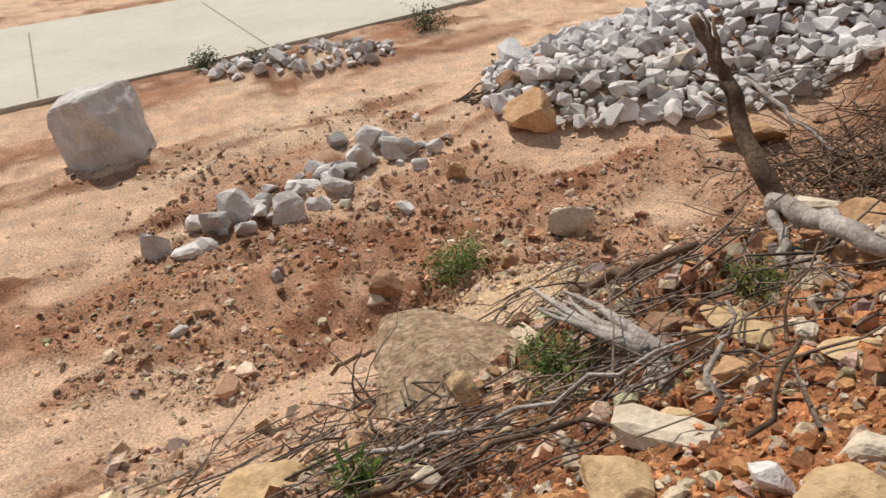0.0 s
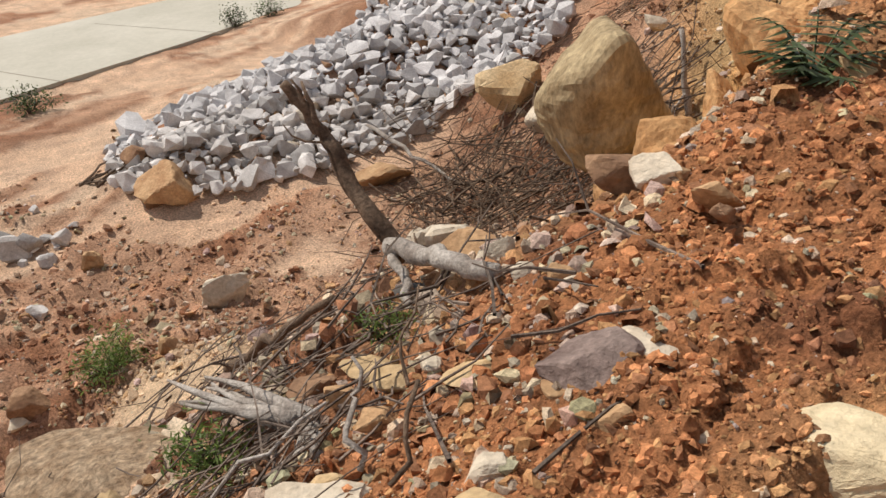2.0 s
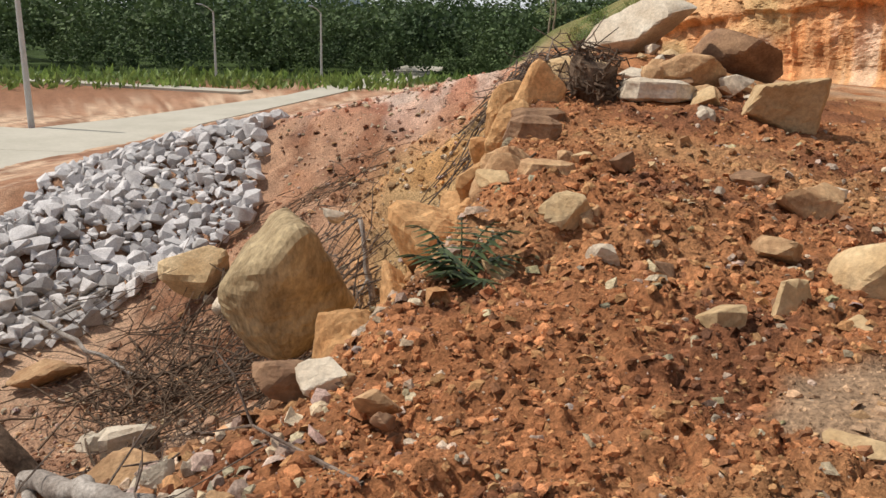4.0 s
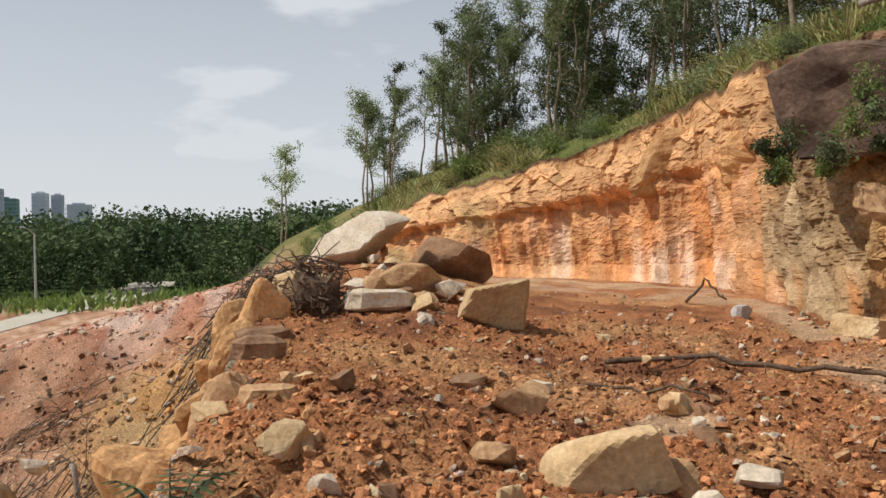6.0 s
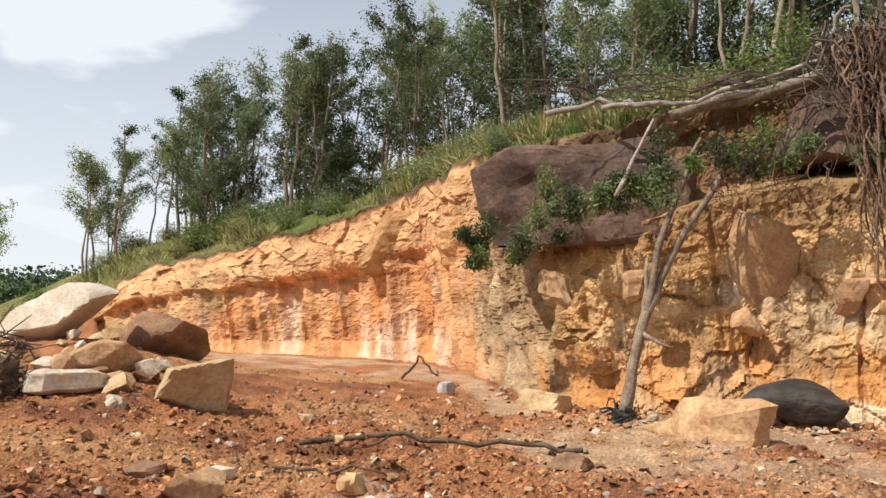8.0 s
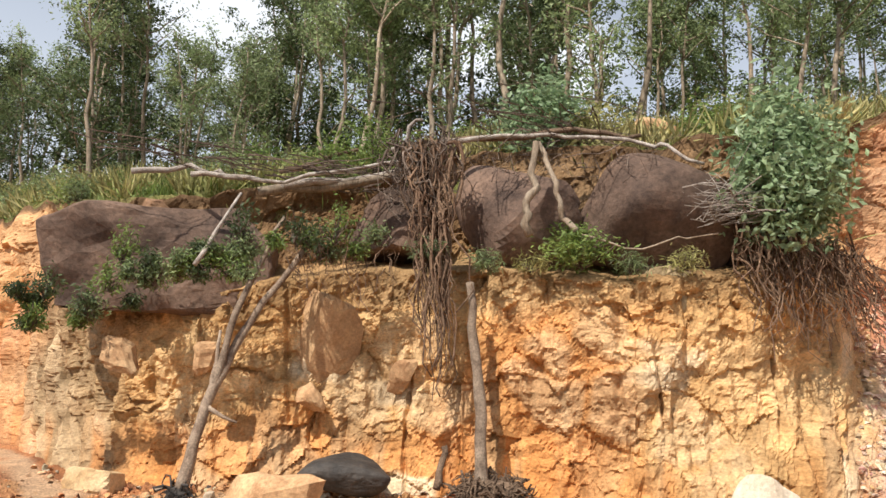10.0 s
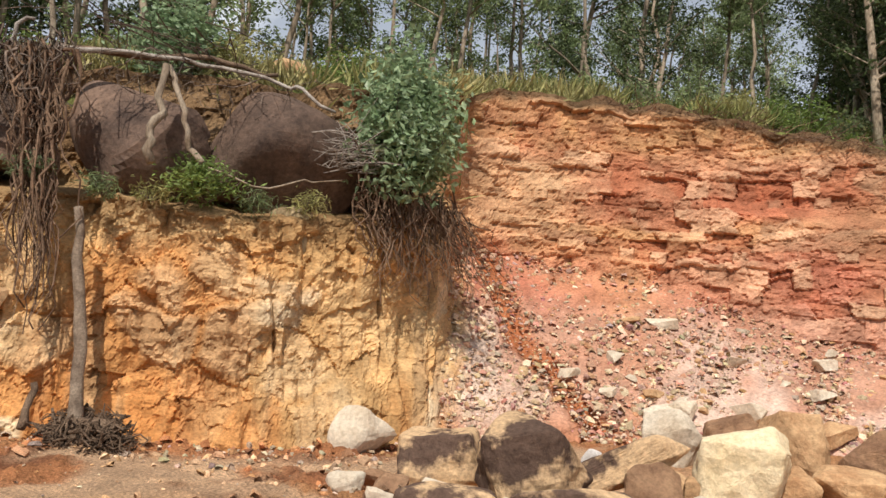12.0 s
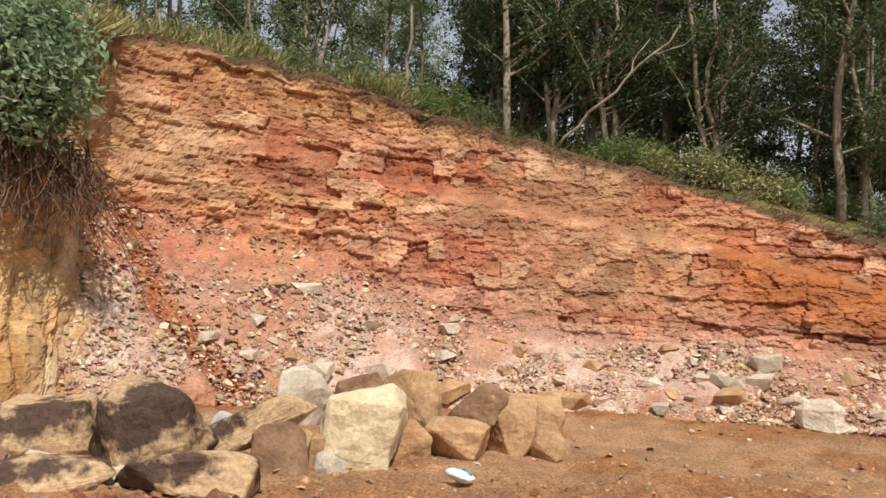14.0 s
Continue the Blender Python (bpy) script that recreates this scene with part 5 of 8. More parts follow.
# foot of the ledge
rock("boulder", "angular tan boulder beside the rubble heap", "boulder", M_YELLOW, (8.47, 14.38, -4.01), (1.41, 1.13, 1.24), -30, 53, flat=0, tilt=(0, 0), sub=4, cuts=9, rough=0.02, soft=40)
rock("boulder", "big olive tan boulder with streaked face", "boulder", M_OLIVE, (7.04, 9.17, -3.3), (1.95, 1.85, 2.35), -36, 61, sub=5, cuts=22, rough=0.08, soft=8)
rock("rock", "pale rounded rock below a boulder", "rock", M_PALE, (8.46, 12.36, -4.03), (1.43, 1.14, 0.99), -33, 493, flat=0, tilt=(0, 0), sub=4, cuts=13, rough=0.05, soft=9)
rock("rock", "purple-grey broken rock at the gully edge", "rock", M_BROWN, (2.98, 3.52, -0.45), (0.42, 0.33, 0.35), -37, 500, flat=0, tilt=(0, 0), sub=4, cuts=13, rough=0.05, soft=40)
rock("rock", "tan rock at the gully edge", "rock", M_PALE, (3.02, 3.24, -0.24), (0.31, 0.25, 0.21), -40, 507, flat=0, tilt=(0, 0), sub=4, cuts=13, rough=0.05, soft=40)
rock("rock", "pale stone on top of a boulder", "stone", M_PALE, (7.35, 8.46, -1.00), (0.31, 0.25, 0.25), -40, 514, flat=0, tilt=(0, 0), sub=3, cuts=13, rough=0.05, soft=40)
rock("rock", "tan stone in the stony gully", "stone", M_PALE, (5.19, 11.45, -5.10), (0.75, 0.60, 0.55), -23, 521, flat=0, tilt=(0, 0), sub=3, cuts=13, rough=0.05, soft=40)
rock("rock", "tan stone in the stony gully", "stone", M_PALE, (5.46, 11.24, -5.11), (0.95, 0.76, 0.66), -25, 528, flat=0, tilt=(0, 0), sub=3, cuts=13, rough=0.05, soft=40)
rock("rock", "tan stone in the stony gully", "stone", M_PALE, (2.08, 3.56, -0.62), (0.14, 0.11, 0.10), -26, 535, flat=0, tilt=(0, 0), sub=3, cuts=13, rough=0.05, soft=40)
rock("rock", "tan stone in the stony gully", "stone", M_PALE, (2.27, 3.32, -0.48), (0.15, 0.12, 0.13), -30, 542, flat=0, tilt=(0, 0), sub=3, cuts=13, rough=0.05, soft=40)
rock("rock", "tan stone in the stony gully", "stone", M_PALE, (4.94, 11.58, -5.09), (0.54, 0.43, 0.46), -22, 549, flat=0, tilt=(0, 0), sub=3, cuts=13, rough=0.05, soft=40)
rock("rock", "tan stone in the stony gully", "stone", M_PALE, (2.05, 3.09, -0.46), (0.14, 0.11, 0.09), -29, 556, flat=0, tilt=(0, 0), sub=3, cuts=13, rough=0.05, soft=40)
rock("rock", "tan stone in the stony gully", "stone", M_PALE, (2.06, 2.65, -0.30), (0.11, 0.09, 0.09), -33, 563, flat=0, tilt=(0, 0), sub=3, cuts=13, rough=0.05, soft=40)

# ledge
rock("rock", "orange block of hard earth standing out of the ledge", "rock", M_TAN, (6.5, 4.75, -0.15), (0.74, 0.59, 0.73), -51, 570, flat=0, tilt=(0, 0), sub=4, cuts=13, rough=0.07, soft=8)
rock("stone_slab", "flat grey-brown slab on the ledge rim", "slab", M_BROWN, (8.45, 5.95, 0.33), (0.73, 0.58, 0.38), -51, 577, flat=0.4, tilt=(0, 0), sub=4, cuts=13, rough=0.05, soft=40)
rock("rock", "yellow block of hard earth in the ledge", "rock", M_TAN, (7.0, 5.1, -0.1), (0.69, 0.55, 0.67), -49, 584, flat=0, tilt=(0, 0), sub=4, cuts=13, rough=0.07, soft=8)
rock("stone_slab", "brown overhanging slab on the ledge", "slab", M_BROWN, (9.05, 6.35, 0.36), (0.79, 0.64, 0.37), -49, 591, flat=0.4, tilt=(0, 0), sub=4, cuts=13, rough=0.05, soft=40)
rock("rock", "yellow stone at the ledge rim", "stone", M_YELLOW, (5.30, 3.24, 0.32), (0.41, 0.33, 0.27), -55, 598, flat=0, tilt=(0, 0), sub=4, cuts=13, rough=0.05, soft=40)
rock("stone_slab", "thin tan slab on the ledge", "slab", M_TAN, (6.37, 4.20, 0.45), (0.54, 0.44, 0.16), -54, 605, flat=0.35, tilt=(0, 0), sub=4, cuts=13, rough=0.05, soft=40)

# made ground
rock("boulder", "great cream slab of rock tipped on the heap", "boulder", M_PALE, (16.55, 9.09, 0.93), (2.54, 1.78, 1.48), -59, 97, flat=0, tilt=(0, -12), sub=5, cuts=9, rough=0.025, soft=40)
rock("boulder", "brown shaded boulder beside the cream slab", "boulder", M_BROWN, (18.11, 7.61, 0.55), (2.01, 1.41, 1.31), -65, 101, flat=0, tilt=(0, 0), sub=5, cuts=10, rough=0.03, soft=40)
rock("rock", "tan angular rock on the heap", "rock", M_TAN, (12.81, 6.08, 0.71), (1.09, 0.87, 0.71), -61, 626, flat=0, tilt=(0, 0), sub=4, cuts=13, rough=0.05, soft=40)
rock("rock", "small tan rock on the heap", "rock", M_TAN, (12.97, 6.77, 0.80), (0.44, 0.35, 0.50), -59, 633, flat=0, tilt=(0, 0), sub=3, cuts=13, rough=0.05, soft=40)
rock("stone_slab", "flat grey-pink slab on red soil", "slab", M_PALE, (11.43, 5.90, 0.70), (1.13, 0.68, 0.38), -59, 640, flat=0.3, tilt=(0, 0), sub=4, cuts=13, rough=0.05, soft=40)
rock("boulder", "yellow sandstone boulder with pale broken faces", "boulder", M_YELLOW, (11.93, 4.21, 0.23), (1.12, 0.89, 0.98), -67, 99, flat=0, tilt=(0, 0), sub=5, cuts=12, rough=0.05, soft=40)
rock("rock", "pale flat rock behind a root ball", "rock", M_YELLOW, (12.70, 8.21, 0.74), (1.33, 1.07, 0.53), -54, 654, flat=0.4, tilt=(0, 0), sub=4, cuts=13, rough=0.05, soft=40)
rock("rock", "round pale stone on red soil", "stone", M_PALE, (10.83, 4.81, 0.52), (0.26, 0.21, 0.28), -62, 661, flat=0, tilt=(0, 0), sub=4, cuts=13, rough=0.05, soft=40)
rock("rock", "orange rock half buried in red soil", "rock", M_TAN, (7.56, 2.28, 0.16), (0.57, 0.46, 0.36), -68, 41, flat=0, tilt=(0, 0), sub=4, cuts=13, rough=0.05, soft=40)
rock("boulder", "large wedge of yellow sandstone with a dark broken face", "boulder", M_YELLOW, (6.00, 1.08, 0.05), (0.95, 0.57, 0.55), -79, 118, flat=0, tilt=(0, -8), sub=5, cuts=8, rough=0.02, soft=40)
rock("rock", "tan stone by the yellow wedge", "stone", M_TAN, (6.13, 0.67, 0.12), (0.31, 0.24, 0.27), -83, 682, flat=0, tilt=(0, 0), sub=4, cuts=13, rough=0.05, soft=40)
rock("rock", "sandstone lump on the churned soil", "stone", M_PALE, (5.74, 0.45, 0.11), (0.23, 0.18, 0.20), -85, 689, flat=0, tilt=(0, 0), sub=3, cuts=13, rough=0.05, soft=40)
rock("rock", "sandstone lump on the churned soil", "stone", M_PALE, (5.62, 0.18, 0.13), (0.32, 0.25, 0.10), -88, 696, flat=0, tilt=(0, 0), sub=3, cuts=13, rough=0.05, soft=40)
rock("rock", "sandstone lump on the churned soil", "stone", M_PALE, (6.39, 0.18, 0.16), (0.32, 0.25, 0.15), -88, 703, flat=0, tilt=(0, 0), sub=3, cuts=13, rough=0.05, soft=40)
rock("rock", "sandstone lump on the churned soil", "stone", M_TAN, (5.62, 0.72, 0.13), (0.18, 0.14, 0.13), -82, 710, flat=0, tilt=(0, 0), sub=3, cuts=13, rough=0.05, soft=40)
rock("rock", "sandstone lump on the churned soil", "stone", M_TAN, (7.38, 0.48, 0.18), (0.21, 0.17, 0.14), -86, 717, flat=0, tilt=(0, 0), sub=3, cuts=13, rough=0.05, soft=40)
rock("rock", "sandstone lump on the churned soil", "stone", M_YELLOW, (5.22, 1.16, 0.12), (0.19, 0.15, 0.12), -76, 724, flat=0, tilt=(0, 0), sub=3, cuts=13, rough=0.05, soft=40)
rock("rock", "sandstone lump on the churned soil", "stone", M_TAN, (6.02, 1.96, 0.20), (0.36, 0.29, 0.20), -70, 731, flat=0, tilt=(0, 0), sub=3, cuts=13, rough=0.05, soft=40)
rock("rock", "sandstone lump on the churned soil", "stone", M_YELLOW, (5.20, 1.52, 0.11), (0.23, 0.19, 0.27), -72, 738, flat=0, tilt=(0, 0), sub=3, cuts=13, rough=0.05, soft=40)
rock("rock", "sandstone lump on the churned soil", "stone", M_PALE, (4.85, 2.63, 0.22), (0.24, 0.19, 0.22), -58, 745, flat=0, tilt=(0, 0), sub=3, cuts=13, rough=0.05, soft=40)
rock("rock", "sandstone lump on the churned soil", "stone", M_TAN, (5.50, 3.12, 0.38), (0.12, 0.09, 0.12), -57, 752, flat=0, tilt=(0, 0), sub=3, cuts=13, rough=0.05, soft=40)
rock("rock", "sandstone lump on the churned soil", "stone", M_PALE, (10.75, 4.81, 0.53), (0.21, 0.17, 0.23), -65, 759, flat=0, tilt=(0, 0), sub=3, cuts=13, rough=0.05, soft=40)
rock("rock", "sandstone lump on the churned soil", "stone", M_BROWN, (8.34, 3.15, 0.24), (0.45, 0.36, 0.18), -68, 766, flat=0, tilt=(0, 0), sub=3, cuts=13, rough=0.05, soft=40)
rock("rock", "sandstone lump on the churned soil", "stone", M_TAN, (12.15, 6.38, 0.73), (0.40, 0.32, 0.50), -61, 773, flat=0, tilt=(0, 0), sub=3, cuts=13, rough=0.05, soft=40)
rock("rock", "tan boulder at the foot of the cut", "rock", M_TAN, (11.54, -3.08, -0.01), (1.50, 1.20, 0.85), -103, 780, flat=0, tilt=(0, 0), sub=4, cuts=13, rough=0.05, soft=40)
rock("rock", "flat yellow stone at the foot of the cut", "rock", M_YELLOW, (14.95, -0.90, 0.07), (0.99, 0.80, 0.49), -92, 787, flat=0, tilt=(0, 0), sub=4, cuts=13, rough=0.05, soft=40)
rock("rock", "dark flat stone at the foot of the cut", "rock", M_BROWN, (17.64, -1.59, 5.17), (0.90, 0.72, 0.39), -94, 794, flat=0, tilt=(0, 0), sub=4, cuts=13, rough=0.05, soft=40)
rock("rock", "pale flat stone at the foot of the cut", "rock", M_PALE, (17.51, -1.69, 4.31), (0.72, 0.57, 0.29), -94, 801, flat=0, tilt=(0, 0), sub=4, cuts=13, rough=0.05, soft=40)
rock("rock", "round grey stone at the foot of the cut", "rock", M_GREY, (16.48, 0.99, 0.11), (0.41, 0.33, 0.38), -85, 808, flat=0, tilt=(0, 0), sub=4, cuts=13, rough=0.05, soft=40)
rock("rock", "low brown rock in red soil", "rock", M_BROWN, (9.85, -1.13, 0.15), (0.56, 0.45, 0.21), -94, 822, flat=0, tilt=(0, 0), sub=4, cuts=13, rough=0.05, soft=40)

# foot of the cut
rock("boulder", "black rounded boulder at the foot of the cut", "boulder", M_BLACK, (13.35, -4.61, 0.27), (1.48, 1.19, 0.60), -106, 829, flat=0, tilt=(0, 0), sub=5, cuts=14, rough=0.05, soft=6)
rock("boulder", "tan flat boulder lying before the cut", "boulder", M_TAN, (12.34, -3.09, 0.03), (1.68, 1.34, 0.48), -101, 836, flat=0, tilt=(0, 0), sub=4, cuts=13, rough=0.05, soft=40)
rock("rock", "pale lump of rock set in the cut face", "rock", M_TAN, (15.03, -4.66, 1.80), (1.28, 1.02, 1.95), -105, 843, flat=0, tilt=(0, 0), sub=4, cuts=13, rough=0.06, soft=40)
rock("boulder", "pale boulder set in the foot of the cut", "boulder", M_PALE, (9.90, -10.09, 0.11), (1.08, 0.86, 0.85), -133, 850, flat=0, tilt=(0, 0), sub=4, cuts=13, rough=0.05, soft=7)
rock("boulder", "brown boulder set in the cut below the ledge", "boulder", M_OLIVE, (12.01, -10.05, 3.00), (1.88, 1.51, 1.39), -127, 857, flat=0, tilt=(0, 0), sub=5, cuts=13, rough=0.05, soft=8)
rock("rock", "lump of stone set in the cut face", "stone", M_TAN, (14.76, -2.48, 2.04), (0.47, 0.38, 0.58), -96, 864, flat=0, tilt=(0, 0), sub=3, cuts=13, rough=0.07, soft=40)
rock("rock", "lump of stone set in the cut face", "stone", M_TAN, (14.01, -5.76, 1.82), (0.50, 0.40, 0.63), -110, 871, flat=0, tilt=(0, 0), sub=3, cuts=13, rough=0.07, soft=40)
rock("rock", "lump of stone set in the cut face", "stone", M_TAN, (14.47, -4.26, 1.51), (0.54, 0.43, 0.50), -104, 878, flat=0, tilt=(0, 0), sub=3, cuts=13, rough=0.07, soft=40)
rock("rock", "lump of stone set in the cut face", "stone", M_TAN, (12.77, -8.45, 1.62), (0.65, 0.52, 0.62), -122, 885, flat=0, tilt=(0, 0), sub=3, cuts=13, rough=0.07, soft=40)
rock("rock", "lump of stone set in the cut face", "stone", M_TAN, (13.10, -7.88, 1.29), (0.65, 0.52, 0.87), -119, 892, flat=0, tilt=(0, 0), sub=3, cuts=13, rough=0.07, soft=40)
rock("rock", "lump of stone set in the cut face", "stone", M_TAN, (12.49, -8.83, 1.74), (0.54, 0.43, 0.50), -124, 899, flat=0, tilt=(0, 0), sub=3, cuts=13, rough=0.07, soft=40)
rock("rock", "lump of stone set in the cut face", "stone", M_TAN, (14.91, -1.11, 2.01), (0.65, 0.52, 0.63), -91, 906, flat=0, tilt=(0, 0), sub=3, cuts=13, rough=0.07, soft=40)

# rocks lined up on the made ground
boulder("flat-topped brown block with a dark side", M_CRUST, (7.25, -9.05, 0.06), (1.15, 0.92, 0.89), -140, 913, 22, 0.38, 0.05, (0, 0))
boulder("brown stone wedged beneath a flat block", M_BROWN, (7.10, -7.95, 0.06), (0.47, 0.38, 0.44), -137, 920, 15, 0.6, 0.07, (0, 0))
boulder("low tan stone with a dark crusted end", M_CRUST, (6.14, -7.86, 0.06), (1.21, 0.60, 0.46), -141, 921, 15, 0.5, 0.07, (0, 0))
boulder("big tan boulder with dark weathered crust", M_CRUST, (5.86, -9.08, 0.06), (1.38, 1.11, 1.21), -147, 205, 18, 0.55, 0.09, (0, 0))
boulder("long low dark boulder with pale chips", M_CRUST, (4.99, -8.51, 0.06), (1.45, 0.65, 0.58), -149, 934, 20, 0.5, 0.07, (0, 0))
boulder("tilted dark slab leaning on its neighbours", M_CRUST, (5.28, -10.43, 0.46), (1.63, 0.81, 0.48), -153, 941, 22, 0.4, 0.05, (0, -30))
boulder("brown block in the shade of a leaning slab", M_BROWN, (4.80, -10.01, 0.06), (0.72, 0.57, 0.72), -155, 976, 15, 0.5, 0.07, (0, 0))
boulder("rounded pale boulder behind the slab", M_PALE, (6.18, -13.29, 0.09), (0.97, 0.78, 1.11), -155, 948, 26, 0.8, 0.07, (0, 0))
boulder("cream boulder with a split face", M_CREAM, (4.26, -11.25, 0.06), (1.14, 0.91, 1.21), -160, 243, 17, 0.55, 0.08, (0, 0))
boulder("orange brown angular boulder", M_TAN, (4.21, -13.01, 0.15), (0.95, 0.76, 1.25), -163, 962, 15, 0.6, 0.07, (0, 0))
boulder("flat brown stone tipped on rubble", M_BROWN, (5.22, -13.57, 0.50), (1.04, 0.83, 0.71), -160, 969, 15, 0.5, 0.07, (0, -8))
boulder("grey stone wedged between boulders", M_GREY, (6.17, -10.92, 0.06), (0.36, 0.30, 0.67), -151, 983, 15, 0.5, 0.07, (0, 0))
boulder("brown wedge of rock in the line of boulders", M_BROWN, (3.22, -13.10, 0.40), (0.89, 0.71, 0.87), -167, 1018, 10, 0.7, 0.07, (0, 0))
boulder("small square tan stone in the line of boulders", M_TAN, (3.77, -11.84, 0.06), (0.54, 0.42, 0.70), -163, 1039, 15, 0.5, 0.07, (0, 0))
boulder("tan block standing in the line of boulders", M_TAN, (3.32, -12.33, 0.15), (0.98, 0.79, 0.63), -166, 1032, 15, 0.5, 0.07, (0, 0))
boulder("tan boulder with chips in the line of boulders", M_TAN, (2.77, -13.22, 0.06), (0.88, 0.71, 1.05), -170, 1025, 15, 0.6, 0.07, (0, 0))
boulder("low tan block on bare earth", M_TAN, (2.62, -14.54, 0.06), (0.97, 0.78, 0.97), -171, 1046, 15, 0.55, 0.07, (0, 0))
boulder("tan block beside a plastic sack", M_TAN, (2.18, -13.12, 0.06), (0.58, 0.47, 0.68), -172, 1053, 15, 0.55, 0.07, (0, 0))
boulder("grey brown stone behind the flat block", M_PALE, (8.33, -10.81, 0.01), (0.65, 0.52, 0.63), -142, 1054, 15, 0.6, 0.07, (0, 0))
boulder("pale stone on bare earth", M_PALE, (7.76, -7.88, 0.06), (0.49, 0.39, 0.38), -134, 997, 15, 0.7, 0.07, (0, 0))
boulder("small pink stone beside a cream boulder", M_TAN, (4.66, -10.78, 0.06), (0.31, 0.25, 0.55), -157, 1060, 15, 0.6, 0.07, (0, 0))
rock("rock", "small broken stone lying among the boulders", "stone", M_TAN, (6.66, -7.57, 0.16), (0.24, 0.19, 0.15), -134, 1067, flat=0, tilt=(0, 0), sub=3, cuts=13, rough=0.05, soft=40, group="small stones by the boulders")
rock("rock", "small broken stone lying among the boulders", "stone", M_TAN, (5.01, -14.03, 0.21), (0.30, 0.24, 0.29), -160, 1074, flat=0, tilt=(0, 0), sub=3, cuts=13, rough=0.05, soft=40, group="small stones by the boulders")
rock("rock", "small broken stone lying among the boulders", "stone", M_BROWN, (5.16, -13.34, 0.17), (0.47, 0.37, 0.27), -158, 1081, flat=0, tilt=(0, 0), sub=3, cuts=13, rough=0.05, soft=40, group="small stones by the boulders")
rock("rock", "small broken stone lying among the boulders", "stone", M_PALE, (4.50, -13.86, 0.16), (0.50, 0.40, 0.38), -161, 1088, flat=0, tilt=(0, 0), sub=3, cuts=13, rough=0.05, soft=40, group="small stones by the boulders")
rock("rock", "small broken stone lying among the boulders", "stone", M_PALE, (5.42, -9.24, 0.14), (0.29, 0.23, 0.22), -147, 1095, flat=0, tilt=(0, 0), sub=3, cuts=13, rough=0.05, soft=40, group="small stones by the boulders")
rock("rock", "small broken stone lying among the boulders", "stone", M_TAN, (4.21, -10.56, 0.16), (0.23, 0.19, 0.15), -157, 1102, flat=0, tilt=(0, 0), sub=3, cuts=13, rough=0.05, soft=40, group="small stones by the boulders")
rock("rock", "small broken stone lying among the boulders", "stone", M_BROWN, (4.23, -14.06, 0.14), (0.55, 0.44, 0.48), -163, 1109, flat=0, tilt=(0, 0), sub=3, cuts=13, rough=0.05, soft=40, group="small stones by the boulders")
rock("rock", "small broken stone lying among the boulders", "stone", M_TAN, (4.60, -14.39, 0.20), (0.64, 0.52, 0.41), -162, 1116, flat=0, tilt=(0, 0), sub=3, cuts=13, rough=0.05, soft=40, group="small stones by the boulders")
rock("rock", "small broken stone lying among the boulders", "stone", M_TAN, (5.42, -11.78, 0.11), (0.52, 0.42, 0.33), -154, 1123, flat=0, tilt=(0, 0), sub=3, cuts=13, rough=0.05, soft=40, group="small stones by the boulders")
rock("rock", "small broken stone lying among the boulders", "stone", M_PALE, (6.32, -9.09, 0.15), (0.22, 0.17, 0.17), -142, 1130, flat=0, tilt=(0, 0), sub=3, cuts=13, rough=0.05, soft=40, group="small stones by the boulders")
rock("rock", "small broken stone lying among the boulders", "stone", M_PALE, (6.90, -8.63, 0.12), (0.46, 0.37, 0.31), -138, 1137, flat=0, tilt=(0, 0), sub=3, cuts=13, rough=0.05, soft=40, group="small stones by the boulders")
rock("rock", "small broken stone lying among the boulders", "stone", M_TAN, (6.42, -10.53, 0.14), (0.23, 0.18, 0.21), -146, 1144, flat=0, tilt=(0, 0), sub=3, cuts=13, rough=0.05, soft=40, group="small stones by the boulders")
rock("rock", "small broken stone lying among the boulders", "stone", M_TAN, (2.51, -14.41, 0.10), (0.64, 0.51, 0.59), -170, 1151, flat=0, tilt=(0, 0), sub=3, cuts=13, rough=0.05, soft=40, group="small stones by the boulders")
rock("rock", "small broken stone lying among the boulders", "stone", M_BROWN, (6.07, -8.75, 0.11), (0.42, 0.34, 0.35), -142, 1158, flat=0, tilt=(0, 0), sub=3, cuts=13, rough=0.05, soft=40, group="small stones by the boulders")
rock("rock", "small broken stone lying among the boulders", "stone", M_BROWN, (2.17, -14.01, 0.08), (0.58, 0.46, 0.51), -171, 1165, flat=0, tilt=(0, 0), sub=3, cuts=13, rough=0.05, soft=40, group="small stones by the boulders")
rock("rock", "small broken stone lying among the boulders", "stone", M_PALE, (6.80, -7.83, 0.15), (0.27, 0.22, 0.19), -135, 1172, flat=0, tilt=(0, 0), sub=3, cuts=13, rough=0.05, soft=40, group="small stones by the boulders")
rock("rock", "small broken stone lying among the boulders", "stone", M_BROWN, (7.46, -8.67, 0.10), (0.52, 0.42, 0.36), -136, 1179, flat=0, tilt=(0, 0), sub=3, cuts=13, rough=0.05, soft=40, group="small stones by the boulders")
rock("rock", "small broken stone lying among the boulders", "stone", M_PALE, (5.74, -8.37, 0.12), (0.38, 0.30, 0.30), -142, 1186, flat=0, tilt=(0, 0), sub=3, cuts=13, rough=0.05, soft=40, group="small stones by the boulders")
rock("rock", "small broken stone lying among the boulders", "stone", M_BROWN, (4.44, -13.50, 0.12), (0.61, 0.49, 0.42), -161, 1193, flat=0, tilt=(0, 0), sub=3, cuts=13, rough=0.05, soft=40, group="small stones by the boulders")
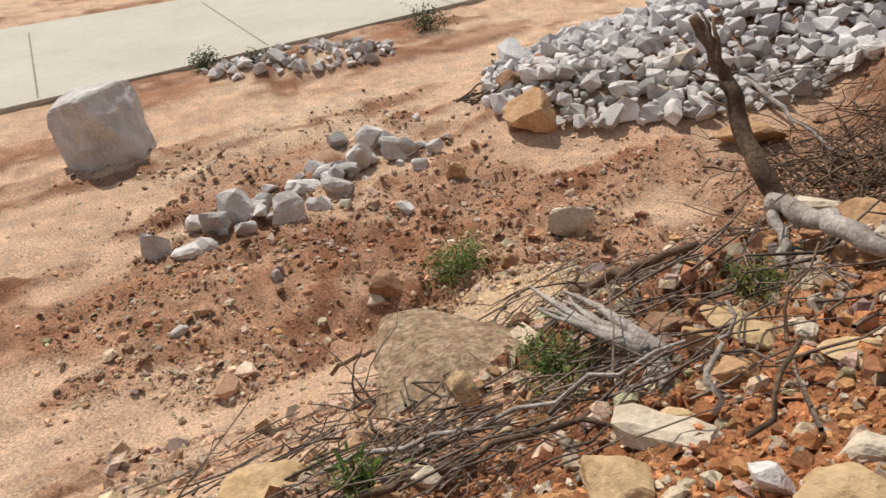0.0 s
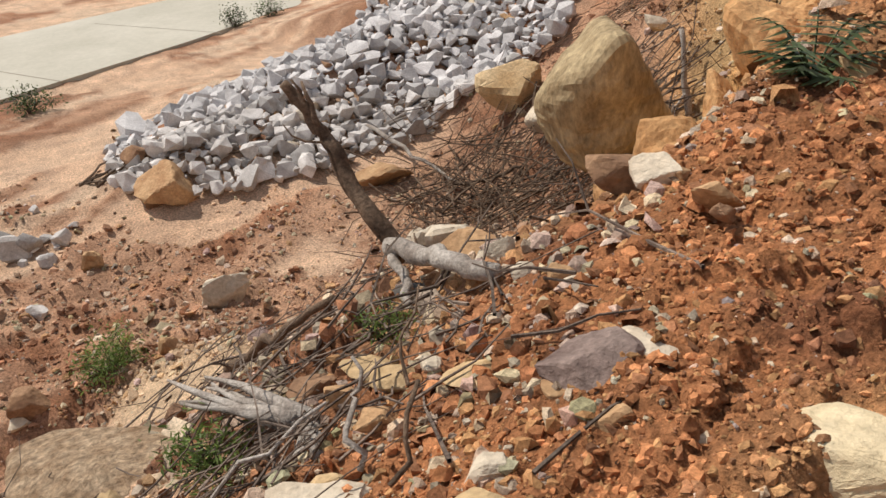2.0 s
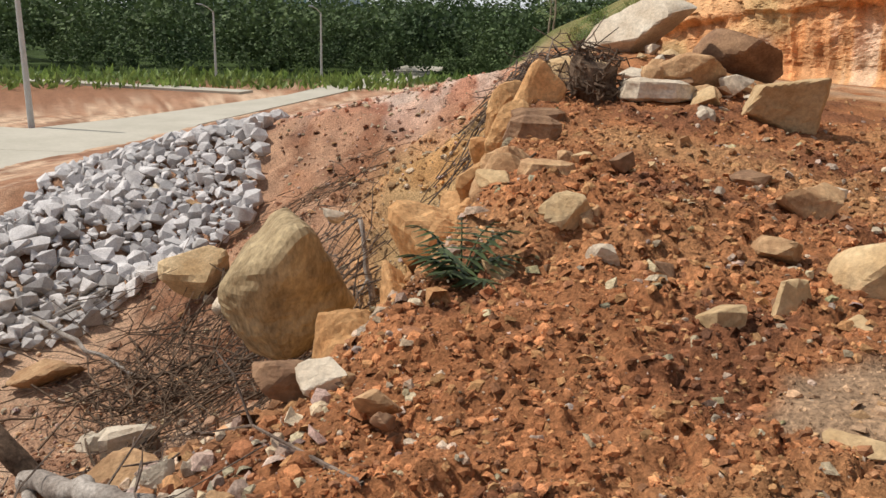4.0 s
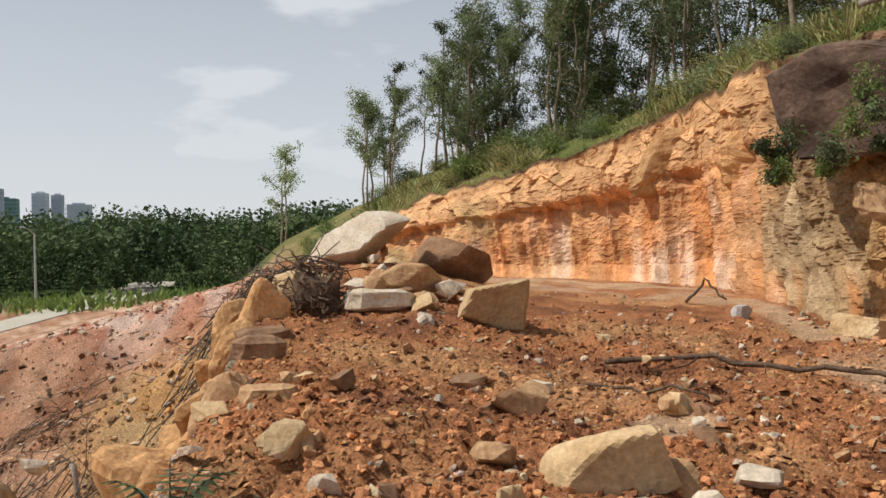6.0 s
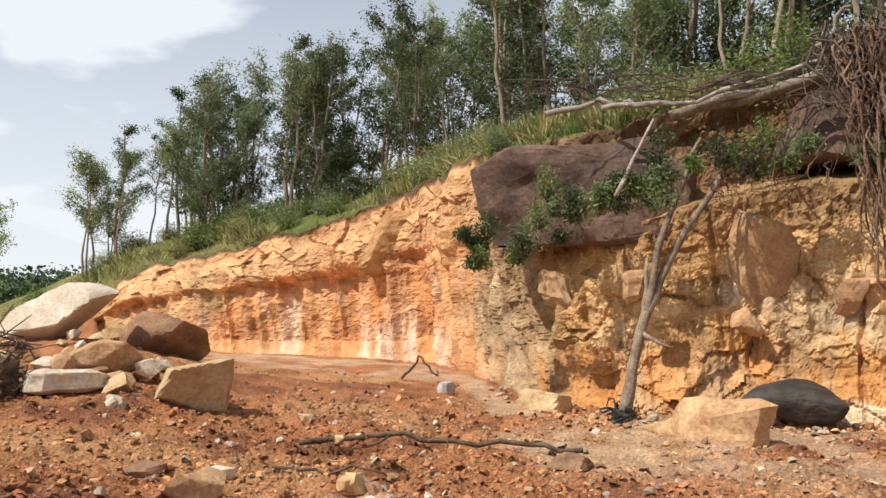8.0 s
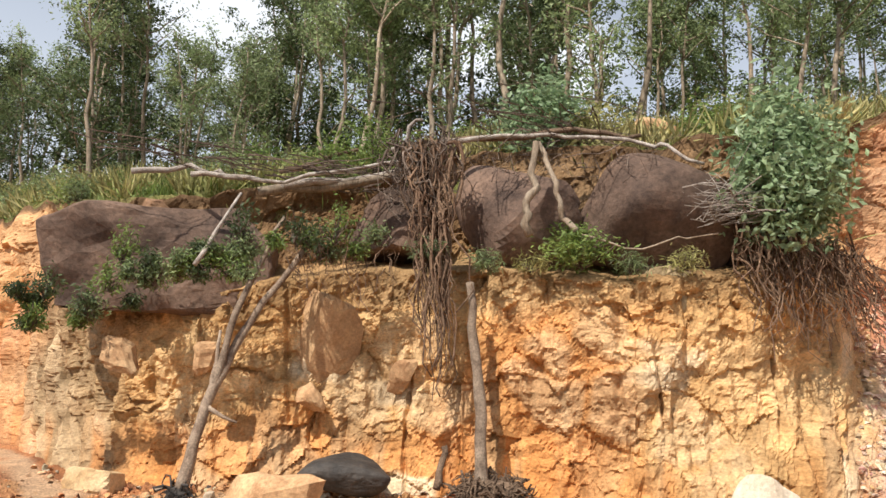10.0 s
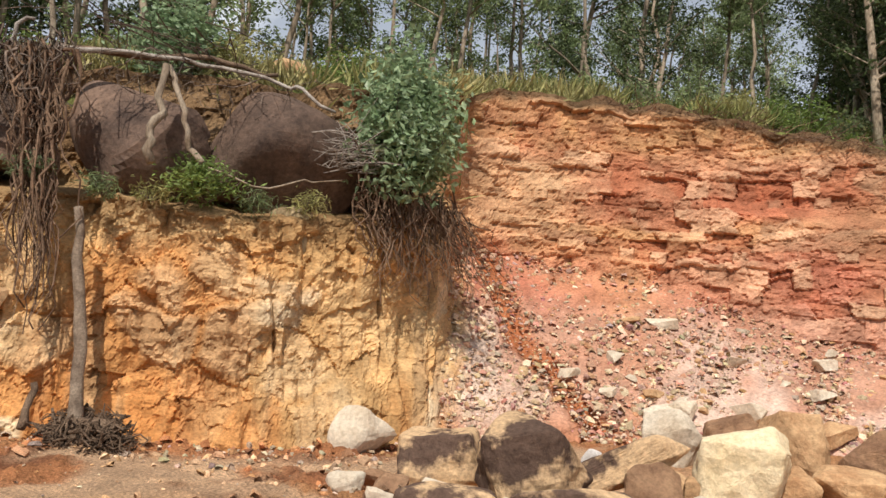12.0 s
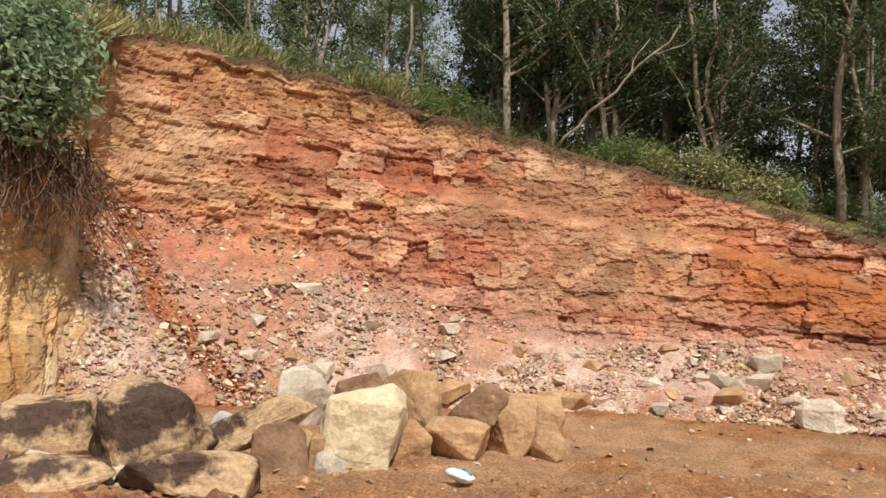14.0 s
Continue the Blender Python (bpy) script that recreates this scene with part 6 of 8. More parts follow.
rock("rock", "small broken stone lying among the boulders", "stone", M_BROWN, (4.76, -13.89, 0.20), (0.38, 0.30, 0.27), -160, 1200, flat=0, tilt=(0, 0), sub=3, cuts=13, rough=0.05, soft=40, group="small stones by the boulders")
rock("rock", "small broken stone lying among the boulders", "stone", M_TAN, (4.31, -11.18, 0.14), (0.34, 0.27, 0.21), -158, 1207, flat=0, tilt=(0, 0), sub=3, cuts=13, rough=0.05, soft=40, group="small stones by the boulders")
rock("rock", "small broken stone lying among the boulders", "stone", M_TAN, (3.06, -13.50, 0.07), (0.59, 0.47, 0.52), -167, 1214, flat=0, tilt=(0, 0), sub=3, cuts=13, rough=0.05, soft=40, group="small stones by the boulders")
rock("rock", "small broken stone lying among the boulders", "stone", M_PALE, (6.67, -7.45, 0.10), (0.40, 0.32, 0.37), -134, 1221, flat=0, tilt=(0, 0), sub=3, cuts=13, rough=0.05, soft=40, group="small stones by the boulders")
rock("rock", "small broken stone lying among the boulders", "stone", M_BROWN, (7.29, -8.87, 0.10), (0.42, 0.33, 0.37), -137, 1228, flat=0, tilt=(0, 0), sub=3, cuts=13, rough=0.05, soft=40, group="small stones by the boulders")
rock("rock", "small broken stone lying among the boulders", "stone", M_BROWN, (5.67, -9.09, 0.15), (0.23, 0.19, 0.17), -145, 1235, flat=0, tilt=(0, 0), sub=3, cuts=13, rough=0.05, soft=40, group="small stones by the boulders")
rock("rock", "small broken stone lying among the boulders", "stone", M_PALE, (7.10, -8.91, 0.16), (0.29, 0.23, 0.16), -138, 1242, flat=0, tilt=(0, 0), sub=3, cuts=13, rough=0.05, soft=40, group="small stones by the boulders")
rock("rock", "small broken stone lying among the boulders", "stone", M_BROWN, (3.10, -13.74, 0.09), (0.58, 0.47, 0.48), -167, 1249, flat=0, tilt=(0, 0), sub=3, cuts=13, rough=0.05, soft=40, group="small stones by the boulders")
rock("rock", "small broken stone lying among the boulders", "stone", M_BROWN, (6.95, -7.66, 0.11), (0.42, 0.33, 0.33), -133, 1256, flat=0, tilt=(0, 0), sub=3, cuts=13, rough=0.05, soft=40, group="small stones by the boulders")
rock("rock", "small broken stone lying among the boulders", "stone", M_TAN, (4.83, -11.41, 0.16), (0.23, 0.18, 0.15), -156, 1263, flat=0, tilt=(0, 0), sub=3, cuts=13, rough=0.05, soft=40, group="small stones by the boulders")
rock("rock", "small broken stone lying among the boulders", "stone", M_PALE, (5.22, -8.84, 0.13), (0.42, 0.34, 0.25), -147, 1270, flat=0, tilt=(0, 0), sub=3, cuts=13, rough=0.05, soft=40, group="small stones by the boulders")
rock("rock", "small broken stone lying among the boulders", "stone", M_TAN, (7.56, -8.44, 0.14), (0.24, 0.19, 0.21), -134, 1277, flat=0, tilt=(0, 0), sub=3, cuts=13, rough=0.05, soft=40, group="small stones by the boulders")
rock("rock", "small broken stone lying among the boulders", "stone", M_TAN, (2.71, -13.44, 0.12), (0.54, 0.44, 0.32), -169, 1284, flat=0, tilt=(0, 0), sub=3, cuts=13, rough=0.05, soft=40, group="small stones by the boulders")
rock("rock", "small broken stone lying among the boulders", "stone", M_TAN, (4.71, -11.42, 0.14), (0.29, 0.24, 0.21), -156, 1291, flat=0, tilt=(0, 0), sub=3, cuts=13, rough=0.05, soft=40, group="small stones by the boulders")
rock("rock", "small broken stone lying among the boulders", "stone", M_TAN, (3.41, -15.20, 0.28), (0.35, 0.28, 0.28), -167, 1298, flat=0, tilt=(0, 0), sub=3, cuts=13, rough=0.05, soft=40, group="small stones by the boulders")
rock("rock", "small broken stone lying among the boulders", "stone", M_TAN, (6.06, -10.22, 0.12), (0.33, 0.26, 0.30), -147, 1305, flat=0, tilt=(0, 0), sub=3, cuts=13, rough=0.05, soft=40, group="small stones by the boulders")
rock("rock", "small broken stone lying among the boulders", "stone", M_BROWN, (2.82, -14.99, 0.23), (0.58, 0.47, 0.35), -169, 1312, flat=0, tilt=(0, 0), sub=3, cuts=13, rough=0.05, soft=40, group="small stones by the boulders")
rock("rock", "small broken stone lying among the boulders", "stone", M_PALE, (4.30, -10.43, 0.11), (0.46, 0.36, 0.33), -156, 1319, flat=0, tilt=(0, 0), sub=3, cuts=13, rough=0.05, soft=40, group="small stones by the boulders")
rock("rock", "small broken stone lying among the boulders", "stone", M_TAN, (4.76, -10.30, 0.15), (0.21, 0.17, 0.18), -153, 1326, flat=0, tilt=(0, 0), sub=3, cuts=13, rough=0.05, soft=40, group="small stones by the boulders")
rock("rock", "small broken stone lying among the boulders", "stone", M_TAN, (5.81, -8.26, 0.15), (0.24, 0.19, 0.18), -141, 1333, flat=0, tilt=(0, 0), sub=3, cuts=13, rough=0.05, soft=40, group="small stones by the boulders")
rock("rock", "small broken stone lying among the boulders", "stone", M_BROWN, (5.24, -10.46, 0.10), (0.42, 0.33, 0.37), -151, 1340, flat=0, tilt=(0, 0), sub=3, cuts=13, rough=0.05, soft=40, group="small stones by the boulders")
rock("rock", "small broken stone lying among the boulders", "stone", M_BROWN, (7.77, -8.46, 0.13), (0.45, 0.36, 0.28), -133, 1347, flat=0, tilt=(0, 0), sub=3, cuts=13, rough=0.05, soft=40, group="small stones by the boulders")
rock("rock", "small broken stone lying among the boulders", "stone", M_TAN, (6.73, -7.69, 0.17), (0.17, 0.14, 0.10), -134, 1354, flat=0, tilt=(0, 0), sub=3, cuts=13, rough=0.05, soft=40, group="small stones by the boulders")
rock("rock", "small broken stone lying among the boulders", "stone", M_PALE, (6.11, -10.88, 0.14), (0.25, 0.20, 0.23), -149, 1361, flat=0, tilt=(0, 0), sub=3, cuts=13, rough=0.05, soft=40, group="small stones by the boulders")
rock("rock", "small broken stone lying among the boulders", "stone", M_BROWN, (6.43, -8.62, 0.14), (0.25, 0.20, 0.21), -140, 1368, flat=0, tilt=(0, 0), sub=3, cuts=13, rough=0.05, soft=40, group="small stones by the boulders")
rock("rock", "small broken stone lying among the boulders", "stone", M_PALE, (6.66, -8.56, 0.15), (0.28, 0.23, 0.19), -138, 1375, flat=0, tilt=(0, 0), sub=3, cuts=13, rough=0.05, soft=40, group="small stones by the boulders")
rock("rock", "small broken stone lying among the boulders", "stone", M_BROWN, (3.15, -13.86, 0.14), (0.49, 0.39, 0.31), -167, 1382, flat=0, tilt=(0, 0), sub=3, cuts=13, rough=0.05, soft=40, group="small stones by the boulders")
rock("rock", "pale block at the edge of bare ground", "stone", M_PALE, (-2.15, -18.19, 0.47), (0.90, 0.72, 0.72), -188, 1410, flat=0, tilt=(0, 0), sub=4, cuts=13, rough=0.05, soft=40)

# top of the cut
boulder("dark reddish slab of rock capping the cut", M_DARK, (16.95, -1.75, 3.1), (4.3, 2.6, 2.2), -95, 300, 26, 0.42, 0.05, (0, 0), "")
rock("boulder", "dark rounded boulder with a pale crown on the ledge", "boulder", M_DARK, (13.76, -7.80, 4.0), (2.45, 2.1, 2.35), -118, 302, sub=5, cuts=9, rough=0.022, soft=5)
rock("boulder", "dark rounded boulder with cracked face on the ledge", "boulder", M_DARK, (12.37, -9.91, 4.05), (3.15, 2.2, 2.3), -127, 303, sub=5, cuts=9, rough=0.022, soft=6)
rock("boulder", "dark boulder behind the bush on the ledge", "boulder", M_DARK, (11.67, -11.50, 4.1), (1.7, 1.6, 2.0), -134, 304, sub=5, cuts=9, rough=0.022, soft=6)
rock("boulder", "dark rock in shade behind the roots", "boulder", M_DARK, (15.60, -6.00, 4.43), (2.00, 1.60, 1.54), -109, 305, flat=0, tilt=(0, 0), sub=4, cuts=13, rough=0.05, soft=40)
rock("rock", "tan angular rock on the rim", "rock", M_TAN, (13.95, -11.19, 6.93), (1.06, 0.85, 0.87), -126, 306, flat=0, tilt=(0, 0), sub=4, cuts=13, rough=0.05, soft=40)
rock("rock", "pale rock in the grass of the rim", "rock", M_PALE, (17.58, -5.16, 6.24), (0.95, 0.76, 0.52), -104, 1459, flat=0, tilt=(0, 0), sub=3, cuts=13, rough=0.05, soft=40)
rock("rock", "pale stone on the rim", "stone", M_PALE, (13.43, -11.96, 6.86), (0.67, 0.53, 0.59), -130, 1466, flat=0, tilt=(0, 0), sub=3, cuts=13, rough=0.05, soft=40)
rock("rock", "big peach block standing out of the orange bay", "rock", M_ORANGE, (28.91, 4.12, 2.81), (2.98, 2.38, 2.49), -81, 402, flat=0, tilt=(0, 0), sub=5, cuts=13, rough=0.09, soft=40)
rock("rock", "peach block high in the orange bay", "rock", M_ORANGE, (25.22, 1.44, 2.77), (1.67, 1.33, 1.95), -85, 408, flat=0, tilt=(0, 0), sub=5, cuts=13, rough=0.09, soft=40)

# stones on the talus
def talus_point(bearing, share):
    bd, bz, rd, rz, lv, ld, tv, td = (float(cut_at(bearing, k)) for k in range(1, 9))
    v = tv * share
    r = bd + (rd - bd) * float(cliff_setback(np.array(v), lv, ld, tv, td, rd - bd))
    a = radians(bearing)
    return HUB[0] - math.sin(a) * r, HUB[1] + math.cos(a) * r, bz + (rz - bz) * v


def stones_on_talus():
    rng = random.Random(601)
    for i in range(60):
        b, share = rng.uniform(-192, -146), rng.random() ** 1.3 * 0.95
        w = rng.uniform(0.25, 0.5) if i % 4 else rng.uniform(0.5, 0.95)
        x, y, z = talus_point(b, share)
        mat, tone = ((M_PALE, "pale"), (M_TAN, "tan"), (M_PALE, "pale"))[i % 3]
        bm = boulder_bm(600 + i, (w, w * 0.7, w * rng.uniform(0.35, 0.6)), 12, 0.6, 0.06)
        ob = new("stone", mesh_of("stone", bm, mat))
        ob.matrix_world = pose(x, y, z - 0.12 * w, rng.uniform(-12, 12), rng.uniform(-12, 12), rng.uniform(0, 360))
        tagged(ob, tone + " broken stone lying on the talus", "stone", "stones on the talus")


stones_on_talus()

# crumbling blocks of the ledge
def ledge_blocks():
    rng = random.Random(901)
    for i in range(24):
        f, out = rng.random(), rng.uniform(0.1, 1.2)
        x, y = 4.7 + 6.6 * f - 0.5 * out, 3.95 + 3.95 * f + 0.86 * out
        w = rng.uniform(0.4, 1.0)
        bm = rock_bm(900 + i, (w, w * 0.7, w * rng.uniform(1.2, 1.8)), 16, 4, 0.12, 0.0, 10)
        ob = new("earth_block", mesh_of("earth_block", bm, M_ORANGE))
        ob.matrix_world = pose(x, y, gz(x, y, False) - 0.95 * w, rng.uniform(-14, 14), rng.uniform(-14, 14), rng.uniform(0, 360))
        tagged(ob, "block of hard orange earth breaking from the ledge", "earth block", "blocks of the ledge")


ledge_blocks()

# ---- dead wood and roots ----
def branch(name, label, mat, pts, r0, r1, seed, category="branch", steps=5, stray=0.02, sides=8, forks=()):
    """A dead branch or trunk along a few points, with side shoots; each fork: start share, end point, radius."""
    rng = random.Random(seed)
    bm = bmesh.new()
    path = []
    for p, q in zip(pts, pts[1:]):
        path += wobble(p, q, steps, stray, rng)[:-1]
    path.append(Vector(pts[-1]))
    n = len(path) - 1
    radii = [r * rng.uniform(0.88, 1.12) for r in taper(r0, r1, n)]
    tube(bm, path, radii, sides)
    for share, end, r in forks:
        p = path[int(share * n)]
        w = wobble(p, end, 5, stray, rng)
        tube(bm, w, taper(r, r * 0.35, 5), max(5, sides - 2))
    ob = new(name, mesh_of(name, bm, mat, smooth=True))
    return tagged(ob, label, category)


def twig_heap(name, label, mat, centre, extent, count, length, seed, thick=(0.004, 0.012), lift=0.12, lean=0.25, ground=True, along=None, kind="stuff", sides=4, category="twigs"):
    """Many thin dry twigs thrown over the ground."""
    rng = random.Random(seed)
    bm = bmesh.new()
    cx, cy, cz = centre
    for _ in range(count):
        x, y = cx + rng.gauss(0, extent[0]), cy + rng.gauss(0, extent[1])
        a = rng.uniform(0, 2 * math.pi) if along is None else along + rng.gauss(0, 0.5)
        ln = rng.uniform(*length)
        dx, dy = math.cos(a) * ln, math.sin(a) * ln
        if ground:
            za, zb = gz(x - dx / 2, y - dy / 2, False), gz(x + dx / 2, y + dy / 2, False)
        else:
            za = zb = cz
        za += rng.uniform(0, lift)
        zb += rng.uniform(0, lift) + max(0, rng.gauss(0, lean)) * ln
        r = rng.uniform(*thick)
        w = wobble((x - dx / 2, y - dy / 2, za), (x + dx / 2, y + dy / 2, zb), 3, ln * 0.04, rng)
        tube(bm, w, taper(r, r * 0.4, 3), sides, cap=False)
        if rng.random() < 0.5:
            p = w[2]
            e = p + Vector((rng.gauss(0, 0.25), rng.gauss(0, 0.25), rng.uniform(-0.02, 0.22))) * ln
            tube(bm, wobble(p, e, 2, ln * 0.03, rng), taper(r * 0.6, r * 0.25, 2), sides, cap=False)
    return tagged(new(name, mesh_of(name, bm, mat)), label, category, kind=kind)


def root_tangle(name, label, mat, top, bottom, count, seed, spread, thick=(0.006, 0.03), stray=0.06, steps=8, category="roots"):
    """Roots or vines that hang from a ragged line down to another."""
    rng = random.Random(seed)
    bm = bmesh.new()
    for _ in range(count):
        f, g = rng.uniform(0, 1), rng.uniform(0.25, 1)
        a = Vector(top[0]).lerp(Vector(top[1]), f) + Vector([rng.gauss(0, spread) for _ in range(3)])
        b = Vector(bottom[0]).lerp(Vector(bottom[1]), min(1, max(0, f + rng.gauss(0, 0.25)))) + Vector([rng.gauss(0, spread) for _ in range(3)])
        b = a.lerp(b, g)
        r = rng.uniform(thick[0], thick[1]) * rng.uniform(0.4, 1)
        tube(bm, wobble(a, b, steps, stray, rng), taper(r, r * 0.35, steps), 5, cap=False)
    return tagged(new(name, mesh_of(name, bm, mat, smooth=True)), label, category, kind="stuff")


# broken tree on the slope
stump = holder("broken_tree", pose(1.72, 4.0, -0.75), "broken dead tree with a dark snag and a grey log", "dead tree")
inv = stump.matrix_world.inverted()


def stump_part(name, pts, r0, r1, mat, seed, label="", sides=10, forks=(), stray=0.015):
    ob = branch(name, label, mat, pts, r0, r1, seed, steps=6, stray=stray, sides=sides, forks=forks)
    for key in ("label", "category"):
        if key in ob.keys() and not label:
            del ob[key]
    if "category" in ob.keys():
        del ob["category"]
    ob.parent = stump
    ob.matrix_parent_inverse = inv
    return ob


stump_part("snag", [(1.77, 4.08, -0.72), (1.61, 4.57, -0.23), (1.54, 4.74, -0.01), (1.41, 4.91, 0.27)], 0.062, 0.034, M_DEAD, 1, "dark brown splintered snag",
           forks=[(0.62, (1.52, 4.88, 0.27), 0.026), (0.7, (1.45, 4.86, 0.30), 0.02), (0.4, (1.33, 4.75, 0.06), 0.012)])
stump_part("log", [(1.70, 4.12, -0.63), (1.83, 3.65, -0.50), (1.95, 3.18, -0.43)], 0.062, 0.05, M_GREYWOOD, 2, "weathered grey log", sides=12)
stump_part("prop", [(1.70, 4.05, -0.66), (1.62, 3.7, -0.72), (1.60, 3.36, -0.80)], 0.035, 0.018, M_GREYWOOD, 3, "pale leaning prop")
stump_part("root_mass", [(1.68, 4.1, -1.05), (1.82, 3.75, -0.85), (1.98, 3.35, -0.80)], 0.11, 0.07, M_BLACK, 4, "dark root mass under the log", sides=9, stray=0.03)

# split log lower on the slope
split = holder("split_log", pose(0.7, 3.1, -0.9), "split grey log with long splinters and roots", "dead wood")
sinv = split.matrix_world.inverted()
rng = random.Random(41)
for i in range(9):
    a = Vector((0.80 + rng.uniform(-0.07, 0.05), 2.98 + rng.uniform(-0.06, 0.08), -0.76 + rng.uniform(-0.10, 0.05)))
    e = Vector((0.25 + 0.24 * rng.random(), 3.83 - 0.28 * rng.random(), -0.93 + rng.uniform(-0.08, 0.07)))
    ob = branch("splinter", "", M_GREYWOOD, [a, e], rng.uniform(0.02, 0.05), 0.008, 60 + i, stray=0.012, sides=6)
    del ob["category"]
    ob.parent, ob.matrix_parent_inverse = split, sinv
for i, (a, e, r) in enumerate([((0.80, 3.0, -0.78), (0.90, 2.5, -0.72), 0.06), ((0.80, 2.95, -0.8), (0.55, 2.45, -0.85), 0.045), ((0.82, 3.0, -0.8), (1.12, 2.7, -0.6), 0.03), ((0.84, 2.8, -0.75), (0.2, 2.55, -1.0), 0.035)]):
    ob = branch("root", "", M_GREYWOOD, [a, e], r, r * 0.4, 80 + i, stray=0.03, sides=7)
    del ob["category"]
    ob.parent, ob.matrix_parent_inverse = split, sinv


def lying(label, mat, ends, r0, r1, seed, rise=0.03, name="dead_branch", stray=0.03, **kw):
    pts = [(x, y, gz(x, y, False) + rise + dz) for x, y, dz in ends]
    return branch(name, label, mat, pts, r0, r1, seed, stray=stray, **kw)


lying("dark charred branch lying on the slope", M_DEAD, [(0.75, 6.0, 0), (1.05, 5.0, 0.05), (1.42, 4.5, 0.08)], 0.05, 0.025, 101)
lying("long grey branch lying across the twigs", M_GREYWOOD, [(-0.9, 2.95, 0.05), (0.1, 2.75, 0.08), (0.85, 2.75, 0.12)], 0.015, 0.008, 102)
lying("brown branch among the twigs", M_DEAD, [(-0.6, 2.45, 0.05), (0.0, 2.5, 0.06), (0.55, 2.3, 0.05)], 0.02, 0.010, 103)
lying("thin brown branch sticking out of rubble", M_DEAD, [(0.85, 2.0, 0.02), (1.05, 2.25, 0.25), (1.25, 2.55, 0.5)], 0.012, 0.004, 104)
lying("bent grey stick standing in rubble", M_GREYWOOD, [(0.82, 2.25, 0.0), (0.9, 2.45, 0.22), (0.95, 2.6, 0.34)], 0.014, 0.006, 105)
lying("dry bent stick leaning over the slope", M_TWIG, [(-0.6, 3.2, 0.0), (-0.75, 3.5, 0.22), (-0.72, 3.7, 0.5)], 0.012, 0.004, 106, forks=[(0.4, (-1.1, 3.9, -1.15), 0.006), (0.6, (-0.5, 3.9, -1.0), 0.005)])
lying("dark curved branch over pale sand", M_DEAD, [(-1.9, 7.6, 0.1), (-1.2, 6.6, 0.3), (-0.5, 5.8, 0.25)], 0.03, 0.012, 107)
lying("pale stick on lower ground", M_GREYWOOD, [(5.9, 16.3, 0.1), (6.2, 14.6, 0.2), (6.6, 13.2, 0.15)], 0.055, 0.03, 108)
lying("brown stick leaning on the gully side", M_DEAD, [(6.4, 13.4, 0.1), (7.0, 12.6, 0.25), (7.5, 12.2, 0.4)], 0.05, 0.03, 109)
for i in range(16):
    r_ = random.Random(700 + i)
    x, y = 1.2 + 6.5 * r_.random(), 16.2 + 1.0 * r_.random()
    a = r_.gauss(0.25, 0.35)
    ln = r_.uniform(0.8, 2.4)
    lying("grey stick lying before the stone heap", M_GREYWOOD if i % 3 else M_DEAD, [(x, y, 0.05), (x + math.cos(a) * ln, y + math.sin(a) * ln, 0.1)], r_.uniform(0.02, 0.05), 0.015, 710 + i)
for i in range(8):
    r_ = random.Random(740 + i)
    x, y = -0.6 + 1.6 * r_.random(), 17.2 + 1.2 * r_.random()
    a = r_.gauss(-0.2, 0.5)
    ln = r_.uniform(0.8, 2.0)
    lying("dry stick on bare earth", M_DEAD, [(x, y, 0.04), (x + math.cos(a) * ln, y + math.sin(a) * ln, 0.08)], r_.uniform(0.02, 0.04), 0.012, 750 + i)
branch("dead_branch", "pale bare stick leaning on the ledge", M_GREYWOOD, [(9.35, 10.2, gz(9.35, 10.2, False) + 1.5), (9.3, 10.0, gz(9.3, 10.0, False) + 0.75), (9.25, 9.75, gz(9.25, 9.75, False) - 0.05)], 0.04, 0.065, 111, forks=[(0.7, (8.95, 9.9, gz(8.95, 9.9, False) + 0.2), 0.03)])
lying("small dark stick on the ledge", M_DEAD, [(6.1, 4.9, 0.06), (6.6, 4.5, 0.1)], 0.025, 0.015, 112)
lying("long thin dead branch lying on red soil", M_DEAD, [(10.2, 2.1, 0.05), (10.75, 0.9, 0.14), (10.6, -0.3, 0.10), (10.4, -1.3, 0.05)], 0.035, 0.03, 113, forks=[(0.45, (10.2, 0.3, 0.3), 0.02), (0.3, (9.7, 1.4, 0.3), 0.015)])
lying("thin dead branch lying on red soil", M_DEAD, [(8.9, 2.0, 0.03), (8.7, 1.2, 0.08), (8.5, 0.6, 0.05)], 0.018, 0.01, 114)
lying("bent dry twig standing in the mud", M_DEAD, [(19.5, 2.4, 0.0), (19.6, 2.0, 0.55), (19.4, 1.5, 0.1)], 0.035, 0.02, 115)

twig_heap("twig_heap", "thick litter of dry grey twigs on the slope", M_TWIG, (-0.1, 2.7, 0), (0.7, 0.34), 120, (0.15, 0.7), 121, thick=(0.003, 0.010), along=0.1, lean=0.08)
twig_heap("twig_heap", "dry twigs strewn below the litter", M_TWIG, (-0.9, 3.6, 0), (0.7, 0.6), 60, (0.2, 0.8), 122, lean=0.3)
twig_heap("twig_heap", "fine dry twigs on the slope behind the log", M_TWIG, (1.6, 6.8, 0), (0.9, 1.3), 170, (0.4, 1.5), 123, along=0.9, thick=(0.005, 0.014))
twig_heap("twig_heap", "dry twigs around the broken tree", M_TWIG, (1.2, 3.3, 0), (0.55, 0.6), 90, (0.2, 0.8), 124)
twig_heap("brush_heap", "dark tangle of dead brushwood in the gully", M_DEAD, (6.9, 12.0, 0), (1.3, 1.5), 300, (0.6, 2.2), 125, thick=(0.007, 0.028), lift=0.3, lean=0.2)
twig_heap("brush_heap", "dark dead sticks lying in the stony gully", M_TWIG, (5.4, 9.2, 0), (0.7, 1.2), 150, (0.4, 1.5), 129, thick=(0.006, 0.02), lift=0.12, lean=0.1)
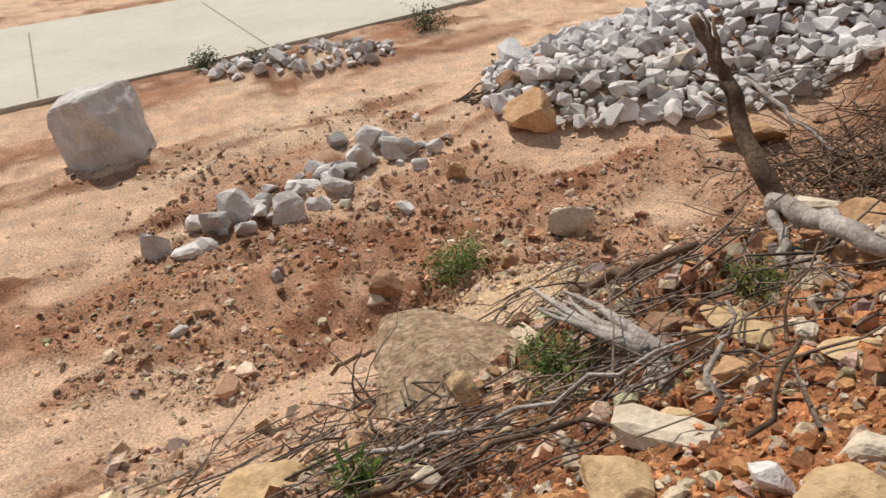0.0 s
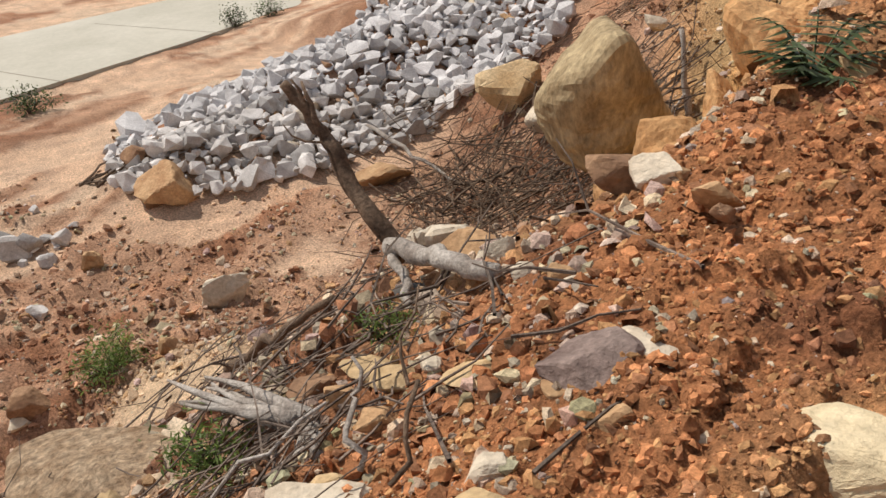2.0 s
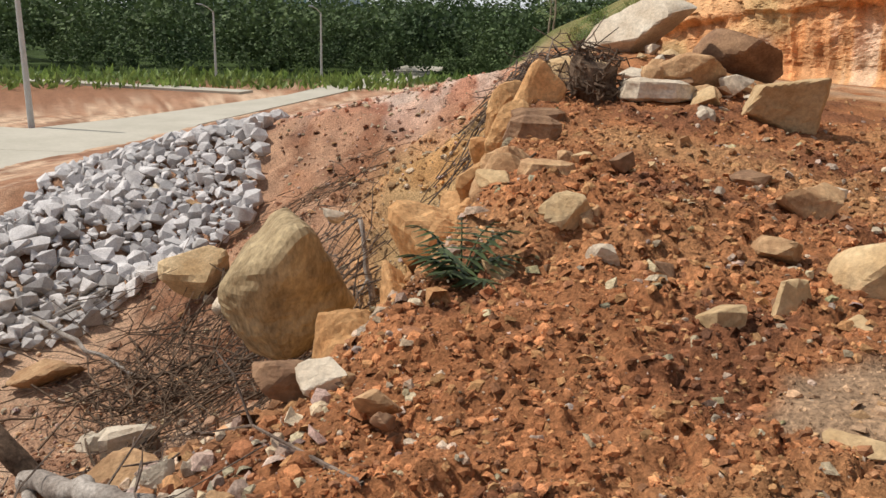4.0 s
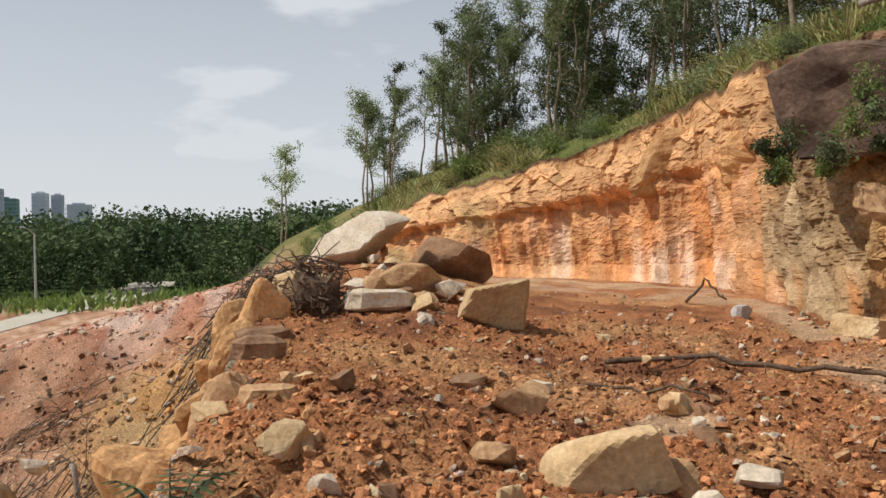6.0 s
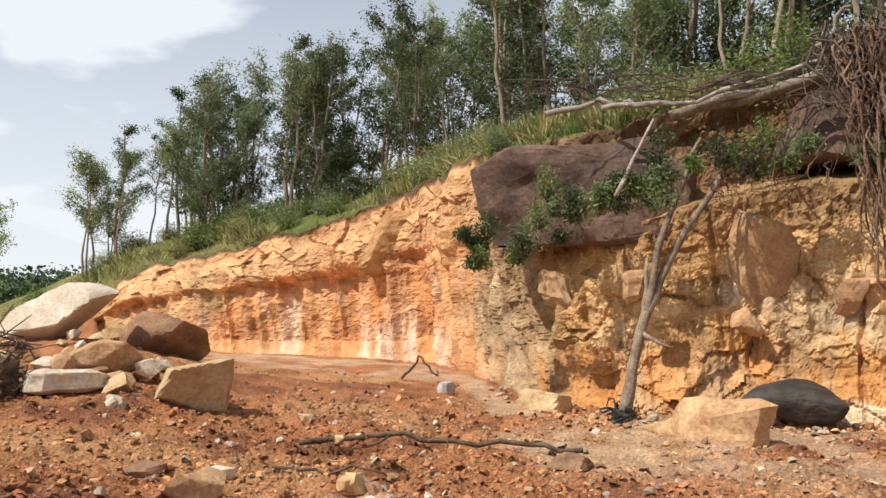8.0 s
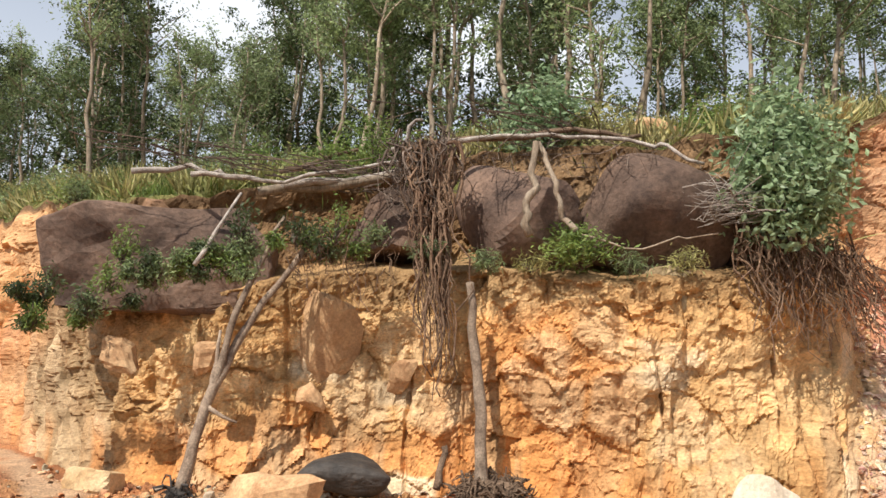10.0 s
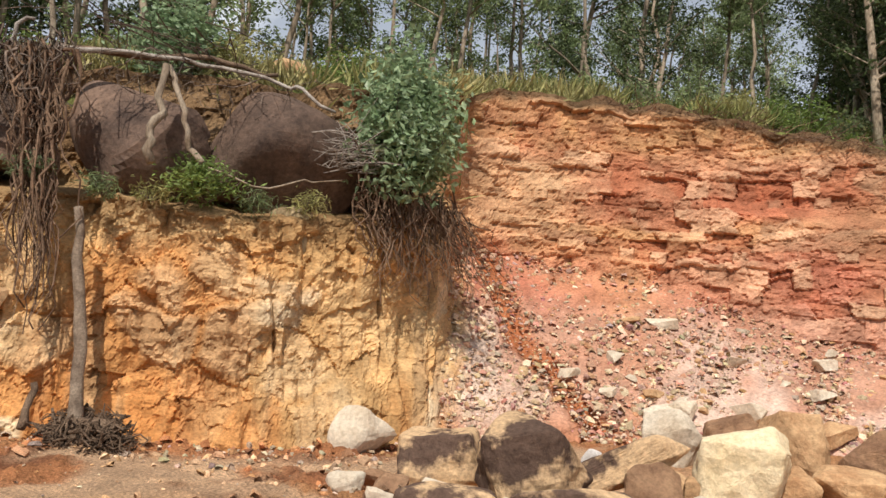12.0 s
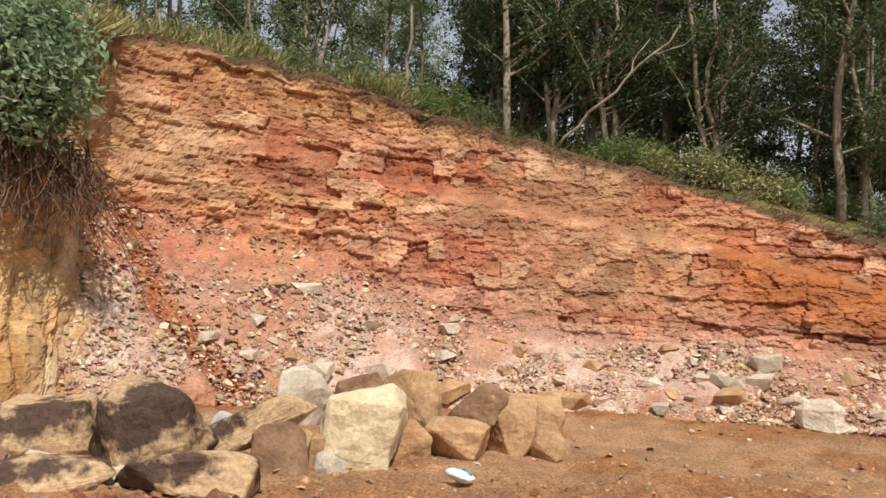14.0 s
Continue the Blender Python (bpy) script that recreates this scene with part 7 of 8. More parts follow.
twig_heap("brush_heap", "dead stalks hanging over the big boulder", M_TWIG, (8.3, 10.3, 0), (0.5, 0.5), 120, (0.7, 1.9), 126, thick=(0.006, 0.018), lift=1.3, lean=0.5)
twig_heap("brush_heap", "dark brushwood between ledge and stone heap", M_DEAD, (10.8, 13.6, 0), (0.9, 0.8), 90, (0.4, 1.3), 127, thick=(0.006, 0.016), lift=0.25, lean=0.1)
twig_heap("brush_heap", "dead branches and roots behind the root ball", M_TWIG, (12.6, 9.2, 0), (0.9, 0.5), 170, (0.5, 1.8), 128, thick=(0.008, 0.025), lift=0.35)


def root_ball(label, place, size, seed, mat=M_ROOT, count=170):
    rng = random.Random(seed)
    thing = holder("root_ball", pose(*place), label, "root ball")
    bm = rock_bm(seed, (size[0] * 0.8, size[1] * 0.8, size[2] * 0.8), 9, 3, 0.12)
    bmesh.ops.translate(bm, vec=(0, 0, size[2] * 0.05), verts=bm.verts[:])
    part("clay_core", bm, mat, thing)
    bm = bmesh.new()
    for _ in range(count):
        a, e = rng.uniform(0, 6.28), rng.uniform(-0.2, 1.2)
        d_ = Vector((math.cos(a) * math.cos(e), math.sin(a) * math.cos(e), math.sin(e)))
        s = Vector((d_.x * size[0], d_.y * size[1], abs(d_.z) * size[2])) * 0.38 + Vector((0, 0, size[2] * 0.35))
        t = s + Vector((d_.x * size[0], d_.y * size[1], d_.z * size[2] - 0.1)) * rng.uniform(0.15, 0.45)
        r = rng.uniform(0.008, 0.035)
        tube(bm, wobble(s, t, 5, 0.07, rng), taper(r, r * 0.4, 5), 5, cap=False)
    tagged(part("root_fringe", bm, mat, thing), kind="stuff")
    return thing


root_ball("black upturned root ball on the bank edge", (11.0, 6.75, 0.5), (0.9, 0.75, 1.0), 131, M_DEAD, 70)
root_ball("dark root ball at the foot of a leaning pole", (11.9, -6.55, 0.15), (1.5, 0.9, 0.55), 132, M_DEAD, 260)
root_ball("blackened stump end of a leaning trunk", (13.6, -2.1, 0.12), (0.6, 0.45, 0.3), 133, M_BLACK, 40)

branch("dead_tree", "dead trunk leaning against the cut face", M_TRUNK, [(13.64, -2.14, 0.25), (13.95, -2.45, 1.6), (14.2, -3.1, 3.0), (14.55, -4.14, 4.6)], 0.10, 0.05, 141, "dead tree",
       forks=[(0.35, (13.6, -2.9, 1.35), 0.05), (0.38, (14.15, -2.6, 2.8), 0.07)])
branch("dead_tree", "thin forked dead stem leaning on the cut", M_TRUNK, [(13.98, -2.5, 1.75), (14.07, -2.81, 3.1), (14.65, -3.6, 4.9)], 0.07, 0.035, 142, "dead tree")
branch("dead_tree", "thin pale stick leaning on the dark slab", M_GREYWOOD, [(14.2, -2.1, 3.85), (14.65, -2.81, 5.25)], 0.04, 0.02, 143, "dead tree")
branch("leaning_pole", "bare pale pole leaning against the cut", M_TRUNK, [(12.1, -6.48, 0.25), (12.45, -6.55, 1.9), (12.95, -6.53, 3.8)], 0.115, 0.075, 144, "pole", stray=0.03, sides=10)
branch("dead_branch", "short dark stub against the cut", M_DEAD, [(12.5, -5.88, 0.45), (12.6, -6.03, 1.1)], 0.07, 0.05, 145)
root_tangle("hanging_roots", "curtain of brown roots and vines hanging down the cut", M_ROOT, ((13.75, -5.5, 6.2), (13.4, -6.3, 6.3)), ((12.9, -5.85, 1.6), (12.85, -6.15, 2.0)), 85, 146, 0.08, (0.012, 0.05), stray=0.075, steps=12)
root_tangle("hanging_roots", "brown roots and stems piled at the top of the curtain", M_TWIG, ((14.0, -5.2, 6.3), (13.45, -6.4, 6.5)), ((13.5, -5.5, 4.8), (13.2, -6.1, 4.6)), 90, 157, 0.12, (0.008, 0.03), stray=0.12)
root_tangle("hanging_roots", "dry vines over the dark boulders", M_TWIG, ((13.7, -5.6, 6.5), (11.6, -10.2, 6.2)), ((13.4, -5.8, 5.6), (11.4, -10.0, 5.2)), 38, 147, 0.16, (0.005, 0.016), stray=0.12)
root_tangle("hanging_roots", "mass of roots under the overhanging bush", M_ROOT, ((10.9, -10.6, 4.6), (9.9, -12.2, 4.5)), ((10.4, -10.5, 2.9), (9.7, -12.6, 2.7)), 170, 148, 0.14, (0.006, 0.03), stray=0.07)
root_tangle("hanging_roots", "thin roots trailing from the bush down the corner", M_ROOT, ((10.2, -11.6, 4.3), (9.9, -12.4, 4.2)), ((9.0, -13.2, 2.0), (9.3, -13.9, 2.8)), 40, 149, 0.1, (0.005, 0.016), stray=0.09)
root_tangle("hanging_roots", "roots hanging from the ledge", M_ROOT, ((14.3, -3.6, 4.3), (13.9, -5.4, 4.4)), ((14.0, -3.9, 3.3), (13.6, -5.3, 3.2)), 50, 150, 0.12, (0.005, 0.018))
twig_heap("brush_heap", "bleached twigs at the end of the dark boulders", M_GREYWOOD, (10.9, -10.35, 4.9), (0.25, 0.35), 70, (0.5, 1.4), 151, lift=0.6, lean=0.4, ground=False, thick=(0.006, 0.016))
for i, (pts, r0, r1, mat, lab) in enumerate([
    ([(15.3, -3.2, 5.45), (14.6, -6.0, 6.0)], 0.11, 0.07, M_BARK, "pale fallen trunk lying along the rim"),
    ([(15.2, -3.6, 5.6), (14.4, -6.4, 6.15)], 0.08, 0.05, M_GREYWOOD, "grey fallen trunk lying along the rim"),
    ([(16.5, -0.97, 5.83), (15.9, -2.0, 5.95), (15.2, -2.9, 5.65)], 0.06, 0.04, M_GREYWOOD, "grey fallen branch on the rim"),
    ([(16.1, -3.7, 6.1), (15.8, -5.2, 6.7)], 0.05, 0.04, M_DEAD, "brown branch propped on the rim"),
    ([(15.6, -2.0, 5.7), (14.9, -3.6, 5.6), (14.3, -5.9, 6.2)], 0.05, 0.03, M_GREYWOOD, "thin grey stem lying along the rim"),
    ([(14.3, -5.9, 6.5), (13.5, -8.4, 6.95), (12.6, -9.8, 6.85)], 0.07, 0.04, M_DEAD, "brown stem lying over the boulders"),
    ([(14.2, -6.4, 6.65), (13.4, -8.3, 6.85), (12.3, -9.9, 6.55), (11.5, -10.35, 6.1)], 0.05, 0.03, M_GREYWOOD, "grey stem lying over the boulders"),
    ([(12.41, -7.47, 6.3), (12.3, -7.3, 5.3), (12.27, -7.3, 4.6)], 0.06, 0.075, M_BARK, "pale broken stick hanging before a boulder"),
    ([(12.4, -7.5, 6.3), (12.2, -7.75, 5.4), (11.88, -7.97, 4.7)], 0.045, 0.055, M_BARK, "pale broken stick hanging beside another"),
    ([(11.9, -8.1, 4.65), (11.4, -9.2, 4.5), (11.0, -10.2, 4.75)], 0.02, 0.012, M_BARK, "thin pale root stretched along the ledge"),
    ([(14.8, -5.6, 6.5), (14.5, -6.1, 7.1)], 0.05, 0.03, M_GREYWOOD, "broken stub standing on the rim"),
]):
    branch("fallen_stem", lab, mat, pts, r0, r1, 160 + i, "dead tree", stray=0.05)
twig_heap("brush_heap", "dry brushwood along the rim", M_TWIG, (15.0, -4.0, 5.7), (0.5, 1.6), 80, (0.6, 2.0), 171, lift=0.35, lean=0.1, ground=False, thick=(0.006, 0.02), along=-1.3)
twig_heap("brush_heap", "dry brushwood over the dark boulders", M_TWIG, (13.2, -8.0, 6.75), (0.6, 1.2), 70, (0.6, 1.8), 172, lift=0.25, lean=0.1, ground=False, thick=(0.006, 0.016), along=-1.1)

# ---- trees ----
def tree_kind(seed, height, mat, leaves=1500, bare=0.38, stems=1, spread=2.5, leaf=0.20):
    """Trunk and crown of one slender tree, foot at the origin."""
    rng = random.Random(seed)
    bm = bmesh.new()
    clumps = []
    for s in range(stems):
        lean = Vector((rng.gauss(0, 0.06), rng.gauss(0, 0.06), 1)) * height * rng.uniform(0.85, 1.0)
        foot = Vector((rng.gauss(0, 0.12), rng.gauss(0, 0.12), -0.3)) if s else Vector((0, 0, -0.3))
        path = wobble(foot, foot + lean, 9, 0.09, rng)
        r = 0.045 + 0.0075 * height * rng.uniform(0.7, 1.1)
        tube(bm, path, taper(r, r * 0.18, 9), 7)
        for k in range(int(16 / stems) + 5):
            f = bare + (1 - bare) * rng.random() ** 0.8
            i = min(int(f * 9), 8)
            p = path[i].lerp(path[i + 1], f * 9 - i)
            a = rng.uniform(0, 2 * math.pi)
            ln = spread * (1.15 - 0.75 * f) * rng.uniform(0.5, 1.2)
            e = p + Vector((math.cos(a), math.sin(a), rng.uniform(0.35, 1.0))) * ln
            w = wobble(p, e, 4, 0.06, rng)
            tube(bm, w, taper(r * 0.35, 0.008, 4), 4, cap=False)
            for q in w[1:]:
                clumps.append((q, 0.15 + 0.17 * rng.random()))
        clumps.append((path[-1], 0.28))
        clumps.append((path[-2], 0.28))
    nrng = np.random.RandomState(seed)
    pick = nrng.randint(0, len(clumps), leaves)
    c = np.array([clumps[i][0] for i in pick])
    rad = np.array([clumps[i][1] for i in pick])
    pos = c + nrng.normal(size=(leaves, 3)) * rad[:, None] * np.array([1, 1, 0.8])
    size = nrng.uniform(0.6, 1.3, leaves) * leaf
    return mesh_of("trunk", bm, M_BARK, smooth=True), leaf_mesh("crown", pos, size, mat, seed, droop=0.6, slim=0.42)


def tree(kind, place, turn, scale, label, group):
    thing = holder("tree", pose(*place, 0, 0, turn) @ Matrix.Scale(scale, 4), label, "tree", group)
    for name, me in zip(("trunk", "crown"), kind):
        ob = new(name, me)
        ob.parent = thing
    return thing


KINDS = [tree_kind(21, 11.0, M_LEAF, 3000, 0.34), tree_kind(22, 12.4, M_LEAF, 3000, 0.4), tree_kind(23, 10.0, M_LEAF, 3000, 0.25, 2), tree_kind(24, 13.0, M_LEAF, 2400, 0.5),
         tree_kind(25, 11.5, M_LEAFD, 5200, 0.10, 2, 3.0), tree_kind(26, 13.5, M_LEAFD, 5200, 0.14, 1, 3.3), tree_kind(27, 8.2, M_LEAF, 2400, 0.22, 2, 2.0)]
LAB_L = "slender pale-trunked tree with a thin grey-green crown"
LAB_D = "tall tree with a dense crown, dark green partly for shade"


def on_top(bearing, back):
    """A place behind the rim of the cut."""
    r = float(cut_at(bearing, 3)) + back
    a = radians(bearing)
    x, y = HUB[0] - math.sin(a) * r, HUB[1] + math.cos(a) * r
    return x, y, gz(x, y, False)


def plant_wood():
    rng = random.Random(77)
    spots = []
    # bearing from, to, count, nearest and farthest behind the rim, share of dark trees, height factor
    # dark share raised at -64 to -88: dimmer light put into the leaf colour
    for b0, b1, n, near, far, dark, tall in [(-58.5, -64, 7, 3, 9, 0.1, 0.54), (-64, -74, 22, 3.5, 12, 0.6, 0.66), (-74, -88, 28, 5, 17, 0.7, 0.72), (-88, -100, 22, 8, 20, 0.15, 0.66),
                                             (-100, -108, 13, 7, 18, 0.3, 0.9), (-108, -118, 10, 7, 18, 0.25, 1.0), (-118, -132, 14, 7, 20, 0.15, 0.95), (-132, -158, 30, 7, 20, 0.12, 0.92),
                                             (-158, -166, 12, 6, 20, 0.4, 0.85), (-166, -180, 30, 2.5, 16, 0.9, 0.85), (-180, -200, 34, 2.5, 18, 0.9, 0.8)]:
        placed = 0
        tries = 0
        while placed < n and tries < 900:
            tries += 1
            b, k = rng.uniform(b1, b0), rng.uniform(near, far)
            x, y, z = on_top(b, k)
            if any((x - p) ** 2 + (y - q) ** 2 < 0.9 for p, q in spots):
                continue
            spots.append((x, y))
            placed += 1
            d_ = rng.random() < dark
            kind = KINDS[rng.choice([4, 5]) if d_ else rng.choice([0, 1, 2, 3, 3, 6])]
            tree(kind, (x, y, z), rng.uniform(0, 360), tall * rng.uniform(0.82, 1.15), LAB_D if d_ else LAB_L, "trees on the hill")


plant_wood()
tree(KINDS[2], (64.5, 46.4, -0.5), 40, 1.15, "lone thin tree standing above the far woods", "")
branch("leaning_tree", "thin bare pale tree leaning out from the rim", M_BARK, [(4.03, -23.1, 7.2), (2.4, -22.7, 8.7), (0.85, -22.4, 10.3)], 0.05, 0.022, 190, "dead tree", stray=0.06,
       forks=[(0.6, (1.6, -22.9, 10.2), 0.03), (0.8, (0.4, -22.1, 10.0), 0.02)])


# ---- bushes ----
def bush(name, label, place, size, mat, leaves, leaf, seed, droop=0.2, slim=0.34, category="bush", group=""):
    rng = random.Random(seed)
    nrng = np.random.RandomState(seed)
    thing = holder(name, pose(*place), label, category, group)
    bm = bmesh.new()
    tips = []
    for _ in range(16):
        a, e = rng.uniform(0, 6.28), rng.uniform(0.25, 1.4)
        end = Vector((math.cos(a) * math.cos(e) * size[0] / 2, math.sin(a) * math.cos(e) * size[1] / 2, (0.12 + 0.80 * math.sin(e)) * size[2])) * rng.uniform(0.7, 1.0)
        w = wobble((0, 0, 0), end, 4, 0.05 * size[2], rng)
        tube(bm, w, taper(0.012 * size[2] + 0.006, 0.004, 4), 4, cap=False)
        tips += w[2:]
    tagged(part("branchwork", bm, M_TWIG, thing), kind="stuff")
    c = np.array([tips[i] for i in nrng.randint(0, len(tips), leaves)])
    pos = c + nrng.normal(size=(leaves, 3)) * np.array(size) * 0.115
    pos[:, 2] = np.maximum(pos[:, 2], 0.02)
    ob = new("foliage", leaf_mesh("foliage", pos, nrng.uniform(0.6, 1.3, leaves) * leaf, mat, seed, droop, slim))
    ob.parent = thing
    tagged(ob, kind="stuff")
    return thing


bush("bush", "round silvery green bush on the rim", (15.0, -9.0, 7.0), (1.9, 1.9, 1.75), M_LEAFB, 3800, 0.16, 201, slim=0.5)
bush("bush", "tall silvery green bush overhanging the cut", (10.55, -11.35, 4.5), (1.9, 1.9, 3.1), M_LEAFB, 7500, 0.17, 202, droop=0.5, slim=0.5)
bush("bush", "low dark green bush on the ledge", (12.15, -8.25, 4.1), (1.7, 1.2, 0.8), M_LEAFG, 1500, 0.12, 203)
bush("bush", "yellow-green bush on the rim", (16.5, -5.8, 6.3), (2.0, 2.0, 1.5), M_LEAFG, 1600, 0.13, 204)
bush("bush", "yellow-green bush behind the fallen trunks", (16.0, -4.7, 6.0), (1.6, 1.4, 1.0), M_LEAFG, 1100, 0.12, 205)
rng = random.Random(209)
for i in range(38):
    f = rng.random() ** 1.4
    p = Vector((15.3, 0.5, 3.35)).lerp(Vector((13.9, -5.1, 4.45)), f) + Vector((rng.gauss(0, 0.1), rng.gauss(0, 0.15), rng.uniform(-0.9, 0.3) if f < 0.3 else rng.uniform(-0.35, 0.3)))
    w = rng.uniform(0.45, 1.0)
    bush("creeper", "green creeper hanging on the cut below the dark slab", p, (w, w * 0.7, w * rng.uniform(0.5, 1.0)), (M_LEAFG, M_LEAFD, M_LEAF)[i % 3], 330, 0.10, 210 + i, droop=0.7, group="creepers")
for i, (x, y, z) in enumerate([(13.0, -6.9, 4.05), (12.75, -7.6, 4.05), (11.6, -8.9, 4.0), (11.2, -9.7, 4.1), (13.4, -5.9, 4.2)]):
    bush("weed", "dry grassy weeds on the brow of the ledge", (x, y, z), (0.9, 0.7, 0.45), M_GRASS if i % 2 else M_LEAF, 420, 0.13, 240 + i, droop=0.5, slim=0.15, group="weeds on the ledge")
bush("shrub", "small dark green shrub in a hollow of the slope", (-0.28, 10.5, -5.1), (1.0, 0.8, 0.95), M_LEAFG, 1500, 0.09, 221, droop=-0.2, slim=0.25)
bush("weed", "green weeds at the end of a split log", (0.35, 3.25, -1.1), (0.55, 0.5, 0.3), M_LEAFG, 700, 0.05, 222, droop=-0.2, slim=0.25)
bush("weed", "green weeds under the broken tree", (1.42, 3.45, -0.85), (0.4, 0.4, 0.28), M_LEAFG, 500, 0.045, 223, droop=-0.4, slim=0.2)
bush("weed", "fresh green sprout among dry twigs", (-0.62, 2.62, -1.15), (0.3, 0.3, 0.2), M_LEAFG, 120, 0.09, 224, droop=-0.5, slim=0.22)
bush("weed", "dry dark weeds at the road edge", (-7.7, 23.2, -5.0), (1.1, 0.8, 0.8), M_LEAFD, 500, 0.12, 225)
bush("weed", "dry dark weeds at the road edge", (-6.0, 22.7, -5.0), (0.9, 0.7, 0.7), M_LEAFD, 400, 0.12, 226)
bush("weed", "dry dark weeds at the road edge", (-1.2, 25.6, -5.0), (1.8, 1.0, 0.9), M_LEAFD, 600, 0.13, 227)
bush("weed", "dark dry weeds beside the road", (6.6, 32.8, -5.0), (1.2, 0.8, 1.0), M_LEAFD, 500, 0.12, 228)
bush("weed", "dark dry weeds beside the road", (8.2, 33.4, -5.0), (1.6, 0.8, 1.0), M_LEAFD, 500, 0.12, 229)


def palm_plant():
    rng = random.Random(231)
    thing = holder("palm_seedling", pose(4.28, 3.36, 0.12), "young palm-like plant with long green leaves", "plant")
    for i in range(13):
        a, up = rng.uniform(0, 6.28), rng.uniform(0.25, 0.95)
        bm = bmesh.new()
        d_ = Vector((math.cos(a), math.sin(a), 0))
        side = Vector((-d_.y, d_.x, 0))
        ln = rng.uniform(0.35, 0.55)
        for k in range(9):
            f = (k + 1) / 9
            p = d_ * ln * f * (1.1 - 0.5 * up) + Vector((0, 0, ln * up * (1.5 * f - 0.75 * f * f)))
            for s in (-1, 1):
                tip = p + side * s * 0.20 * math.sin(math.pi * min(f + 0.12, 0.98)) + d_ * 0.09 + Vector((0, 0, -0.02))
                w = d_ * 0.028
                vs = [bm.verts.new(q) for q in (p - w, p + w, tip)]
                bm.faces.new(vs)
        tube(bm, [d_ * ln * f * (1.1 - 0.5 * up) + Vector((0, 0, ln * up * (1.5 * f - 0.75 * f * f))) for f in (0, 0.3, 0.6, 1)], taper(0.008, 0.003, 3), 4)
        part("frond", bm, M_LEAFD, thing)
    return thing


palm_plant()


# ---- grass and brush on the hill ----
def grass(name, label, n, az0, az1, near, far, seed, height, mat, clump=0.0):
    rng = np.random.RandomState(seed)
    az = rng.uniform(az1, az0, n)
    k = near + (far - near) * rng.uniform(0, 1, n) ** 1.4
    r = cut_at(az, 3) + k
    a = np.radians(az)
    x, y = HUB[0] - np.sin(a) * r, HUB[1] + np.cos(a) * r
    keep = fbm(x / 1.5, y / 1.5, 0, 3, seed) > clump
    x, y = x[keep], y[keep]
    z = land(x, y, False) - 0.05
    size = height * rng.uniform(0.5, 1.3, len(x))
    me = leaf_mesh(name, np.stack([x, y, z], -1), size, mat, seed, droop=-1.5, slim=0.028)
    tagged(new(name, me), label, "grass", kind="stuff")


grass("grass", "tall dry and green grass along the rim", 26000, -58, -163, -0.15, 5, 241, 0.75, M_GRASS, 0.0)
grass("grass", "low green grass on the hillside", 20000, -58, -175, 0.0, 11, 242, 0.45, M_LEAFG, 0.0)


def hill_bushes():
    rng = random.Random(251)
    base = [bush("bush", "wild green undergrowth bush on the hillside", (*on_top(-66 - 3 * i, 2.2)[:2], on_top(-66 - 3 * i, 2.2)[2] - 0.05), (1.7, 1.7, 1.2), (M_LEAFG, M_GRASS, M_LEAF)[i], 900, 0.13, 252 + i, group="undergrowth") for i in range(3)]
    for i in range(330):
        b = rng.uniform(-203, -55) if i < 150 else rng.uniform(-160, -100) if i < 230 else rng.uniform(-200, -160) if i < 280 else rng.uniform(-92, -60)
        x, y, z = on_top(b, rng.uniform(0.7, 12) if b > -160 else rng.uniform(1.5, 9))
        copy_thing(base[i % 3], pose(x, y, z - 0.08, 0, 0, rng.uniform(0, 360)) @ Matrix.Scale(rng.uniform(0.35, 1.25), 4))


hill_bushes()


def rim_brush():
    """Dead roots and dark brush that hang over the rim beneath the wood."""
    rng = random.Random(281)
    bm = bmesh.new()
    for _ in range(900):
        b = rng.uniform(-202, -150)
        x, y, z = on_top(b, rng.uniform(-0.35, 0.7))
        z = max(z, float(cut_at(b, 4)) - 0.1)
        ln = rng.uniform(0.3, 0.9)
        a = rng.uniform(0, 6.28)
        e = Vector((x + math.cos(a) * ln, y + math.sin(a) * ln, z + rng.uniform(-0.35, 0.6) * ln))
        r = rng.uniform(0.005, 0.016)
        tube(bm, wobble((x, y, z), e, 3, 0.05, rng), taper(r, r * 0.4, 3), 4, cap=False)
    tagged(new("brush_heap", mesh_of("brush_heap", bm, M_ROOT)), "dark dead brush and roots along the rim under the trees", "brush", kind="stuff")


rim_brush()


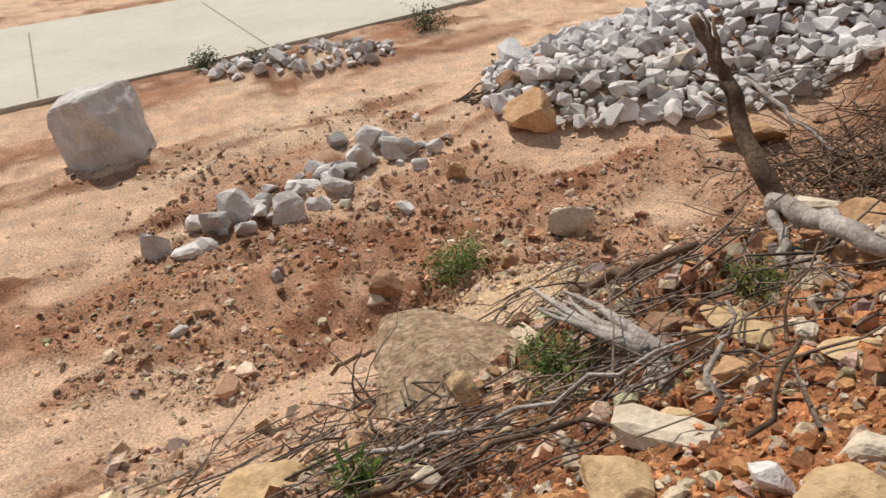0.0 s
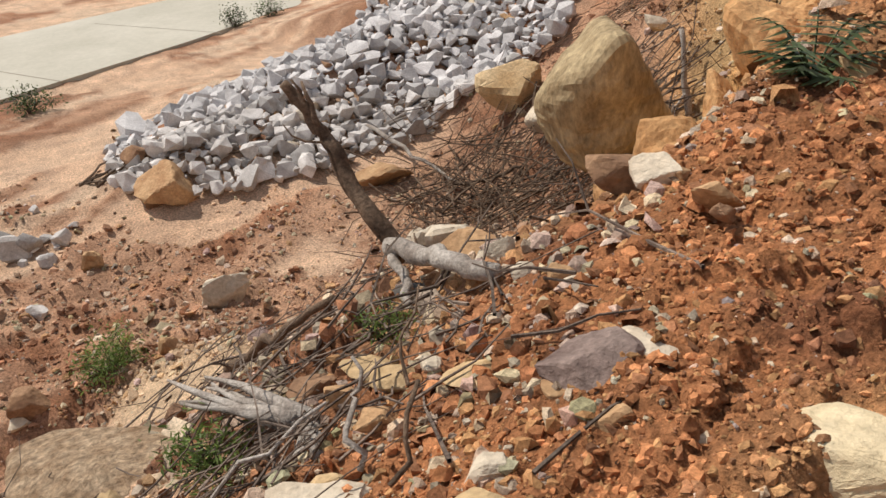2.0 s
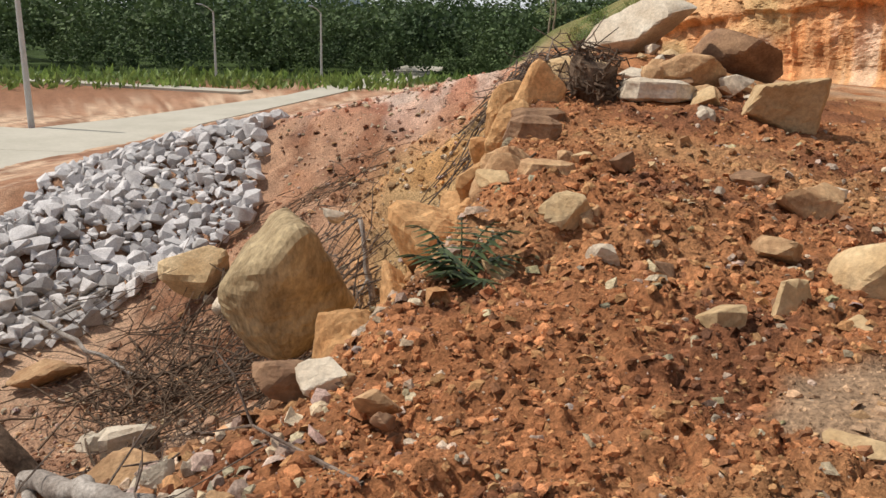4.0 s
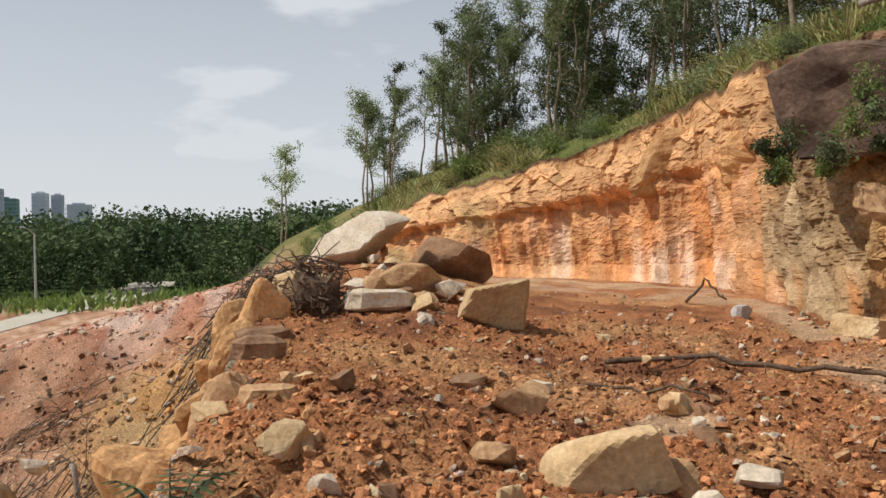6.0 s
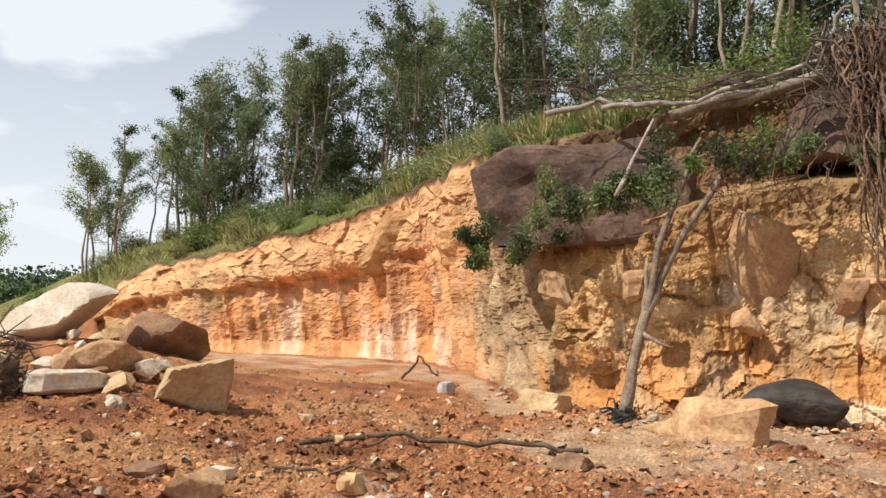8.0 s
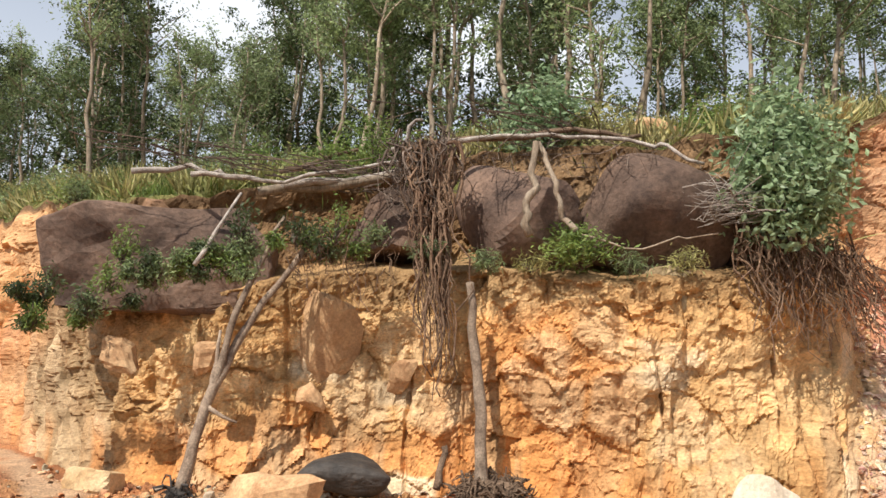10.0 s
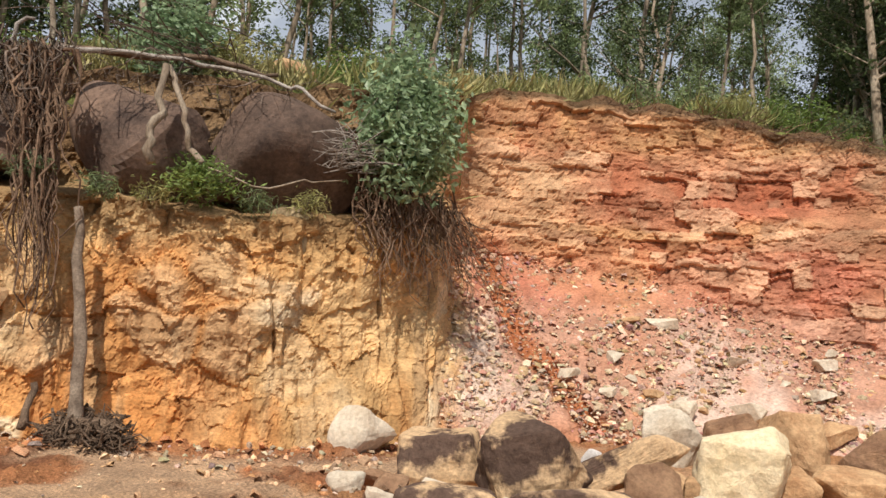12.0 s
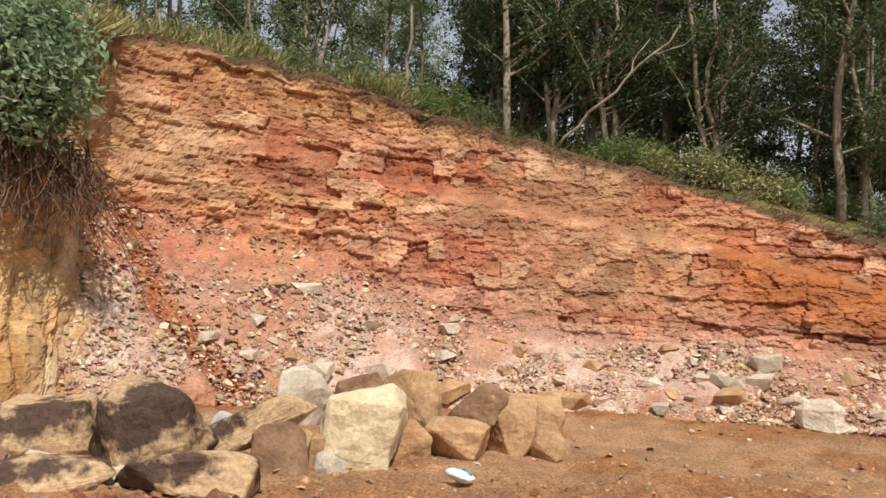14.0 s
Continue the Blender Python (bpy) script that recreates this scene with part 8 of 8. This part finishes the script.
# ---- far woods ----
def far_woods():
    rng = np.random.RandomState(261)
    n = 1500
    az = rng.uniform(-59, 30, n)
    r = rng.uniform(0, 1, n)
    near = np.interp(az, [-60, -52, -44, -36, -20, 30], [112, 108, 104, 102, 108, 118])
    r = near + (250 - near) * r ** 1.5
    h = rng.uniform(3.5, 11.5, n) * np.interp(r - near, [0, 8], [0.45, 1.0])
    a = np.radians(az)
    cx, cy = HUB[0] - np.sin(a) * r, HUB[1] + np.cos(a) * r
    cz = np.minimum(land(cx, cy, False), -3.5) + np.interp(r, [110, 250], [0, 5.0]) + 1.6 * fbm(cx / 30, cy / 30, 0, 3, 265)
    per = 165
    g = rng.normal(size=(n, per, 3))
    g /= np.linalg.norm(g, axis=2)[..., None]
    g *= rng.uniform(0.3, 0.9, (n, per, 1)) * (1 + 0.15 * np.sin(g[..., :1] * 5 + az[:, None, None]))
    pos = np.stack([cx, cy, cz + h * 0.52], -1)[:, None] + g * np.stack([h * 0.36, h * 0.36, h * 0.5], -1)[:, None]
    size = (rng.uniform(0.4, 0.95, (n, per)) * np.clip(h / 9, 0.5, 1.2)[:, None]).ravel()
    me = leaf_mesh("far_woods", pos.reshape(-1, 3), size, M_FOREST, 262, droop=0.1, slim=0.8)
    tagged(new("far_woods", me), "dense dark green woods across the lower ground", "woods", kind="stuff")


far_woods()


def far_field_weeds():
    rng = np.random.RandomState(271)
    n = 2600
    az, r = rng.uniform(-50, 25, n), rng.uniform(80, 100, n)
    a = np.radians(az)
    x, y = HUB[0] - np.sin(a) * r, HUB[1] + np.cos(a) * r
    me = leaf_mesh("field_grass", np.stack([x, y, np.full(n, LOW)], -1), rng.uniform(0.6, 1.6, n), M_LEAFG, 272, droop=-2, slim=0.4)
    tagged(new("field_grass", me), "light green weeds before the woods", "grass", kind="stuff")


far_field_weeds()

# ---- far things ----
M_BLACKP = material("black_paint", (0.012, 0.012, 0.014), (0.03, 0.03, 0.032), 4, 0.4, 0, 20, spec=0.5, dark=0.9)
M_TYRE = material("tyre_rubber", (0.015, 0.015, 0.015), (0.03, 0.03, 0.03), 6, 0.85, 0.1, 40)
M_STEEL = material("bare_steel", (0.35, 0.35, 0.36), (0.5, 0.5, 0.5), 6, 0.4, 0, 30, spec=0.6, dark=0.9)
M_POLE = material("galvanised_pole", (0.42, 0.41, 0.39), (0.52, 0.5, 0.48), 3, 0.6, 0.05, 20, dark=0.9)
# air haze over the far towers is mixed into this blue-grey
M_TOWER = material("haze_tinted_pale", (0.46, 0.50, 0.56), (0.55, 0.58, 0.63), 0.02, 0.9, 0, 0.2, rand=0.15, dark=0.93)
M_NET = material("green_site_netting", (0.13, 0.24, 0.22), (0.18, 0.30, 0.27), 0.02, 0.9, 0, 0.2, dark=0.9)
M_PLASTIC = material("plastic_sack", (0.62, 0.66, 0.66), (0.85, 0.87, 0.86), 5, 0.45, 0.3, 25, spec=0.5, dark=0.85)
M_SACKBLUE = material("teal_print", (0.05, 0.28, 0.27), (0.10, 0.38, 0.36), 8, 0.5, 0, 30)


def ring(bm, centre, radius, tube_r, seg=18, sides=6):
    pts = [Vector(centre) + Vector((math.cos(2 * math.pi * k / seg) * radius, 0, math.sin(2 * math.pi * k / seg) * radius)) for k in range(seg)]
    rings = []
    for k, p in enumerate(pts):
        o = (p - Vector(centre)).normalized()
        rings.append([bm.verts.new(p + o * tube_r * math.cos(a) + Vector((0, 1, 0)) * tube_r * math.sin(a)) for a in [2 * math.pi * j / sides for j in range(sides)]])
    for k in range(seg):
        for j in range(sides):
            bm.faces.new((rings[k][j], rings[(k + 1) % seg][j], rings[(k + 1) % seg][(j + 1) % sides], rings[k][(j + 1) % sides]))


def motorbike(place, turn):
    thing = holder("motorbike", pose(*place, 0, 0, turn), "dark motorbike parked on the concrete road", "motorbike")
    for x in (-0.64, 0.64):
        bm = bmesh.new()
        ring(bm, (0, 0, 0), 0.26, 0.05)
        w = part("wheel", bm, M_TYRE, thing)
        w.location = (x, 0, 0.31)
        bm = bmesh.new()
        ring(bm, (0, 0, 0), 0.20, 0.015)
        for k in range(8):
            a = 2 * math.pi * k / 8
            tube(bm, [(0, 0, 0), (math.cos(a) * 0.2, 0, math.sin(a) * 0.2)], 0.006, 4)
        part("rim", bm, M_STEEL, w)

    def bars(name, paths, r, mat, label=""):
        bm = bmesh.new()
        for p in paths:
            tube(bm, p, r, 6)
        part(name, bm, mat, thing, label)

    bars("front_fork", [[(0.64, s * 0.07, 0.31), (0.46, s * 0.07, 0.85)] for s in (-1, 1)], 0.022, M_STEEL)
    bars("handlebar", [[(0.40, -0.34, 0.98), (0.47, -0.1, 0.92), (0.47, 0.1, 0.92), (0.40, 0.34, 0.98)]], 0.015, M_BLACKP)
    bars("frame", [[(0.45, 0, 0.82), (0.1, 0, 0.5), (-0.2, 0, 0.45), (-0.64, 0, 0.31)], [(-0.2, 0, 0.45), (-0.6, 0, 0.72)]], 0.03, M_BLACKP)
    bars("exhaust", [[(0.05, 0.12, 0.3), (-0.3, 0.14, 0.28), (-0.75, 0.16, 0.36)]], 0.04, M_STEEL)
    for name, size, at_, mat in [("engine", (0.36, 0.26, 0.32), (0.05, 0, 0.25), M_STEEL), ("fuel_tank", (0.5, 0.3, 0.24), (0.18, 0, 0.66), M_BLACKP), ("seat", (0.72, 0.28, 0.14), (-0.32, 0, 0.72), M_BLACKP),
                                 ("headlight", (0.14, 0.18, 0.18), (0.55, 0, 0.78), M_STEEL), ("mudguard", (0.4, 0.14, 0.1), (-0.7, 0, 0.6), M_BLACKP), ("leg_shield", (0.1, 0.4, 0.4), (0.36, 0, 0.42), M_BLACKP)]:
        bm = rock_bm(len(name), size, 10, 2, 0.0, 0.7, 6)
        ob = part(name, bm, mat, thing, smooth=True)
        ob.location = at_
    for s in (-1, 1):
        bars("mirror", [[(0.42, s * 0.26, 0.96), (0.40, s * 0.32, 1.16)]], 0.018, M_BLACKP)


motorbike((11.9, 41.1, LOW + 0.10), 200)


def street_lamp(place, height, turn):
    thing = holder("street_lamp", pose(*place, 0, 0, turn), "slim grey street lamp with a long arm", "street lamp", "lamps along the road")
    bm = bmesh.new()
    tube(bm, [(0, 0, 0), (0, 0, height * 0.5), (0, 0, height)], [0.14, 0.11, 0.08], 10)
    part("pole", bm, M_POLE, thing)
    bm = bmesh.new()
    tube(bm, [(0, 0, height - 0.1), (-0.9, 0, height + 0.35), (-2.0, 0, height + 0.6)], 0.05, 8)
    part("arm", bm, M_POLE, thing)
    bm = rock_bm(5, (1.0, 0.35, 0.16), 8, 2, 0, 0.6, 6)
    bmesh.ops.translate(bm, vec=(-2.4, 0, height + 0.55), verts=bm.verts[:])
    part("lamp_head", bm, M_TOWER, thing, smooth=True)


street_lamp((56.2, 70.4, LOW), 7.4, 25)
street_lamp((46.0, 75.0, LOW), 7.2, 25)


def field_post(place, height):
    bm = bmesh.new()
    tube(bm, [(0, 0, -0.2), (0, 0, height * 0.6), (0, 0, height)], [0.19, 0.16, 0.13], 10)
    ob = new("concrete_post", mesh_of("concrete_post", bm, M_POLE))
    ob.matrix_world = pose(*place)
    tagged(ob, "tall grey concrete utility post at the road bend", "post")


field_post((18.4, 50.2, LOW), 8.5)


def tower(place, w, dp, h, floors, mat, label, turn):
    thing = holder("tower_block", pose(*place, 0, 0, turn), label, "building", "towers on the skyline")
    bm = bmesh.new()
    bmesh.ops.create_cube(bm, size=1, matrix=Matrix.Translation((0, 0, h / 2)) @ Matrix.Diagonal((w, dp, h, 1)))
    part("wall", bm, mat, thing)
    for k in range(1, floors):
        bm = bmesh.new()
        bmesh.ops.create_cube(bm, size=1, matrix=Matrix.Translation((0, 0, h * k / floors)) @ Matrix.Diagonal((w + 1.2, dp + 1.2, 0.7, 1)))
        part("floor_band", bm, M_TOWER, thing)
    bm = bmesh.new()
    bmesh.ops.create_cube(bm, size=1, matrix=Matrix.Translation((0, 0, h + 1.5)) @ Matrix.Diagonal((w * 0.5, dp * 0.5, 3, 1)))
    part("roof_house", bm, mat, thing)


rng = random.Random(281)
for i, (b, w, h, mat) in enumerate([(-29.6, 26, 88, M_TOWER), (-30.6, 30, 72, M_TOWER), (-31.2, 20, 92, M_TOWER), (-31.9, 24, 86, M_TOWER), (-32.7, 30, 62, M_TOWER), (-33.6, 18, 78, M_TOWER), (-34.4, 44, 66, M_TOWER),
                                    (-35.3, 24, 66, M_TOWER), (-36.3, 58, 64, M_NET), (-36.0, 26, 73, M_TOWER), (-38.6, 24, 70, M_TOWER), (-39.6, 19, 70, M_TOWER), (-40.8, 40, 52, M_TOWER), (-28.0, 40, 58, M_TOWER)]):
    a = radians(b)
    D = 1500 + 60 * (i % 3)
    h *= 1.22
    tower((HUB[0] - math.sin(a) * D, HUB[1] + math.cos(a) * D, LOW), w, w * 0.7, h, max(6, int(h / 7)), mat, "concrete tower under green netting on the skyline" if mat == M_NET else "pale hazy tower block on the skyline", b + rng.uniform(-20, 20))


def sack(place):
    thing = holder("plastic_sack", pose(*place), "crumpled white plastic sack with teal stripes", "sack")
    bm = rock_bm(77, (0.36, 0.27, 0.19), 16, 4, 0.10, 0, 5)
    part("bag", bm, M_PLASTIC, thing)
    for k in range(3):
        bm = bmesh.new()
        pts = []
        for j in range(9):
            f = j / 8
            pts.append((-0.13 + 0.26 * f, -0.10 + 0.05 * k + 0.10 * (f - 0.5) ** 2, 0.115 + 0.035 * k - 0.25 * (f - 0.5) ** 2 + 0.01 * math.sin(9 * f)))
        tube(bm, pts, 0.012, 5)
        part("stripe", bm, M_SACKBLUE, thing)


sack((2.75, -10.75, gz(2.75, -10.75) + 0.02))

# ---- heaps of quarried stone ----
CHIPS = [mesh_of("stone", chip_bm(900 + i, (1.0, 0.78 + 0.05 * (i % 4), 0.62 + 0.06 * (i % 3)), 11 + i % 5), M_GREY) for i in range(14)]


def stone_heap(name, label, box, floor, count, seed, near, biggest, spots=()):
    """Stones lying over a heap: the ones in front singly, the rest joined."""
    rng = np.random.RandomState(seed)
    thing = holder(name, pose(box[0], box[1], LOW), label, "stone heap")
    place = thing.matrix_world.inverted()
    taken = []
    tries = 0
    grid = {}
    while len(taken) < count and tries < count * 60:
        tries += 1
        x, y = rng.uniform(box[0], box[2]), rng.uniform(box[1], box[3])
        hh = float(heap_height(np.array([x]), np.array([y]))[0])
        if hh < floor or x > 15.5 + 0.12 * y - 2.0 * rng.uniform():
            continue
        s = biggest * (0.35 + 0.65 * rng.uniform() ** 1.5) * (1.5 if rng.uniform() < 0.05 else 1.0)
        key = (int(x // 1), int(y // 1))
        close = [q for i in (-1, 0, 1) for j in (-1, 0, 1) for q in grid.get((key[0] + i, key[1] + j), ())]
        if any((q[0] - x) ** 2 + (q[1] - y) ** 2 < (0.235 * (q[2] + s)) ** 2 for q in close):
            continue
        taken.append((x, y, s))
        grid.setdefault(key, []).append((x, y, s))
    tops = land(np.array([q[0] for q in taken]), np.array([q[1] for q in taken]), False)
    rise = LOW + heap_height(np.array([q[0] for q in taken]), np.array([q[1] for q in taken]))
    taken = [q for q, a, b in zip(taken, tops, rise) if a < b + 1.9]
    taken.sort(key=near)
    zs = land(np.array([t[0] for t in taken]), np.array([t[1] for t in taken]), False)
    rest_v, rest_f, base = [], [], 0
    for i, ((x, y, s), z) in enumerate(zip(taken, zs)):
        me = CHIPS[int(rng.randint(len(CHIPS)))]
        m = place @ pose(x, y, z + 0.2 * s, *rng.uniform(-35, 35, 2), rng.uniform(0, 360)) @ Matrix.Diagonal((s, s, s, 1))
        if i < 300:
            ob = new("stone", me)
            ob.parent = thing
            ob.matrix_local = m
        else:
            co = np.array([(m @ v.co) for v in me.vertices])
            tri = [[t.vertices[0], t.vertices[1], t.vertices[2]] for t in me.loop_triangles] if me.loop_triangles else [list(p.vertices)[:3] for p in me.polygons]
            rest_v.append(co)
            rest_f.append(np.array(tri) + base)
            base += len(co)
    if rest_v:
        ob = new("stones_behind", array_mesh("stones_behind", np.concatenate(rest_v), np.concatenate(rest_f), M_GREYS))
        ob.parent = thing
        tagged(ob, kind="stuff")
    return thing


stone_heap("rubble_heap", "large heap of pale grey quarried building stone", (0.5, 14.0, 28, 34), 0.36, 2300, 601, lambda t: t[1] + 0.35 * t[0], 0.72)
stone_heap("small_rubble_heap", "small heap of grey quarried stone by the road", (-8.2, 21.0, -1.5, 24.6), 0.10, 110, 602, lambda t: t[1], 0.58)
